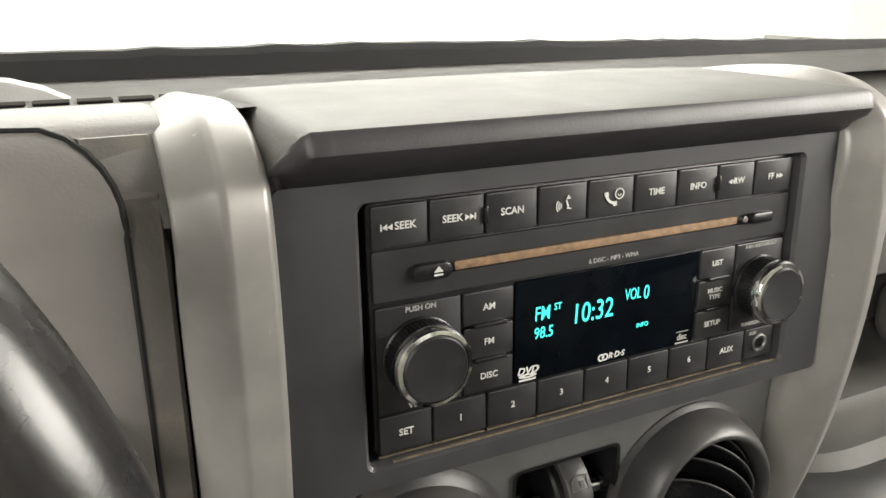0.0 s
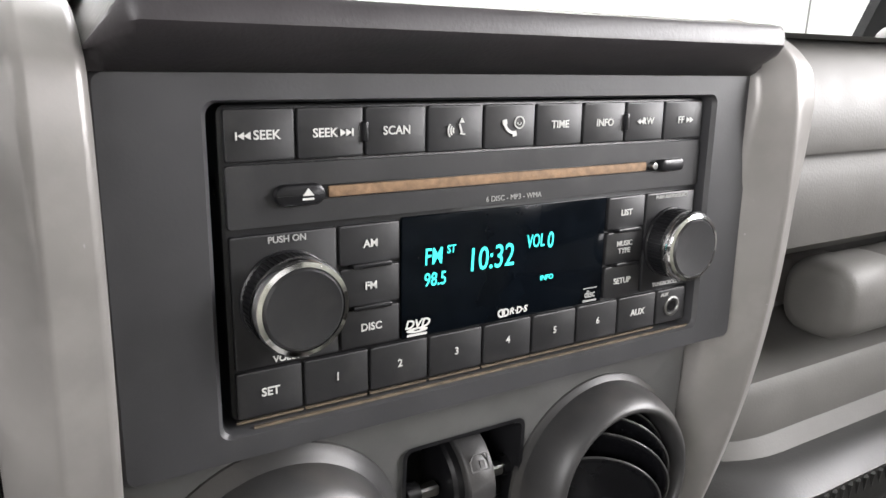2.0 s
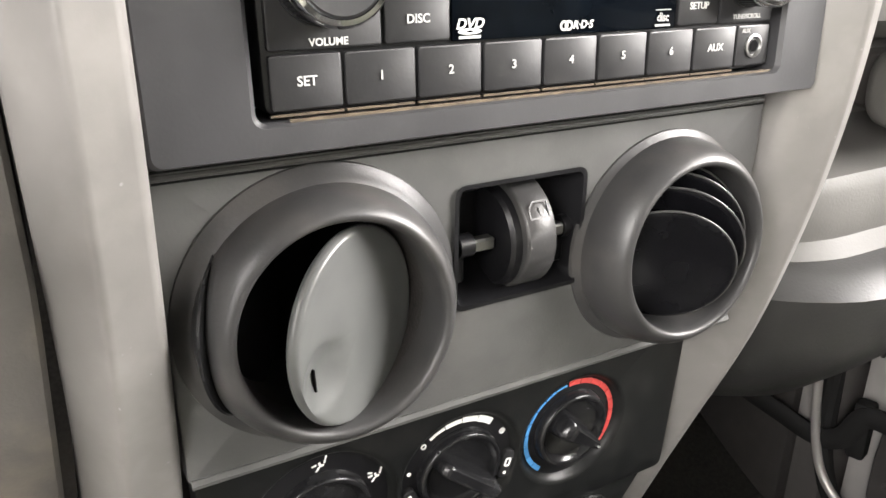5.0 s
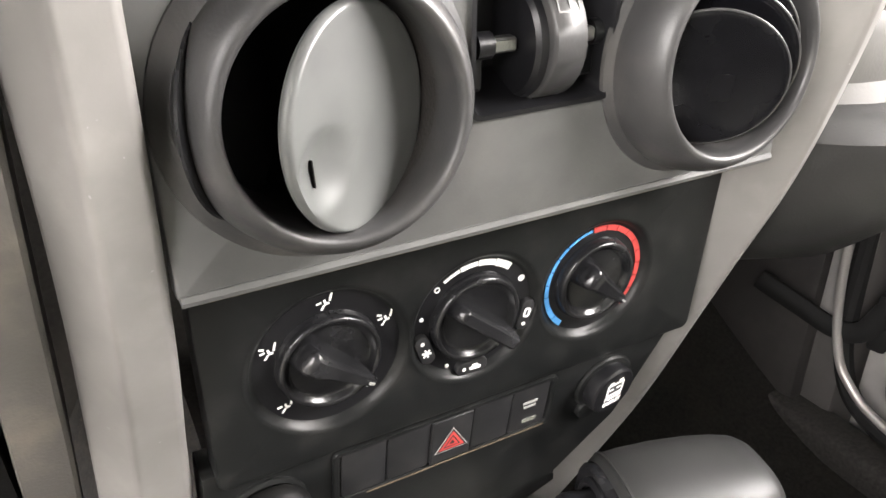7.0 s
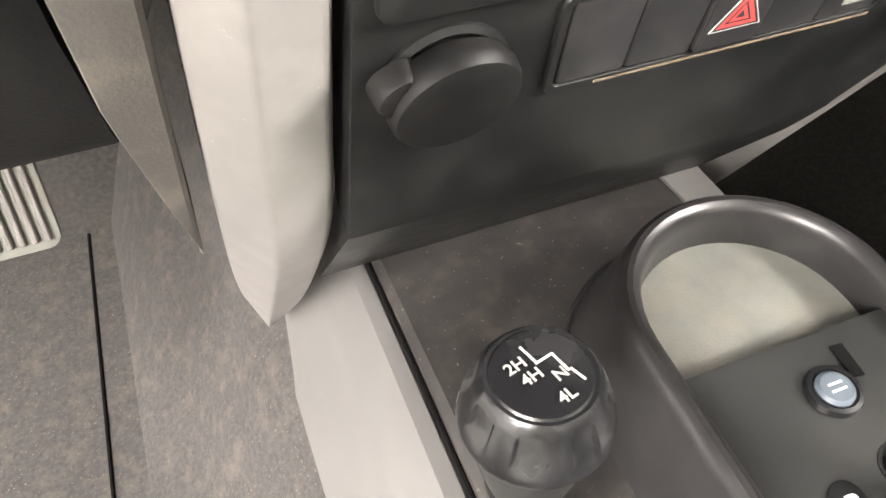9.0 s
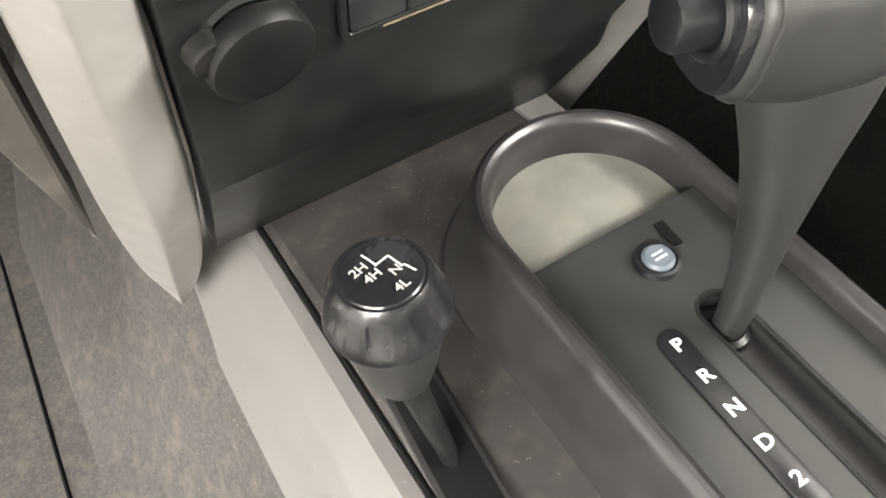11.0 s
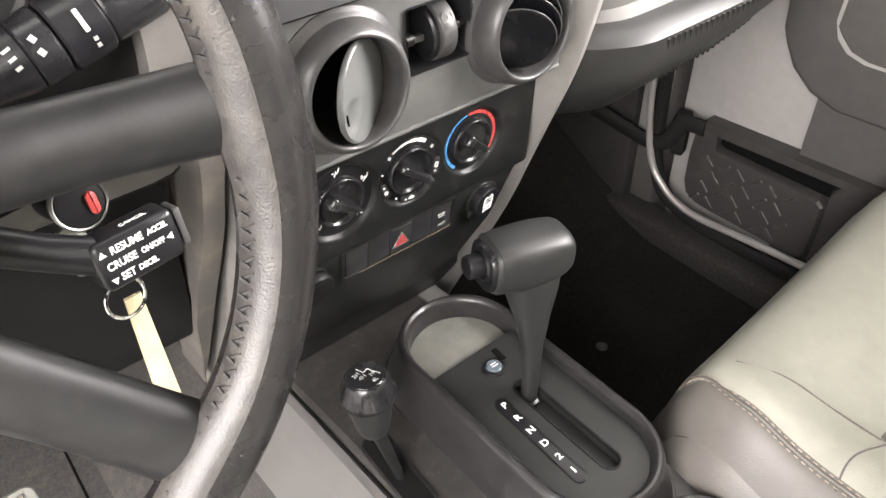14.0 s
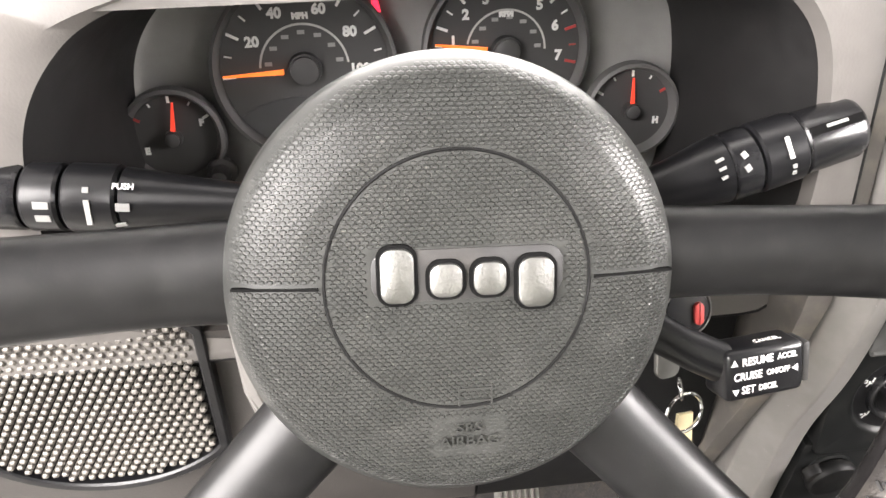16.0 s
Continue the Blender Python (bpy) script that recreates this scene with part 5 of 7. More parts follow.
# tunnel carpet on the driver side
rings = []
for y in steps(0.50, -0.50, 40):
    zb = interp(y, [(-0.5, 0.16), (-0.118, 0.172), (0.0, 0.210), (0.10, 0.218), (0.25, 0.23), (0.5, 0.30)])
    wav = 0.004 * math.sin(y * 23) + 0.003 * math.sin(y * 61 + 1)
    rings.append([(-0.09, y, zb + 0.002), (-0.15, y, zb), (-0.175 + wav, y, zb - 0.025), (-0.205 + wav, y, zb - 0.08), (-0.235, y, zb - 0.13), (-0.28, y, 0.055), (-0.36, y, 0.045), (-0.70, y, 0.045)])
floor_c = solid("tunnel_carpet", loft(Matrix(), rings, (False, False), closed=False), M_TUNNEL, "worn grey carpet over the tunnel with brown dust", "carpet", "structure")
part("carpet_seam", tube(spline([(-0.303, 0.49, 0.0525), (-0.306, 0.30, 0.0525), (-0.308, 0.15, 0.0525), (-0.310, -0.3, 0.0525)], 6), 0.0016, 6), M_DARK, floor_c)
solid("floor", sheet(Matrix(), lambda u, v: (u, v, 0.042 + 0.004 * math.sin(17 * u + 9 * v) + (0.9 * max(0, v - 0.22)) ** 1.5), steps(0.09, 0.70, 24), steps(-0.5, 0.50, 30), 0.01), M_CARPET, "black carpet in the passenger footwell", "floor", "structure")
solid("tunnel_side", sheet(Matrix(), lambda u, v: (0.094 + 0.03 * u, v, 0.30 - 0.27 * u), steps(0, 1, 6), steps(-0.5, 0.5, 10), 0.004), M_CARPET, "black carpeted passenger side of the tunnel", "carpet", "structure")
solid("floor_anchor", lathe(pose(0.375, 0.115, 0.046), [(0.0, 0.004), (0.006, 0.003), (0.009, 0.0)], 16), M_STEEL, "small metal anchor in the black carpet", "anchor")

# oval surround of the gear selector
SX = 0.030
CS = pose(SX, 0, 0)
oo, oi = stadium(0.122, -0.188, 0.092), stadium(0.102, -0.178, 0.082)


def sized(dx, y0, y1):
    return stadium(0.122 + 2 * dx, -0.188 - y0, 0.092 + y1)


SECTION = ((0.0150, 0.310), (0.0135, 0.319), (0.0095, 0.331), (0.0055, 0.343), (0.0022, 0.354), (0.0004, 0.3615), (-0.0006, 0.3660), (-0.0020, 0.3692), (-0.0042, 0.3710), (-0.0066, 0.3712), (-0.0090, 0.3698), (-0.0106, 0.3670), (-0.0114, 0.3620), (-0.0120, 0.3440))
rings = [[(*p, z) for p in sized(d, d, d)] for d, z in SECTION]
selector = part("selector_surround", loft(CS, rings, (False, False)), M_CONSOLE, con, "rounded oval surround of the gear selector", angle=30)
part("skirt_lip", loft(CS, [[(*p, z) for p in sized(d, d, d)] for d, z in ((0.0132, 0.3175), (0.0152, 0.3185), (0.0156, 0.3198), (0.0146, 0.3206), (0.0130, 0.3206))], (False, False)), M_CONSOLE, con, "thin lip round the foot of the surround")
part("tray", prism(CS, [p for p in sized(-0.0112, -0.0112, -0.0112)], 0.338, 0.3475, 0.0), M_TRAY, con, "dusty rubber tray floor")
left = sized(-0.0116, -0.0116, -0.0116)
n_half = len(left) // 2
plate_pts = tidy([(-0.0494, 0.016)] + left[n_half:] + [(0.0494, 0.016)])
slot_pts = tidy([(x + 0.0095, y) for x, y in stadium(0.0190, -0.150, -0.034)])
plate_ = part("selector_plate", pierced(CS, plate_pts, [slot_pts], 0.3455, 0.3590), M_PLATE, con, "matt black selector plate", angle=30)
part("slot_lip", loft(CS, [[(x + 0.0095, y, z) for x, y in stadium(0.0190 + 2 * d, -0.150 - d, -0.034 + d)] for d, z in ((0.0014, 0.3588), (0.0012, 0.3596), (0.0, 0.3597), (-0.0006, 0.3590), (-0.0008, 0.3560))], (False, False)), M_HVAC, plate_)
part("slot_floor", prism(CS, [(x + 0.0095, y) for x, y in stadium(0.0188, -0.1498, -0.0342)], 0.3440, 0.3478), M_CONSOLE, plate_, "dusty floor of the lever slot")
strip = part("gear_strip", prism(pose(SX - 0.0185, 0, 0, 0, 0, -1), stadium(0.0125, -0.1425, -0.0385), 0.3590, 0.3602, 0.0004), M_BLACK, plate_, "black strip with gear letters")
for k, ch in enumerate("PRND21"):
    part("gear_letter", words(ch, 0.0085, pose(SX - 0.0185 - 0.0012 * k * 0.3, -0.0475 - 0.0165 * k, 0.3604, 0, 0, 0), 0.0001, 1.15, 0, 0.0002), M_WHITE, strip, smooth=False)
bt = pose(SX + 0.004, -0.009, 0.3592)
part("button_ring", lathe(bt, [(0.0112, 0.0), (0.0105, 0.0026), (0.0088, 0.0030), (0.0078, 0.0012)], 36), M_BLACK, plate_)
part("button", lathe(bt, [(0.0076, 0.0), (0.0076, 0.0030), (0.0062, 0.0042), (0.0, 0.0045)], 32), M_BUTTON, plate_, "pale round lock button")
part("button_sign", join(box(on(bt, 0, 0.0014, 0.0045), 0.0060, 0.0009, 0.0003), box(on(bt, 0, -0.0014, 0.0045), 0.0066, 0.0009, 0.0003)), M_WHITE, plate_, smooth=False)
# Dark box on the plate, painted as the shade in a slit.
part("key_slot", box(pose(SX + 0.0185, 0.0005, 0.3592, 0, 0, -4), 0.0055, 0.0150, 0.0012), M_DARK, plate_)

# gear lever
gl = thing("gear_lever", pose(0.033, -0.05, 0.359), "black automatic gear lever with a fat cross grip", "gear lever")
hd = pose(0.0415, -0.029, 0.5030, 0, 4, -14) @ pose(0, 0, 0, 0, 90, 0)
sh = spline([(0.0385, -0.050, 0.346), (0.0390, -0.0495, 0.375), (0.0410, -0.046, 0.405), (0.0440, -0.041, 0.435), (0.0465, -0.036, 0.462), (0.0480, -0.032, 0.486)], 5)
wide = [(0.346, 0.0064), (0.385, 0.0072), (0.415, 0.0092), (0.445, 0.0150), (0.470, 0.0222), (0.487, 0.0250)]
deep_ = [(0.346, 0.0060), (0.385, 0.0072), (0.415, 0.0098), (0.445, 0.0132), (0.470, 0.0165), (0.487, 0.0185)]
turn_x, turn_y = Vector((math.cos(radians(-14)), math.sin(radians(-14)), 0)), Vector((-math.sin(radians(-14)), math.cos(radians(-14)), 0))
srings = []
for p in sh:
    a, b = interp(p.z, wide), interp(p.z, deep_)
    srings.append([tuple(p + turn_x * a * math.copysign(abs(math.cos(TAU * k / 28)) ** 0.75, math.cos(TAU * k / 28)) + turn_y * b * math.copysign(abs(math.sin(TAU * k / 28)) ** 0.75, math.sin(TAU * k / 28))) for k in range(28)])
part("shaft", loft(Matrix(), srings), M_GRIP, gl, "tapering black plastic shaft", angle=50)
part("shaft_band", tube([sh[9].lerp(sh[10], 0.0), sh[9].lerp(sh[10], 0.35)], [interp(sh[9].z, wide) * 0.985, interp(sh[9].z, wide) * 0.985], 28), M_BLACK, gl)
part("collar", lathe(pose(0.0385, -0.050, 0.3500), [(0.0105, 0.0), (0.0100, 0.0030), (0.0075, 0.0045)], 28), M_BLACK, gl)
hrings = []
for x, up_, dn, dp in ((-0.0335, 0.0158, 0.0170, 0.0165), (-0.0325, 0.0194, 0.0212, 0.0196), (-0.0300, 0.0209, 0.0228, 0.0211), (-0.0200, 0.0221, 0.0252, 0.0222), (-0.0060, 0.0228, 0.0286, 0.0230), (0.0100, 0.0228, 0.0276, 0.0231), (0.0220, 0.0218, 0.0240, 0.0226), (0.0300, 0.0206, 0.0205, 0.0215), (0.0350, 0.0182, 0.0165, 0.0195), (0.0375, 0.0132, 0.0110, 0.0145), (0.0383, 0.0050, 0.0040, 0.0055)):
    ring_ = []
    for k in range(40):
        ca, sa = math.cos(TAU * k / 40), math.sin(TAU * k / 40)
        ring_.append(((dn if ca > 0 else up_) * math.copysign(abs(ca) ** (0.85 if ca > 0 else 0.54), ca), dp * math.copysign(abs(sa) ** 0.70, sa), x))
    hrings.append(ring_)
part("grip", loft(hd, hrings), M_GRIP, gl, "smooth dark grey cross grip", angle=60)
seam_ring = [hd @ Vector((x * 1.006, y * 1.006, -0.0290)) for x, y, z in hrings[2]]
part("grip_seam", tube(seam_ring + seam_ring[:1], 0.0007, 6, caps=False), M_GRIP, gl)
endp = part("end_plate", loft(hd, [[(x * k, y * k, z) for x, y, _ in hrings[1]] for k, z in ((0.96, -0.0322), (0.95, -0.0352), (0.90, -0.0366), (0.70, -0.0366), (0.55, -0.0358), (0.30, -0.0356))]), M_KNOB, gl, "glossy black end plate", angle=50)
BM_ = hd @ pose(-0.0025, 0, -0.0345)
part("button_collar", lathe(BM_, [(0.0142, 0.002), (0.0138, -0.0030), (0.0122, -0.0042), (0.0108, -0.0036), (0.0104, 0.002)], 36), M_BLACK, endp)
part("release_button", lathe(BM_, [(0.0096, 0.004), (0.0096, -0.0135), (0.0088, -0.0153), (0.0070, -0.0161), (0.0, -0.0163)], 36), M_BLACK, gl, "glossy black release button")

# transfer lever
tl = thing("transfer_lever", pose(-0.09, -0.03, 0.325), "short transfer lever with a round grooved knob", "gear lever")
part("slot_frame", prism(pose(-0.0850, 0, 0.3208, -3, 0, -4), stadium(0.0270, -0.072, 0.030), 0.0, 0.0026, 0.0010), M_CONSOLE, tl)
# Raised dark plate instead of a deep opening; its shade is colour.
part("slot", prism(pose(-0.0850, 0, 0.3214, -3, 0, -4), stadium(0.0215, -0.069, 0.027), 0.0, 0.0024, 0.0), M_DARK, tl)
part("stick", loft(Matrix(), [[(c.x + a * math.cos(TAU * k / 16), c.y + b * math.sin(TAU * k / 16), c.z) for k in range(16)] for c, a, b in ((Vector((-0.0870, -0.0250, 0.320)), 0.0042, 0.0062), (Vector((-0.0885, -0.0215, 0.334)), 0.0046, 0.0066), (Vector((-0.0925, -0.0120, 0.362)), 0.0056, 0.0076), (Vector((-0.0945, -0.0065, 0.378)), 0.0068, 0.0090))]), M_HVAC, tl, "flat bent lever")
km = pose(-0.0955, -0.0060, 0.356, -3, 0, 0)
part("neck", lathe(km, [(0.0060, 0.0180), (0.0098, 0.0186), (0.0118, 0.0206), (0.0142, 0.0290), (0.0164, 0.0400), (0.0182, 0.0500), (0.0194, 0.0580), (0.0200, 0.0615)], 56), M_GRIP, tl, "tapering rubber body of the knob", angle=50)
kn_prof = [(0.0208, 0.0605), (0.0226, 0.0618), (0.0231, 0.0640), (0.0229, 0.0665), (0.0219, 0.0705), (0.0204, 0.0750), (0.0186, 0.0795), (0.0170, 0.0826), (0.0158, 0.0838), (0.0146, 0.0836)]
kb = bmesh.new()
krings = []
for r, h in kn_prof:
    row = []
    for i in range(112):
        w = math.cos(8 * TAU * i / 112)
        mid = math.exp(-((h - 0.0735) / 0.0052) ** 2)
        row.append(kb.verts.new(((r - 0.0016 * mid * min(1.0, max(0.0, (w + 0.15) / 0.35))) * math.cos(TAU * i / 112), (r - 0.0016 * mid * min(1.0, max(0.0, (w + 0.15) / 0.35))) * math.sin(TAU * i / 112), h)))
    krings.append(row)
for a, b in zip(krings, krings[1:]):
    for i in range(112):
        kb.faces.new((a[i - 1], a[i], b[i], b[i - 1]))
kb.transform(km @ pose(0, 0, 0, 0, 0, 12))
kn = part("knob", kb, M_KNOB, tl, "grooved dark knob", angle=28)
part("cap", lathe(km, [(0.0148, 0.0815), (0.0148, 0.0834), (0.0140, 0.0842), (0.0, 0.0850)], 56), M_KNOB, kn, "glossy black cap with shift pattern")
kt = km @ pose(0.0012, -0.0008, 0.0852, 0, 0, 14) @ Matrix.Diagonal((0.86, 0.86, 1, 1))
for txt, x, y in (("2H", -0.0068, 0.0072), ("4H", -0.0050, 0.0012), ("N", 0.0030, -0.0030), ("4L", -0.0005, -0.0100)):
    part("letter", words(txt, 0.0058, on(kt, x, y), 0.0001, 1.05, 0, 0.0001), M_GREYPRINT, kn, smooth=False)
part("shift_line", join(box(on(kt, -0.0008, 0.0085, 0, 4), 0.0008, 0.0075, 0.0002), box(on(kt, 0.0024, 0.0044), 0.0070, 0.0008, 0.0002), box(on(kt, 0.0058, 0.0005, 0, 2), 0.0008, 0.0082, 0.0002), box(on(kt, 0.0074, -0.0060, 0, 10), 0.0008, 0.0060, 0.0002)), M_PRINT, kn, smooth=False)

# rear part of the console with cup holders
cb = thing("cup_holder_console", pose(0.06, -0.3, 0.03), "dark plastic console box with two round cup holders", "cup holder")
CX0, CX1 = -0.003, 0.126
part("box_body", pierced(Matrix(), [(0.0615 + x, -0.292 + y) for x, y in rrect(CX1 - CX0, 0.262, 0.005, 5)], [tidy([(0.0575 + x, y) for x, y in stadium(0.0780, -0.378, -0.190)])], 0.05, 0.316), M_CONSOLE, cb, "dark grey box top and sides", angle=30)
CP = pose(0.0575, 0, 0)


def cso(d):
    return stadium(0.0850 + 2 * d, -0.3820 - d, -0.1865 + d)


part("rim", loft(CP, [[(*p, 0.312) for p in cso(0.004)], [(*p, 0.324) for p in cso(0.002)], [(*p, 0.3285) for p in cso(0)], [(*p, 0.330) for p in cso(-0.002)], [(*p, 0.3285) for p in cso(-0.004)], [(*p, 0.322) for p in cso(-0.0055)], [(*p, 0.318) for p in cso(-0.0065)]], (False, False)), M_RING, cb, "smooth raised rim", angle=40)
holes = [(0.0, -0.2330, 0.0355), (0.0, -0.3340, 0.0355)]
part("deck", pierced(CP, tidy(cso(-0.0058)), [circle(*hl) for hl in holes], 0.3150, 0.3185), M_RING, cb, "sunken deck between the cups", angle=30)
for (hx, hy, hr) in holes:
    c = pose(0.0575 + hx, hy, 0)
    cup = part("cup", lathe(c, [(hr + 0.0014, 0.3184), (hr + 0.0010, 0.3194), (hr - 0.0002, 0.3192), (hr - 0.0010, 0.3170), (hr - 0.003, 0.255), (hr - 0.004, 0.250), (0.0, 0.2495)], 64), M_BLACK, cb, "deep round cup well")
    side_ = -1 if hy > -0.28 else 1
    part("finger", lathe(pose(0.0575 + 0.006 * side_ + 0.006, hy + side_ * 0.0275, 0.292) @ Matrix.Diagonal((1.35, 0.85, 1.75, 1)), [(0.0, -0.016), (0.006, -0.0150), (0.0105, -0.011), (0.0135, -0.004), (0.0135, 0.004), (0.0105, 0.010), (0.006, 0.0135), (0.0, 0.0145)], 32), M_KNOB, cup, "sprung rubber finger")
    part("cup_mat", lathe(pose(0.0575 + hx, hy, 0.2500), [(0.0290, 0.0), (0.0290, 0.0010), (0.0, 0.0012)], 40), M_CONSOLE, cup)
    part("ridge", lathe(c, [(hr - 0.0014, 0.300), (hr - 0.0026, 0.2990), (hr - 0.0016, 0.298)], 48), M_RING, cup)
part("crumb", box(pose(0.066, -0.322, 0.268, 10, 20, 30), 0.0014, 0.0014, 0.012), M_BAG, cb)
part("edge_lip", tube(spline([(0.128, -0.16, 0.322), (0.129, -0.30, 0.322), (0.127, -0.38, 0.322), (0.133, -0.402, 0.322), (0.150, -0.43, 0.321)], 6), 0.003, 8), M_CONSOLE, cb)

arm = thing("armrest", pose(0.06, -0.55, 0.3), "grained grey console lid armrest with rounded front", "armrest")
part("lid", box(pose(0.078, -0.56, 0.420), 0.152, 0.31, 0.120, 0.036, 8), M_ARMREST, arm, "grained grey lid")
part("bin", box(pose(0.078, -0.562, 0.345), 0.140, 0.30, 0.060, 0.010, 3), M_CONSOLE, arm, "dark bin below the lid")

hb = thing("parking_brake", pose(-0.05, -0.2, 0.24), "black ribbed parking brake lever", "brake lever")
d0, d1 = Vector((-0.0545, -0.132, 0.322)), Vector((-0.012, -0.420, 0.296))
part("handle", tube([d0.lerp(d1, t) for t in (0.07, 0.10, 0.13, 0.5, 1.0)], [0.0125, 0.0145, 0.0150, 0.0155, 0.0150], 24), M_CONSOLE, hb, "smooth black handle")
part("collar", tube([d0.lerp(d1, t) for t in (0.035, 0.045, 0.07, 0.08)], [0.011, 0.0128, 0.0128, 0.0112], 24), M_CONSOLE, hb)
part("release_button", tube([d0.lerp(d1, t) for t in (-0.02, -0.01, 0.02, 0.05)], [0.0078, 0.0098, 0.0102, 0.0095], 24), M_BLACK, hb)
part("brake_bay", box(pose(-0.05, -0.31, 0.19), 0.10, 0.36, 0.05, 0.004), M_CONSOLE, hb, "dark bay below the lever")

# ---- seats ----


def seat(name, x0, x1, yf, yb, ztop, label):
    st = thing(name, pose((x0 + x1) / 2, (yf + yb) / 2, 0.06), label, "seat")
    xc, hw = (x0 + x1) / 2, (x1 - x0) / 2

    def top_z(x, y):
        u = abs(x - xc) / hw
        v = (yf - y) / (yf - yb)
        z = ztop + 0.010 * math.exp(-((u - 0.80) / 0.16) ** 2) - 0.006 * (1 - u)
        z -= 0.034 * max(0, (u - 0.87) / 0.13) ** 1.8
        z -= 0.10 * max(0, (0.10 - v) / 0.10) ** 2.4
        z += 0.014 * math.exp(-((v - 0.17) / 0.09) ** 2)
        z -= 0.02 * max(0, v - 0.5)
        return z

    us = sorted([-1 + 2 * i / 44 for i in range(45)])
    vs = [j / 44 for j in range(45)]
    iv0, iu = (yf + 0.274) / (yf - yb) if yf > -0.274 else 0.3, 0.60

    def edge_u(v):
        return 0.885 - 0.085 * max(0.0, (0.16 - v) / 0.16) ** 1.5

    def P(u, v):
        rc = 0.10
        uu, vv = u, v
        x = xc + hw * uu * (1 - 0.01 * max(0, 0.22 - v) / 0.22)
        y = lerp(yf, yb, vv) - 0.016 * max(0, abs(u) - 0.55) ** 2 / 0.2 * max(0, 1 - v * 3)
        y += 0.020 * (u + 0.3) * max(0, 1 - v * 4)
        return (x, y, top_z(xc + hw * uu, lerp(yf, yb, vv)))

    body = bmesh.new()
    g = [[body.verts.new(P(u, v)) for v in vs] for u in us]
    ins = bmesh.new()
    gi = {}
    for i in range(44):
        for j in range(44):
            uc, vc = (us[i] + us[i + 1]) / 2, (vs[j] + vs[j + 1]) / 2
            if abs(uc) < iu and vc > iv0:
                q = []
                for a, b in ((i, j), (i + 1, j), (i + 1, j + 1), (i, j + 1)):
                    if (a, b) not in gi:
                        p = P(us[a], vs[b])
                        gi[a, b] = ins.verts.new((p[0], p[1], p[2] - 0.0015))
                    q.append(gi[a, b])
                ins.faces.new(q)
            f = body.faces.new((g[i][j], g[i + 1][j], g[i + 1][j + 1], g[i][j + 1]))
            if abs(uc) > edge_u(vc) or vc < 0.03:
                f.material_index = 1
    part("cushion", body, M_CREAM, st, "cream leather cushion with rounded bolsters", angle=70).data.materials.append(M_CREAM2)
    ins.transform(Matrix.Translation((0, 0, 0.0030)))
    part("insert", ins, M_CLOTH, st, "dark grey woven mesh insert", angle=70)
    # sides and front down to the base
    side = []
    for u, v in [(-1, 1 - j / 30) for j in range(31)] + [(-1 + 2 * i / 30, 0) for i in range(1, 31)] + [(1, j / 30) for j in range(1, 31)]:
        p = P(u, v)
        side.append(p)
    rings = [[(x, y, z) for x, y, z in side], [(lerp(x, xc, -0.044), lerp(y, (yf + yb) / 2, -0.010), z - 0.012) for x, y, z in side], [(lerp(x, xc, -0.082), lerp(y, (yf + yb) / 2, -0.012), z - 0.035) for x, y, z in side], [(lerp(x, xc, -0.084), lerp(y, (yf + yb) / 2, -0.010), max(0.24, z - 0.075)) for x, y, z in side], [(lerp(x, xc, 0.03), lerp(y, (yf + yb) / 2, 0.05), 0.17) for x, y, z in side], [(lerp(x, xc, 0.12), lerp(y, (yf + yb) / 2, 0.12), 0.07) for x, y, z in side]]
    part("valance", loft(Matrix(), rings, (False, False), closed=False), M_CREAM2, st, "stone grey vinyl sides", angle=70)

    def seam(name_, pts, r=0.0011, mt=M_THREAD, lift=0.0006):
        line = spline([(P(u, v)[0], P(u, v)[1], P(u, v)[2] + lift) for u, v in pts], 6)
        part(name_, tube(line, r, 5), mt, st)

    ul = 0.932
    for sgn in (-1, 1):
        seam("piping", [(sgn * edge_u(0.03 + 0.03 * k), 0.03 + 0.03 * k) for k in range(30)], 0.0013, M_CREAM2)
        for off in (0.0065, -0.0075):
            dashes = []
            for k in range(60):
                v = 0.03 + 0.0135 * k
                a, b = P(sgn * (edge_u(v) + off * 1.6), v), P(sgn * (edge_u(v) + off * 1.6), v + 0.007)
                dashes.append(tube([(a[0], a[1], a[2] + 0.0004), (b[0], b[1], b[2] + 0.0004)], 0.0006, 4))
            tagged(part("stitches", join(*dashes), M_THREAD, st), kind="stuff")
        seam("cross_seam", [(sgn * (0.60 + 0.05 * k), iv0 + 0.01 - 0.02 * math.sin(k * 0.45)) for k in range(7)], 0.0009, M_CREAM2, 0.0002)
        seam("front_seam", [(sgn * 0.60, iv0), (sgn * 0.62, iv0 - 0.08), (sgn * 0.66, iv0 - 0.16), (sgn * 0.72, iv0 - 0.24)], 0.0009, M_CREAM2, 0.0002)
    seam("insert_piping", [(-iu, iv0), (-0.3, iv0 - 0.004), (0, iv0 - 0.006), (0.3, iv0 - 0.004), (iu, iv0)], 0.0012, M_CREAM2, 0.0016)
    for sgn in (-1, 1):
        seam("insert_piping", [(sgn * iu, lerp(iv0, 0.98, k / 5)) for k in range(6)], 0.0012, M_CREAM2, 0.0016)
    for v in (iv0 + 0.175, iv0 + 0.38, iv0 + 0.58):
        seam("quilt_line", [(lerp(-iu + 0.01, iu - 0.01, k / 6), v) for k in range(7)], 0.0009, M_CLOTH, 0.0010)
    bk = box(pose(xc, yb - 0.02, ztop + 0.28, -12, 0, 0), 2 * hw * 0.96, 0.12, 0.62, 0.045, 4)
    part("backrest", bk, M_CREAM, st, "cream leather backrest")
    return st


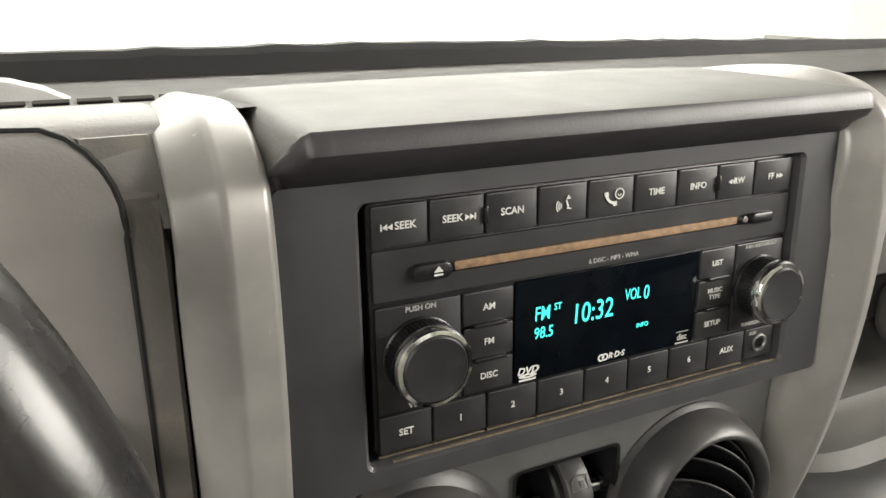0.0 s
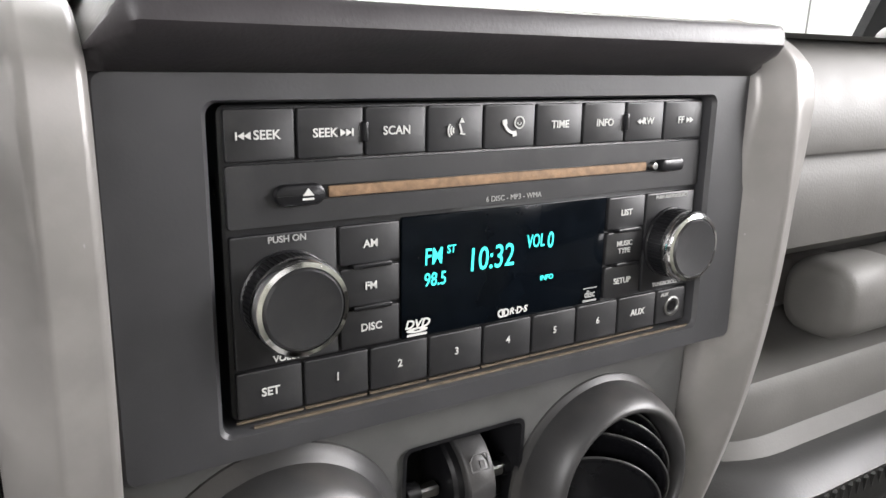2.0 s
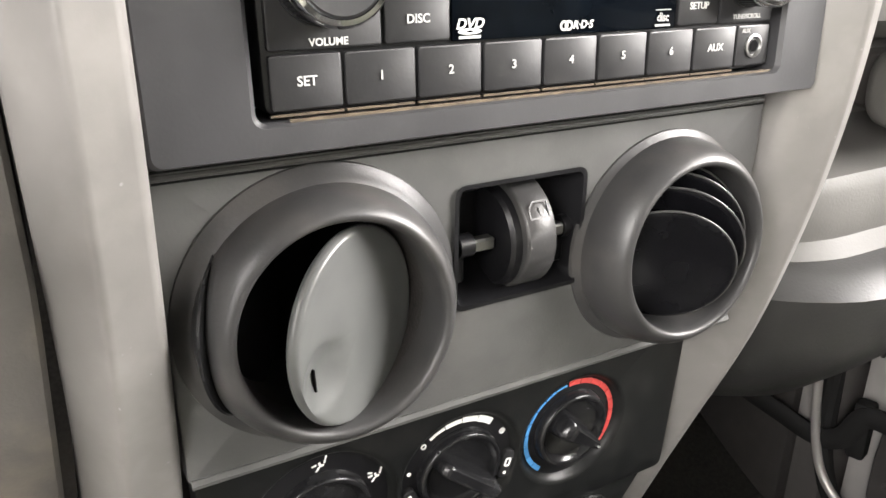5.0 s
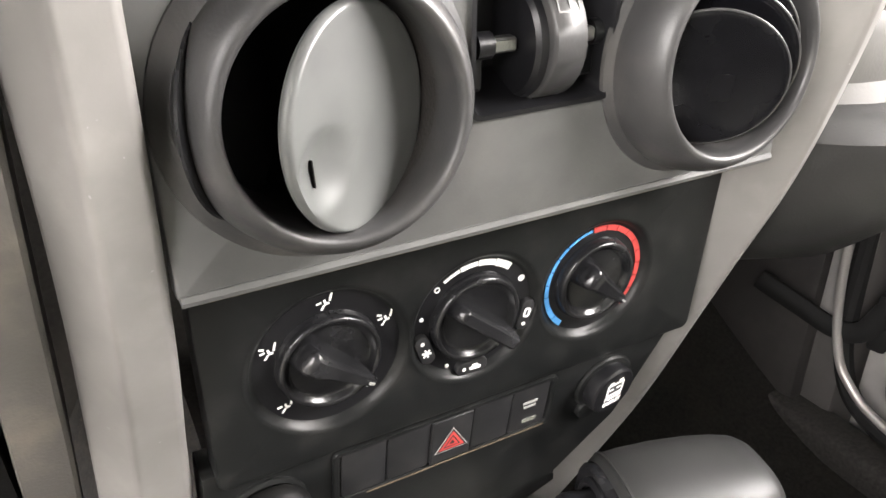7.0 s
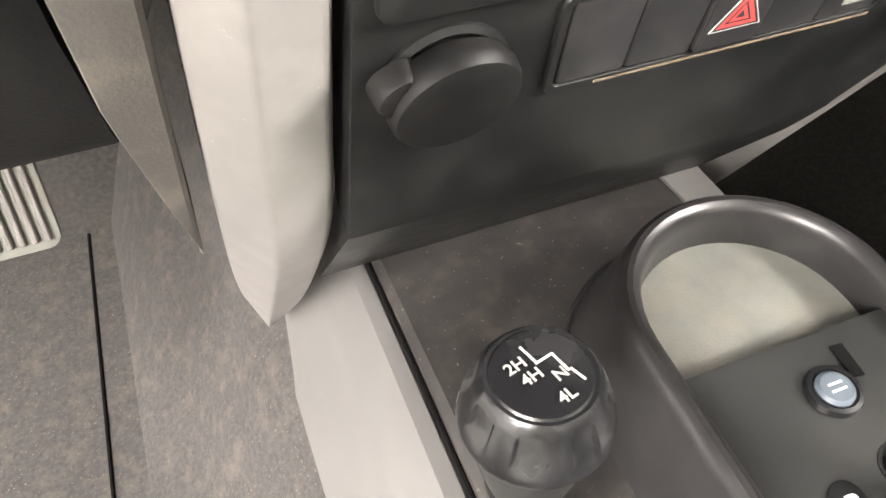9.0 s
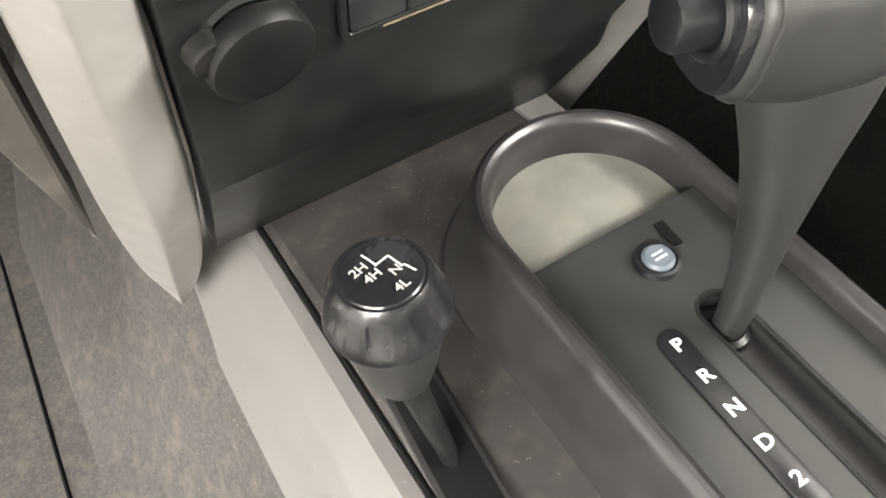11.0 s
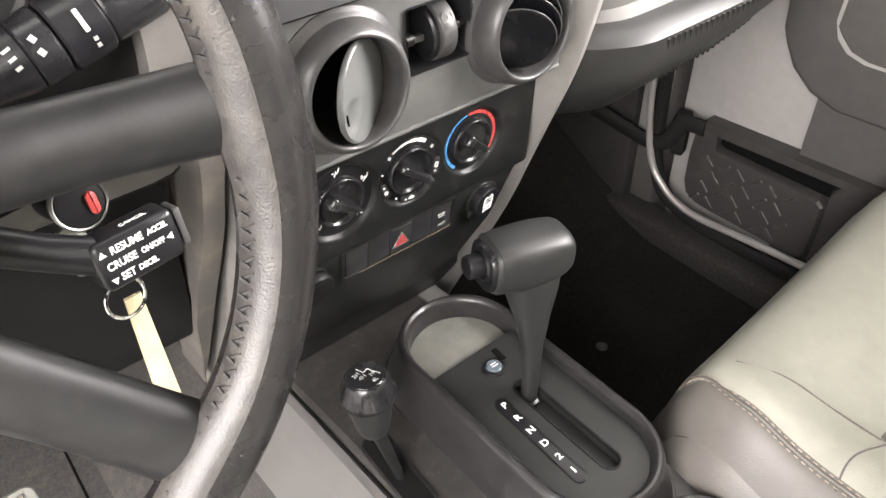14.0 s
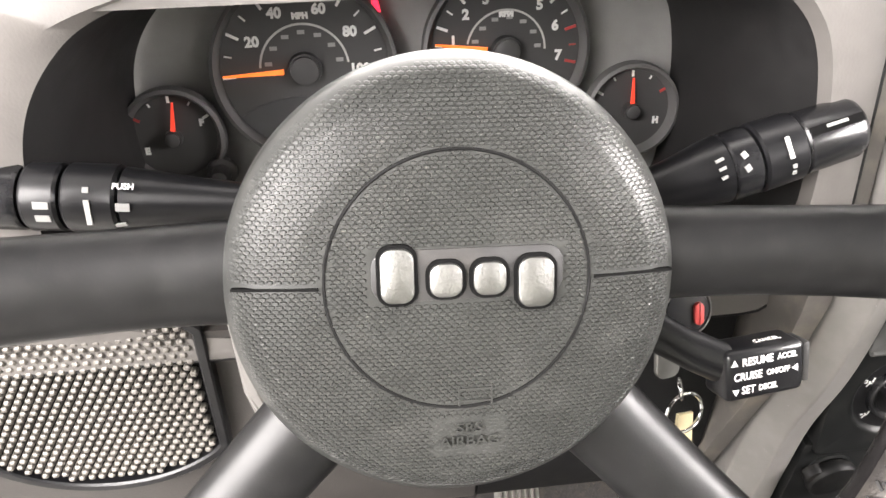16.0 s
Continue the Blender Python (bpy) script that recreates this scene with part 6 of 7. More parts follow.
seat("passenger_seat", 0.117, 0.615, -0.092, -0.62, 0.366, "cream leather passenger seat with dark grey mesh insert")
seat("driver_seat", -0.600, -0.100, -0.138, -0.66, 0.335, "cream leather driver seat with dark grey mesh insert")

# ---- passenger door ----
dr = thing("passenger_door", pose(0.68, -0.1, 0.1), "closed passenger door with grey panel and dark storage pocket", "car door")
part("panel", box(pose(0.700, -0.312, 0.50), 0.03, 1.136, 0.80, 0.012), M_DOOR, dr, "pale painted door skin")
part("upper_panel", box(pose(0.690, -0.35, 0.80), 0.05, 1.25, 0.16, 0.02, 3), M_DOORDARK, dr)
part("trim_panel", box(pose(0.679, -0.426, 0.345), 0.014, 0.95, 0.47, 0.004, 2), M_DOORDARK, dr, "dark grey lower trim panel")


def door_slab(x0, x1, pts, edge):
    """A panel on the door: outline in y and z, from x0 out to x1, with a rounded edge."""
    mid_y, mid_z = sum(p[0] for p in pts) / len(pts), sum(p[1] for p in pts) / len(pts)
    rows = [(x0, 0.0), (lerp(x1, x0, 0.35), 0.0), (lerp(x1, x0, 0.10), edge * 0.35), (x1, edge)]
    return loft(Matrix(), [[(x, y - d * (1 if y > mid_y else -1), z - d * (1 if z > mid_z else -1)) for y, z in pts] for x, d in rows])


# storage pocket: a full front part with a slot, a shallower part behind it
POCKET = [(0.170, 0.281), (0.196, 0.279), (0.205, 0.262), (0.208, 0.225), (0.207, 0.170), (0.200, 0.150), (0.180, 0.140), (0.150, 0.138), (-0.010, 0.138), (-0.016, 0.150), (-0.016, 0.240), (-0.008, 0.2475), (0.158, 0.2475), (0.166, 0.2515)]
part("pocket", door_slab(0.686, 0.652, POCKET, 0.004), M_POCKET, dr, "dark storage pocket with tread pattern", angle=30)
part("pocket_rear", door_slab(0.686, 0.660, [(-0.014, 0.262), (-0.030, 0.281), (-0.045, 0.287), (-0.070, 0.288), (-0.600, 0.288), (-0.600, 0.138), (-0.014, 0.138)], 0.004), M_POCKET, dr, angle=30)
part("pocket_rail", door_slab(0.686, 0.6535, [(0.196, 0.284), (-0.080, 0.296), (-0.600, 0.298), (-0.600, 0.287), (-0.080, 0.285), (0.150, 0.270), (0.196, 0.268)], 0.002), M_POCKET, dr, "rail above the slot", angle=30)
# Dark box behind the gap, coloured as the shade in the pocket.
part("pocket_mouth_shade", box(pose(0.676, 0.075, 0.262), 0.010, 0.200, 0.030), M_DARK, dr)
for r in range(4):
    for c in range(6):
        part("tread_bar", box(pose(0.6512, 0.180 - 0.027 * c - 0.013 * (r % 2), 0.156 + 0.024 * r, 45 if (r + c) % 2 else -45, 0, 0), 0.0035, 0.022, 0.0050, 0.0012, 1), M_POCKET, dr)
# padded armrest with its rounded front end and a pale-edged pull
ARM = [(0.085, 0.620), (0.105, 0.580), (0.114, 0.530), (0.110, 0.472), (0.101, 0.445), (0.084, 0.418), (0.053, 0.394), (0.014, 0.382), (-0.047, 0.384), (-0.104, 0.390), (-0.340, 0.402), (-0.850, 0.410), (-0.850, 0.620)]
part("armrest", door_slab(0.687, 0.640, ARM, 0.010), M_DOORDARK, dr, "dark padded armrest with a rounded front end", angle=50)
PULL = [(0.040, 0.560), (0.042, 0.500), (0.034, 0.478), (0.018, 0.464), (-0.006, 0.458), (-0.078, 0.459), (-0.420, 0.466), (-0.420, 0.560)]
part("pull_edge", door_slab(0.642, 0.636, PULL, 0.002), M_DOOR, dr, "pale edge of the door pull", angle=40)
part("pull", door_slab(0.640, 0.632, [(y - 0.006 * (1 if y > -0.2 else -1), z + 0.006 * (1 if z < 0.5 else -1)) for y, z in PULL], 0.003), M_DOORDARK, dr, angle=40)
part("check_strap", tube(spline([(0.652, 0.188, 0.276), (0.646, 0.222, 0.272), (0.640, 0.240, 0.236), (0.634, 0.270, 0.224), (0.622, 0.315, 0.236), (0.602, 0.365, 0.256)], 5), 0.0075, 10, squash=1.8), M_RUBBER, dr, "black woven check strap")
part("hinge_bracket", box(pose(0.655, 0.228, 0.250, 0, 0, 15), 0.022, 0.022, 0.075, 0.005), M_RUBBER, dr)
part("weather_strip", tube(spline([(0.632, 0.285, 0.50), (0.630, 0.277, 0.30), (0.628, 0.256, 0.200), (0.628, 0.223, 0.160), (0.628, 0.186, 0.143), (0.628, 0.150, 0.139), (0.628, 0.090, 0.144), (0.628, -0.015, 0.153), (0.628, -0.15, 0.160), (0.628, -0.6, 0.165)], 8), 0.0055, 24), M_STRIP, dr, "bright satin strip along the door opening")
part("seal", tube(spline([(0.650, 0.274, 0.62), (0.650, 0.270, 0.30), (0.648, 0.258, 0.180), (0.645, 0.210, 0.125), (0.645, 0.10, 0.112), (0.645, -0.10, 0.122), (0.645, -0.6, 0.135)], 8), 0.0115, 10), M_RUBBER, dr, "black rubber door seal")
part("hinge_post", box(pose(0.705, 0.34, 0.42), 0.07, 0.14, 0.80, 0.01), M_DOORDARK, shell)
part("post_face", box(pose(0.664, 0.290, 0.50), 0.022, 0.042, 0.56, 0.006, 2), M_DOOR, shell, "pale painted hinge post")
part("post_bolt", lathe(pose(0.654, 0.288, 0.300, 0, -90, 0), [(0.007, -0.002), (0.007, 0.003), (0.004, 0.005), (0.0, 0.005)], 16), M_RUBBER, shell)
kick = solid("kick_panel", box(pose(0.665, 0.432, 0.32, 0, 0, 0), 0.03, 0.235, 0.60, 0.01), M_POCKET, "dark kick panel beside the passenger footwell", "panel", "structure")
solid("door_sill", box(pose(0.655, -0.2, 0.055), 0.06, 1.3, 0.05, 0.012, 3), M_CARPET, "dark scuffed door sill edge", "sill", "structure")
part("body_side", box(pose(-0.735, 0.42, 0.40), 0.03, 0.24, 0.84), M_BODY, shell)

# ---- steering wheel ----
WC = Vector((-0.3715, -0.0790, 0.7448))
WF = Matrix.Translation(WC) @ pose(0, 0, 0, 90 - 13, 0, 0) @ pose(0, 0, 0, 0, 0, -1.8)
wh = thing("steering_wheel", WF, "dark leather steering wheel with round airbag pad and four spokes", "steering wheel")
RR, RT = 0.1930, 0.0166
ring = []
for i in range(120):
    a = TAU * i / 120
    d = abs((math.degrees(a) + 180) % 360 - 180)
    sw_ = 1.0
    for s in (0, 180, -47, 227):
        q = abs((math.degrees(a) - s + 180) % 360 - 180)
        sw_ += 0.22 * math.exp(-(q / 9) ** 2)
    ring.append([((RR + RT * math.cos(b) * (sw_ if math.cos(b) < 0 else 1.0)) * math.cos(a), (RR + RT * math.cos(b) * (sw_ if math.cos(b) < 0 else 1.0)) * math.sin(a), RT * 1.05 * math.sin(b) + 0.014) for b in [TAU * k / 20 for k in range(20)]])
rim = part("rim", loft(WF, ring + [ring[0]], (False, False)), M_LEATHER, wh, "worn black leather rim", angle=80)
band = []
for i in range(121):
    a = TAU * i / 120
    sw_ = 1.0 + sum(0.22 * math.exp(-(((math.degrees(a) - q + 180) % 360 - 180) / 9) ** 2) for q in (0, 180, -47, 227))
    band.append([((RR + RT * 1.02 * math.cos(b) * sw_) * math.cos(a), (RR + RT * 1.02 * math.cos(b) * sw_) * math.sin(a), RT * 1.07 * math.sin(b) + 0.014) for b in [radians(112 + 6 * k) for k in range(12)]])
part("worn_band", loft(WF, band, (False, False), closed=False), M_WORN, rim, "rubbed tan leather inside the rim", angle=80)
st = []
for i in range(160):
    a = TAU * i / 160
    c = WF @ pose(0, 0, 0.0215, 0, 0, math.degrees(a)) @ pose(RR - RT * 1.00, 0, 0, 0, -38, 0)
    for sg in (-1, 1):
        st.append(box(on(c, 0.0010 * sg, 0.0012 * sg, 0.0002, 34 * sg), 0.0040, 0.0010, 0.0010))
tagged(part("stitching", join(*st), M_HOOD, rim, "dark cross-stitched seam", smooth=False), kind="stuff")


def spoke(ang, w, r0, r1, sag, up=0.0):
    m = WF @ pose(0, up, 0) @ pose(0, 0, 0, 0, 0, ang)
    rr = []
    for k in range(13):
        t = k / 12
        x = lerp(r0, r1, t)
        z = lerp(-0.012, 0.012, t ** 1.5) - sag * math.sin(math.pi * t) * 0.5
        ww = w * (1 + 0.10 * (2 * t - 1) ** 2)
        rr.append([(x, ww / 2 * math.cos(b), z + 0.0125 * math.sin(b) * (1.0 if math.sin(b) > 0 else 0.7)) for b in [TAU * q / 24 for q in range(24)]])
    return loft(m, rr)


part("spoke", spoke(0, 0.0345, 0.060, 0.186, 0.006, 0.0045), M_SPOKE, wh, "satin dark grey spoke", angle=60)
part("spoke", spoke(180, 0.0365, 0.060, 0.186, 0.006, 0.0045), M_SPOKE, wh, "satin dark grey spoke", angle=60)
part("spoke", spoke(-46, 0.036, 0.060, 0.186, 0.004), M_SPOKE, wh, "satin dark grey spoke", angle=60)
part("spoke", spoke(226, 0.036, 0.060, 0.186, 0.004), M_SPOKE, wh, "satin dark grey spoke", angle=60)
PR = 0.0803
pad = part("airbag_pad", lathe(WF, [(PR - 0.004, -0.030), (PR, -0.016), (PR, -0.004), (PR - 0.0016, 0.0035), (PR - 0.006, 0.0085), (0.0675, 0.0128), (0.055, 0.0150), (0.0446, 0.0157), (0.030, 0.0166), (0.0, 0.0172)], 120), M_PAD, wh, "round grained airbag pad", angle=60)


def pad_h(r):
    return interp(r, [(0, 0.0172), (0.030, 0.0166), (0.0446, 0.0157), (0.055, 0.0150), (0.0675, 0.0128), (0.0743, 0.0085), (0.0787, 0.0035)])


# rows of small raised six-sided scales on the pad
gv, gf = [], []
rowh, colw = 0.00140, 0.00275
for j in range(-54, 55):
    y = j * rowh
    for i in range(-30, 31):
        x = i * colw + (colw / 2 if j % 2 else 0)
        r = math.hypot(x, y)
        rc = math.hypot(x, y - 0.0045)
        if r > 0.0768 or abs(rc - 0.0445) < 0.0012 or (abs(y - 0.0045) < 0.0013 and rc > 0.0445) or (abs(x - 0.003) < 0.0335 and abs(y - 0.008) < 0.0095):
            continue
        n = len(gv)
        w, h = colw * 0.49, rowh * 0.66
        flat = abs(x - 0.003) < 0.0130 and abs(y + 0.0520) < 0.0080
        up = 0.0001 if flat else 0.00058 * min(1.0, 0.15 + (0.0772 - r) / 0.006)
        hexa = ((w, h / 2), (0.0, h), (-w, h / 2), (-w, -h / 2), (0.0, -h), (w, -h / 2))
        for k, dz in ((1.0, -0.0002), (0.58, up)):
            for dx, dy in hexa:
                gv.append((x + dx * k, y + dy * k, pad_h(math.hypot(x + dx * k, y + dy * k)) + dz))
        gf += [(n + q, n + (q + 1) % 6, n + 6 + (q + 1) % 6, n + 6 + q) for q in range(6)] + [tuple(n + 6 + q for q in range(6))]
gm = bpy.data.meshes.new("pad_grain")
gm.from_pydata(gv, [], gf)
gm.materials.append(M_PAD)
gm.transform(WF)
go = new("pad_grain", gm)
go.parent = pad
tagged(go, "raised woven grain", kind="stuff")
for sgn in (-1, 1):
    part("pad_seam", box(on(WF, sgn * 0.0605, 0.0045, 0.0132) @ pose(0, 0, 0, 0, sgn * 9, 0), 0.029, 0.0010, 0.0022), M_DARK, pad)
# emblem: plain bright blocks
groove = [(0.0445 * math.cos(TAU * k / 90), 0.0045 + 0.0445 * math.sin(TAU * k / 90)) for k in range(91)]
part("pad_groove", tube([WF @ Vector((x, y, pad_h(math.hypot(x, y)) + 0.0001)) for x, y in groove], 0.0006, 6, caps=False), M_LOWER, pad)
EM = on(WF, 0.0030, 0.0080, 0.0168)
part("emblem_base", prism(EM, rrect(0.064, 0.0175, 0.006, 6), -0.001, 0.0008, 0.0004), M_RING, pad)
for x, y, w, h in ((-0.0235, 0.0005, 0.0112, 0.0185), (-0.0075, -0.0015, 0.0110, 0.0115), (0.0070, -0.0015, 0.0110, 0.0115), (0.0225, -0.0035, 0.0122, 0.0172)):
    part("emblem_edge", prism(on(EM, x, y), rrect(w + 0.0024, h + 0.0024, min(w, h) * 0.36 + 0.001, 6), 0.0002, 0.0020, 0.0005), M_DARK, pad)
    part("emblem_block", prism(on(EM, x, y), rrect(w, h, min(w, h) * 0.36, 6), 0.0004, 0.0032, 0.0009), M_STEEL, pad, "worn chrome emblem block")
part("embossing", words("SRS\nAIRBAG", 0.0053, on(WF, 0.003, -0.0505, 0.0163) @ pose(0, 0, 0, 6, 0, 0), 0.0004, 1.15), M_PAD, pad, smooth=False)
hn = on(WF, 0.003, -0.0355, 0.0166)
part("horn_sign", join(box(on(hn, 0.002, 0.0022), 0.011, 0.0006, 0.001), box(on(hn, 0.002, -0.0022), 0.011, 0.0006, 0.001), box(on(hn, -0.0035, 0.0), 0.0006, 0.0075, 0.001), box(on(hn, 0.0078, 0.0), 0.0006, 0.0075, 0.001)), M_PAD, pad, smooth=False)

# steering column
colm = thing("steering_column", pose(-0.371, 0.05, 0.66), "dark grey steering column shroud behind the wheel", "steering column")
ax = (WF.to_3x3() @ Vector((0, 0, -1))).normalized()
c0 = WC + ax * 0.03
part("shroud", loft(Matrix(), [[tuple(c0 + ax * d + Vector((0.066 * k * math.cos(b), 0, 0)) + (WF.to_3x3() @ Vector((0, 1, 0))) * (0.058 * k * math.sin(b) - 0.012)) for b in [TAU * q / 32 for q in range(32)]] for d, k in ((0.0, 0.85), (0.012, 1.0), (0.06, 1.02), (0.16, 0.98), (0.22, 0.9))]), M_DASH, colm, "moulded shroud")
part("silver_edge", tube([(-0.468, 0.02, 0.70), (-0.462, 0.015, 0.64), (-0.455, 0.02, 0.60)], 0.008, 10), M_SILVER, colm)


def stalk(name, label, p0, p1):
    return thing(name, Matrix.Translation(p0), label, "stalk"), Vector(p0), Vector(p1)


# wiper stalk
S0, S1 = (-0.285, -0.004, 0.738), (-0.174, 0.002, 0.765)
ws_, a, b = stalk("wiper_stalk", "black wiper stalk with white printed signs", S0, S1)
part("arm", tube([a.lerp(b, t) for t in (0, 0.2, 0.36, 0.42)], [0.0090, 0.0115, 0.0150, 0.0157], 28), M_BLACK, ws_)
part("collar", tube([a.lerp(b, t) for t in (0.425, 0.435, 0.53, 0.54)], [0.0150, 0.0160, 0.0160, 0.0150], 32), M_KNOB, ws_)
part("twist_ring", tube([a.lerp(b, t) for t in (0.55, 0.56, 0.72, 0.73)], [0.0150, 0.0163, 0.0158, 0.0146], 32), M_BLACK, ws_)
part("end_cap", tube([a.lerp(b, t) for t in (0.735, 0.745, 0.96, 0.985, 1.0)], [0.0140, 0.0148, 0.0142, 0.0128, 0.0105], 32), M_KNOB, ws_)


def stalk_print(ob, a, b, t, off, w, h, turn=0, rad=0.0172, mt=M_PRINT):
    """A small printed mark on the side of a stalk that faces the driver."""
    dv = (b - a).normalized()
    n = Vector((0, -1, 0.28))
    n = (n - dv * n.dot(dv)).normalized()
    up = n.cross(dv)
    n2 = (n * math.cos(off / rad) + up * math.sin(off / rad)).normalized()
    up2 = n2.cross(dv).normalized()
    m = Matrix((dv, up2, n2)).transposed().to_4x4()
    m.translation = a.lerp(b, t) + n2 * rad
    return part("mark", box(m @ pose(0, 0, 0, 0, 0, turn), w, h, 0.0007), mt, ob, smooth=False)


def stalk_words(ob, txt, size, a, b, t, off, rad):
    """Small print on the side of a stalk that faces the driver."""
    dv = (b - a).normalized()
    if dv.x < 0:
        dv = -dv
    n = Vector((0, -1, 0.28))
    n = (n - dv * n.dot(dv)).normalized()
    up = n.cross(dv)
    n2 = (n * math.cos(off / rad) + up * math.sin(off / rad)).normalized()
    m = Matrix((dv, n2.cross(dv).normalized(), n2)).transposed().to_4x4()
    m.translation = a.lerp(b, t) + n2 * (rad + 0.0003)
    return part("print", words(txt, size, m, 0.0002, 1.05, 0, 0.00008), M_WHITE, ob, smooth=False)


stalk_print(ws_, a, b, 0.645, 0.003, 0.0020, 0.0100, rad=0.0162)
for k in range(2):
    stalk_print(ws_, a, b, 0.655, -0.0060 - 0.0036 * k, 0.0018, 0.0018, rad=0.0162, mt=M_GREYPRINT)
for k in range(3):
    stalk_print(ws_, a, b, 0.375, 0.007 - 0.0040 * k, 0.0040 - 0.0006 * k, 0.0014, 8, rad=0.0156, mt=M_GREYPRINT)
for k in range(2):
    stalk_print(ws_, a, b, 0.47, 0.006 - 0.0060 * k, 0.0026, 0.0030, 20, rad=0.0162, mt=M_GREYPRINT)
stalk_print(ws_, a, b, 0.86, 0.006, 0.025, 0.0040, rad=0.0146, mt=M_DARK)
stalk_print(ws_, a, b, 0.86, 0.0068, 0.010, 0.0014, rad=0.0150, mt=M_GREYPRINT)
# light stalk
S0, S1 = (-0.440, 0.000, 0.7475), (-0.580, 0.012, 0.7570)
ls_, a, b = stalk("light_stalk", "black light stalk with white printed signs", S0, S1)
part("arm", tube([a.lerp(b, t) for t in (0, 0.25, 0.44)], [0.0070, 0.0105, 0.0138], 24), M_BLACK, ls_)
part("twist_ring", tube([a.lerp(b, t) for t in (0.45, 0.46, 0.60, 0.61)], [0.0134, 0.0148, 0.0150, 0.0138], 28), M_BLACK, ls_)
part("collar", tube([a.lerp(b, t) for t in (0.62, 0.63, 0.72, 0.73)], [0.0138, 0.0148, 0.0148, 0.0138], 28), M_BLACK, ls_)
part("end_cap", tube([a.lerp(b, t) for t in (0.74, 0.75, 0.97, 1.0)], [0.0138, 0.0147, 0.0147, 0.0120], 28), M_KNOB, ls_)
stalk_words(ls_, "PUSH", 0.0036, a, b, 0.425, 0.0066, 0.0140)
stalk_print(ls_, a, b, 0.525, 0.0045, 0.0022, 0.0112, rad=0.0150)
stalk_print(ls_, a, b, 0.53, -0.0050, 0.0026, 0.0024, rad=0.0150, mt=M_GREYPRINT)
stalk_print(ls_, a, b, 0.425, 0.0020, 0.0058, 0.0034, rad=0.0143, mt=M_GREYPRINT)
stalk_print(ls_, a, b, 0.44, 0.0108, 0.0050, 0.0018, 12, rad=0.0143, mt=M_GREYPRINT)
for k in range(2):
    stalk_print(ls_, a, b, 0.66, 0.002 + 0.006 * k, 0.0062, 0.0030, rad=0.0149, mt=M_GREYPRINT)
# cruise stalk
cr = thing("cruise_stalk", pose(-0.27, -0.03, 0.69), "black cruise control stalk with white lettering", "stalk")
part("arm", loft(Matrix(), [[(q.x, q.y + 0.008 * math.cos(b_), q.z + hh * math.sin(b_)) for b_ in [TAU * k / 20 for k in range(20)]] for q, hh in ((Vector((-0.315, -0.022, 0.700)), 0.0120), (Vector((-0.285, -0.034, 0.693)), 0.0115), (Vector((-0.262, -0.041, 0.680)), 0.0105), (Vector((-0.246, -0.048, 0.674)), 0.0108))]), M_BLACK, cr)
CF = pose(-0.2305, -0.0545, 0.6730, 78, 0, 8) @ Matrix.Diagonal((0.92, 0.92, 0.92, 1))
head = part("head", box(CF @ pose(0, 0, -0.0095), 0.043, 0.026, 0.020, 0.0035, 3), M_BLACK, cr, "square black switch head")
part("end_button", box(CF @ pose(0.0245, 0, -0.0095), 0.004, 0.021, 0.014, 0.0012, 2), M_RING, cr)
for txt, x, y, s in (("RESUME", -0.0050, 0.0072, 0.0056), ("ACCEL", 0.0112, 0.0072, 0.0041), ("CRUISE", -0.0100, 0.0, 0.0056), ("ON/OFF", 0.0064, 0.0, 0.0041), ("SET", -0.0096, -0.0072, 0.0056), ("DECEL", 0.0011, -0.0072, 0.0041)):
    part("print", words(txt, s, on(CF, x, y, 0.0006), 0.0001, 0.85, 0, 0.0001), M_WHITE, head, smooth=False)
for x, y, t in ((-0.0175, 0.0072, 90), (0.0160, 0.0, 180), (-0.0165, -0.0072, 270)):
    part("arrow", poly(on(CF, x, y, 0.0005), tri_pts(0.0021, t)), M_WHITE, head, smooth=False)
part("print", words("CANCEL", 0.0042, CF @ pose(0.004, 0.0141, -0.006, -90, 0, 0), 0.0001, 0.9), M_WHITE, head, smooth=False)
# ignition lock, keys
ig = thing("ignition_lock", pose(-0.258, 0.0, 0.705), "black ignition lock with bright rim beside the column", "ignition lock")
IGM = pose(-0.2370, 0.0165, 0.6630, 74, 0, 8) @ Matrix.Diagonal((0.66, 0.66, 1, 1))
part("barrel", lathe(IGM, [(0.021, -0.06), (0.021, 0.0), (0.0185, 0.003), (0.012, 0.0035), (0.0, 0.0036)], 36), M_BLACK, ig)
part("rim", lathe(IGM, [(0.0216, -0.002), (0.0222, 0.002), (0.0208, 0.0036), (0.0196, 0.0032)], 36), M_STEEL, ig)
part("red_lamp", prism(pose(-0.2310, 0.0125, 0.6625, 77, 0, 8), rrect(0.0055, 0.0125, 0.003, 4), -0.004, 0.001, 0.0006), M_RED, ig, "red lock mark")
ky = thing("key_ring", pose(-0.235, 0.005, 0.60), "steel key ring with a pale leather tag and keys", "keys")
part("ring", lathe(pose(-0.2335, 0.008, 0.6010, 80, 0, 15), [(0.0118 + 0.0011 * math.cos(TAU * k / 8), 0.0011 * math.sin(TAU * k / 8)) for k in range(8)], 40, closed=True), M_CHROME, ky)
part("shackle", lathe(pose(-0.238, 0.008, 0.6185, 80, 0, 75), [(0.0060 + 0.0010 * math.cos(TAU * k / 8), 0.0010 * math.sin(TAU * k / 8)) for k in range(8)], 28, closed=True), M_CHROME, ky)
part("key_head", prism(pose(-0.246, 0.012, 0.640, 82, 0, 12), rrect(0.014, 0.030, 0.005, 5), -0.002, 0.002, 0.001), M_STEEL, ky)
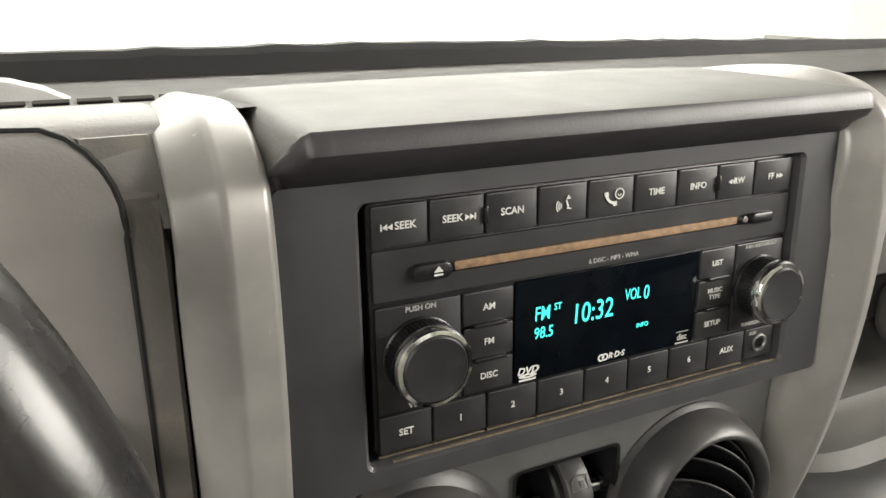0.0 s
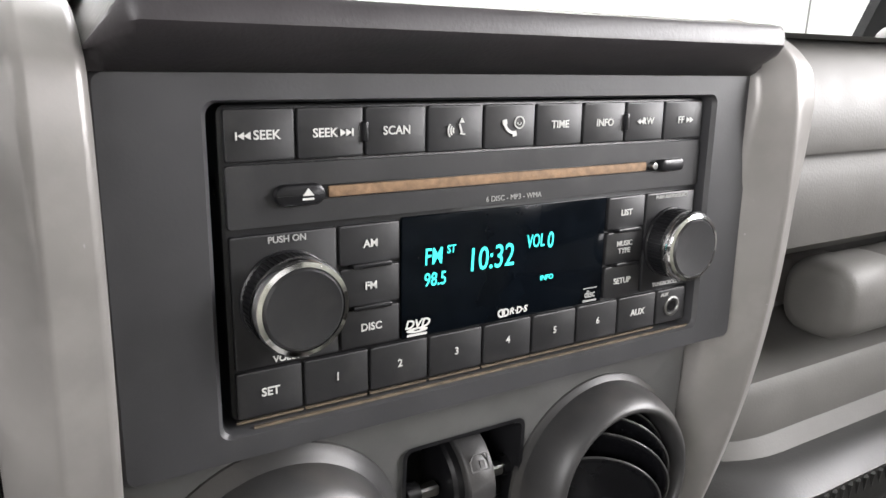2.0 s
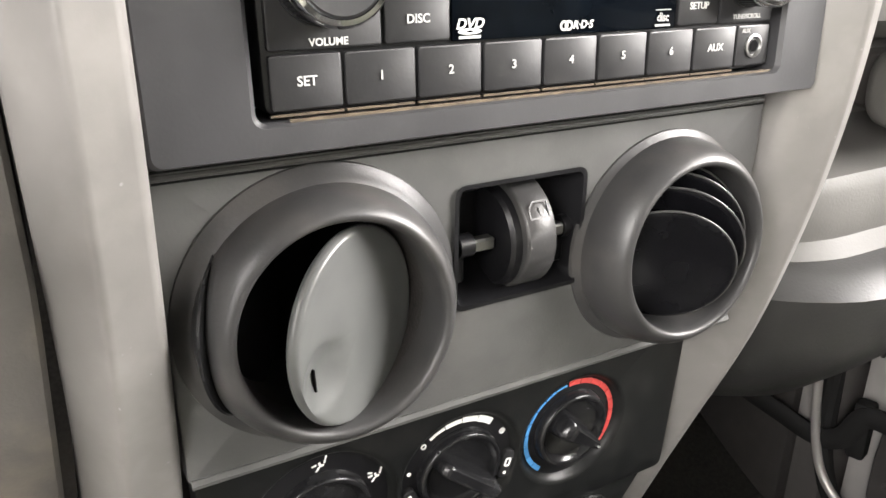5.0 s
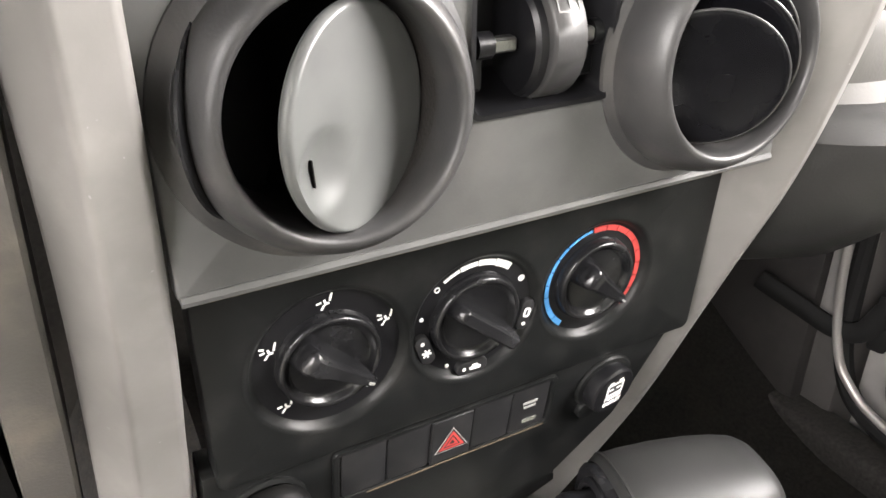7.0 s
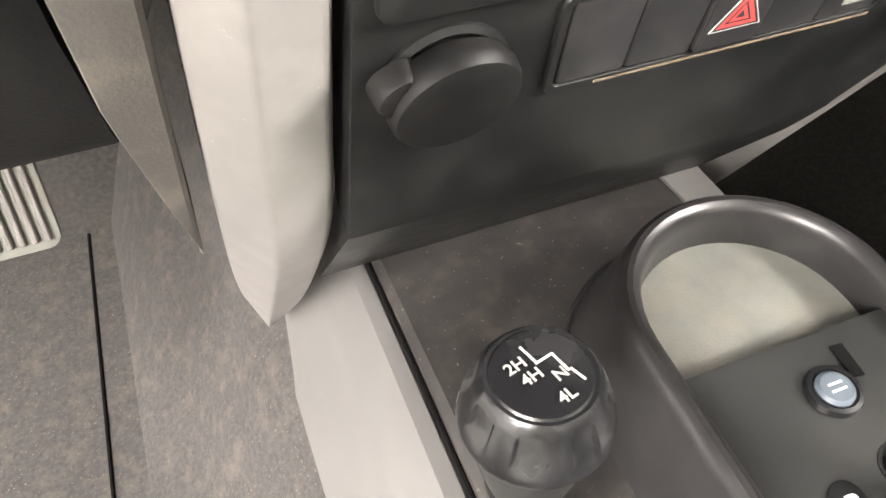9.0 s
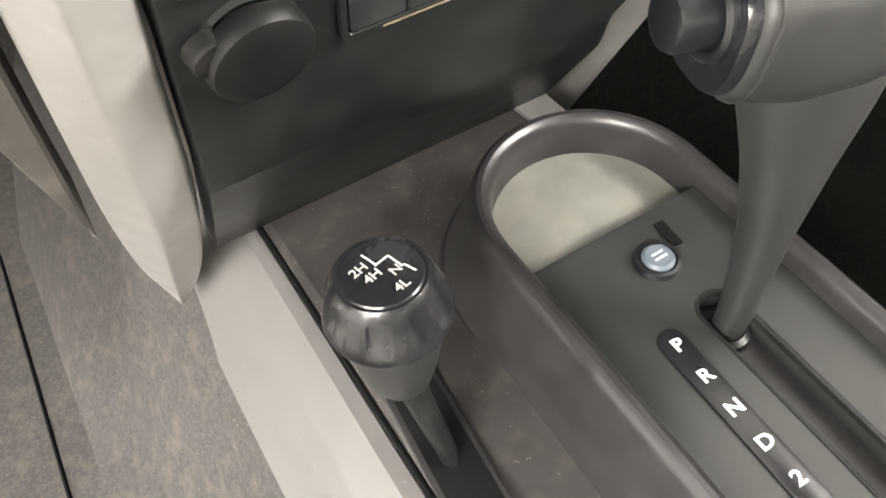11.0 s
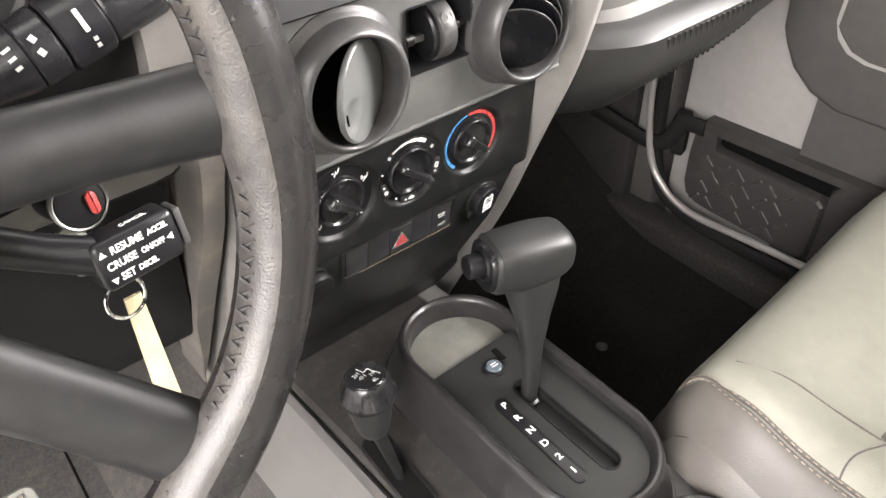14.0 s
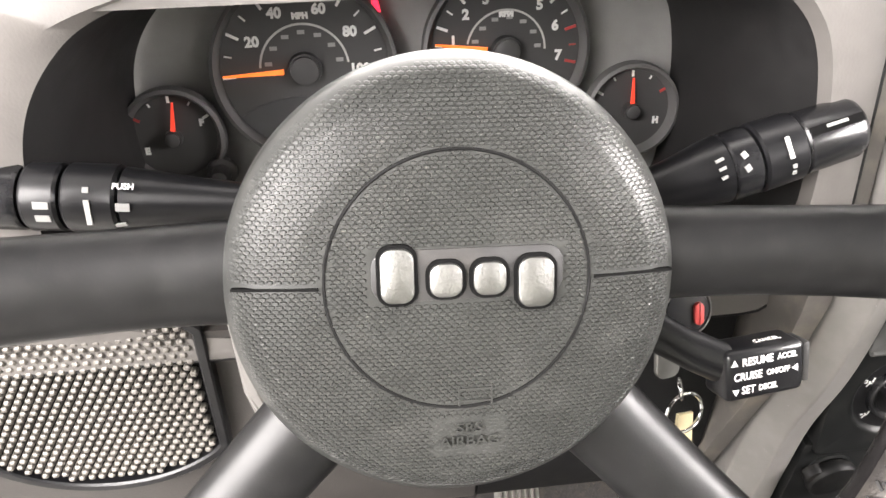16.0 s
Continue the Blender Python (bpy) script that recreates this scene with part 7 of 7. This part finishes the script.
part("leather_tag", prism(pose(-0.2300, 0.010, 0.558, 80, 4, 10), [(-0.005, 0.036), (0.005, 0.036), (0.0075, -0.055), (-0.0075, -0.055)][::-1], -0.0012, 0.0012, 0.0005), M_BAG, ky, "pale leather tag")

# ---- instruments ----
ins = thing("instrument_cluster", pose(-0.37, 0.14, 0.75), "grey instrument cluster with four round gauges", "instruments")
CL = pose(-0.371, 0.146, 0.760, 90)
out = [(x, y) for x, y in rrect(0.46, 0.20, 0.07, 8)]
part("face_plate", prism(CL, out, -0.02, -0.006, 0.002), M_CLUSTER, ins, "grey cluster housing")


def gauge(x, z, r, lab, needle, ticks, labels, span, redspan=None, arcs=None):
    c = pose(x, 0.140, z, 90)
    g = part("gauge", lathe(c, [(r + 0.0045, -0.002), (r + 0.0040, 0.0055), (r + 0.0018, 0.0065), (r, 0.003), (r - 0.001, -0.0005), (0.0, -0.0005)], 64), M_FACERING, ins, lab)
    part("dial_face", lathe(c, [(r - 0.0012, 0.0002), (0, 0.0004)], 48), M_GAUGE, g)
    for k in range(ticks + 1):
        a = lerp(span[0], span[1], k / ticks)
        major = k % 2 == 0
        rd = redspan and redspan[0] <= k <= redspan[1]
        part("tick", box(c @ pose(0, 0, 0.0008, 0, 0, a) @ pose(r * 0.88, 0, 0), r * (0.15 if major else 0.09), 0.0016 if major else 0.0010, 0.0005), M_RED if rd else M_WHITE, g, smooth=False)
    for txt, a, rr, s in labels:
        part("numeral", words(txt, s, on(c, rr * r * math.cos(radians(a)), rr * r * math.sin(radians(a)), 0.0008), 0.0002, 1.0, 0, 0.0004), M_WHITE, g, smooth=False)
    if arcs:
        part("inner_arc", arc_band(on(c, 0, 0, 0.0007), r * 0.50, r * 0.525, arcs[0], arcs[1], 0, 0.0004, 30), M_PRINT, g, smooth=False)
        for k in range(7):
            a = lerp(arcs[0] - 6, arcs[1] + 6, k / 6)
            part("inner_mark", box(c @ pose(0, 0, 0.0007, 0, 0, a) @ pose(r * 0.42, 0, 0, 0, 0, -a), r * 0.085, r * 0.045, 0.0004), M_GREYPRINT, g, smooth=False)
    na, n0, n1 = needle
    nd = part("needle", loft(c @ pose(0, 0, 0.004, 0, 0, na), [[(n0, -0.0015, 0), (n0, 0.0015, 0), (n0, 0.0015, 0.0012), (n0, -0.0015, 0.0012)], [(n1, -0.0005, 0), (n1, 0.0005, 0), (n1, 0.0005, 0.001), (n1, -0.0005, 0.001)]]), M_NEEDLE if r > 0.03 else M_NEEDLERED, g, "orange needle" if r > 0.03 else "red needle", smooth=False)
    hub = part("needle_hub", lathe(on(c, 0, 0, 0.001), [(r * 0.20, 0.0), (r * 0.19, 0.005), (0, 0.0055)], 28), M_RING, g)
    part("hub_cap", lathe(on(c, 0, 0, 0.0062), [(r * 0.165, 0.0), (r * 0.160, 0.0014), (r * 0.13, 0.0020), (0, 0.0022)], 28), M_GAUGE, hub, "pale hub cap")
    return g


gauge(-0.430, 0.7725, 0.050, "speedometer", (182, 0.012, 0.047), 12, [("20", 150, 0.66, 0.008), ("40", 114, 0.70, 0.008), ("60", 72, 0.70, 0.008), ("80", 36, 0.68, 0.008), ("100", -3, 0.64, 0.008), ("MPH", 90, 0.60, 0.0045)], (184, -4), None, (176, 6))
gauge(-0.311, 0.7770, 0.046, "rev counter", (172, 0.012, 0.043), 14, [("1", 168, 0.70, 0.008), ("2", 138, 0.70, 0.008), ("3", 112, 0.70, 0.008), ("4", 82, 0.70, 0.008), ("5", 52, 0.70, 0.008), ("6", 24, 0.70, 0.008), ("7", -8, 0.70, 0.008), ("RPM", 90, 0.46, 0.0045)], (188, -12), (12, 14), (168, 0))
gauge(-0.231, 0.7360, 0.026, "temperature gauge", (92, 0.0, 0.021), 4, [("C", 205, 0.72, 0.0055), ("H", -25, 0.72, 0.0055)], (150, 30), (4, 4))
gauge(-0.511, 0.7360, 0.026, "fuel gauge", (82, 0.003, 0.022), 4, [("E", 205, 0.72, 0.0055), ("F", 25, 0.72, 0.0055)], (150, 30), (0, 0))
part("warning_lamp", poly(pose(-0.387, 0.1375, 0.807, 90), [(-0.003, -0.004), (0.003, -0.004), (0.002, 0.001), (0.0012, 0.005), (-0.0012, 0.005), (-0.002, 0.001)], 0, 0.0008), M_LAMPRED, ins, "lit red belt warning lamp", smooth=False)
seg = [(0.0485 * math.cos(radians(a)), 0.0485 * math.sin(radians(a))) for a in range(214, 327, 4)]
seg += [(lerp(0.0395, -0.0395, k / 12), -0.0265 + 0.0105 * math.sin(math.pi * k / 12) ** 0.7) for k in range(13)]
part("lower_screen", poly(pose(-0.430, 0.1392, 0.7725, 90), seg, 0, 0.0004), M_BEZEL, ins, "dark display window")
for dx in (0.0, 0.008):
    part("lit_bar", box(pose(-0.304 + dx, 0.1370, 0.738, 90), 0.006, 0.004, 0.0006), M_TEAL, ins, smooth=False)
part("trip_button", lathe(pose(-0.486, 0.138, 0.7135, 90), [(0.0095, 0.0), (0.0090, 0.004), (0.0060, 0.005), (0.0055, 0.014), (0.0045, 0.016), (0.0, 0.0162)], 28), M_RING, ins, "round trip reset button")
part("trip_button", lathe(pose(-0.262, 0.138, 0.7100, 90), [(0.0095, 0.0), (0.0090, 0.004), (0.0060, 0.005), (0.0055, 0.010), (0.0045, 0.012), (0.0, 0.0122)], 28), M_RING, ins, "round trip reset button")

# ---- door-side speaker grille below the dash ----
gr = thing("speaker_grille", pose(-0.57, 0.02, 0.58), "round speaker grille of small square knobs in the knee panel", "speaker grille")
GC = pose(-0.560, 0.0475, 0.618, 97)


def grille_outline(d):
    """An oval cut straight on the side towards the column."""
    return [(min(0.063 + d, (0.083 + d) * math.cos(TAU * k / 64)), (0.066 + d) * math.sin(TAU * k / 64)) for k in range(64)]


part("bezel", frame_prism(GC, grille_outline(0.006), grille_outline(0.0), -0.006, 0.004, 0.0012), M_BLACK, gr, "dark rim")
# Dark sheet painted as the shade between the knobs.
part("back", prism(GC, grille_outline(0.001), -0.004, -0.002), M_DARK, gr)
nub = []
for j in range(-15, 16):
    for i in range(-17, 18):
        x, y = (i + (0.5 if j % 2 else 0)) * 0.0056, j * 0.0046
        if (x / 0.081) ** 2 + (y / 0.064) ** 2 < 1 and x < 0.060:
            nub.append(box(on(GC, x, y, 0.0), 0.0040, 0.0033, 0.007, 0.0010, 1))
tagged(part("grille_mesh", join(*nub), M_NUB, gr, "rows of pale plastic knobs"), kind="stuff")

# ---- pedals ----
for nm, x, y, z, w, h in (("brake_pedal", -0.375, 0.16, 0.30, 0.085, 0.055), ("accelerator_pedal", -0.275, 0.25, 0.330, 0.045, 0.070)):
    p = thing(nm, pose(x, y, z), "worn metal foot pedal with ribbed rubber face", "pedal")
    m = pose(x, y, z, 62, 0, 0)
    part("plate", prism(m, rrect(w, h, 0.008, 4), -0.004, 0.0, 0.001), M_TRAY, p)
    for k in range(6):
        part("rib", box(on(m, (k - 2.5) * w / 7, 0, 0.001), w / 14, h * 0.86, 0.004, 0.0008, 1), M_CREAM2, p)
    part("arm", tube([m @ Vector((0, h * 0.3, -0.006)), m @ Vector((0, h * 0.6, -0.06)), (x, 0.34, 0.48)], 0.009, 8), M_RUBBER, p)
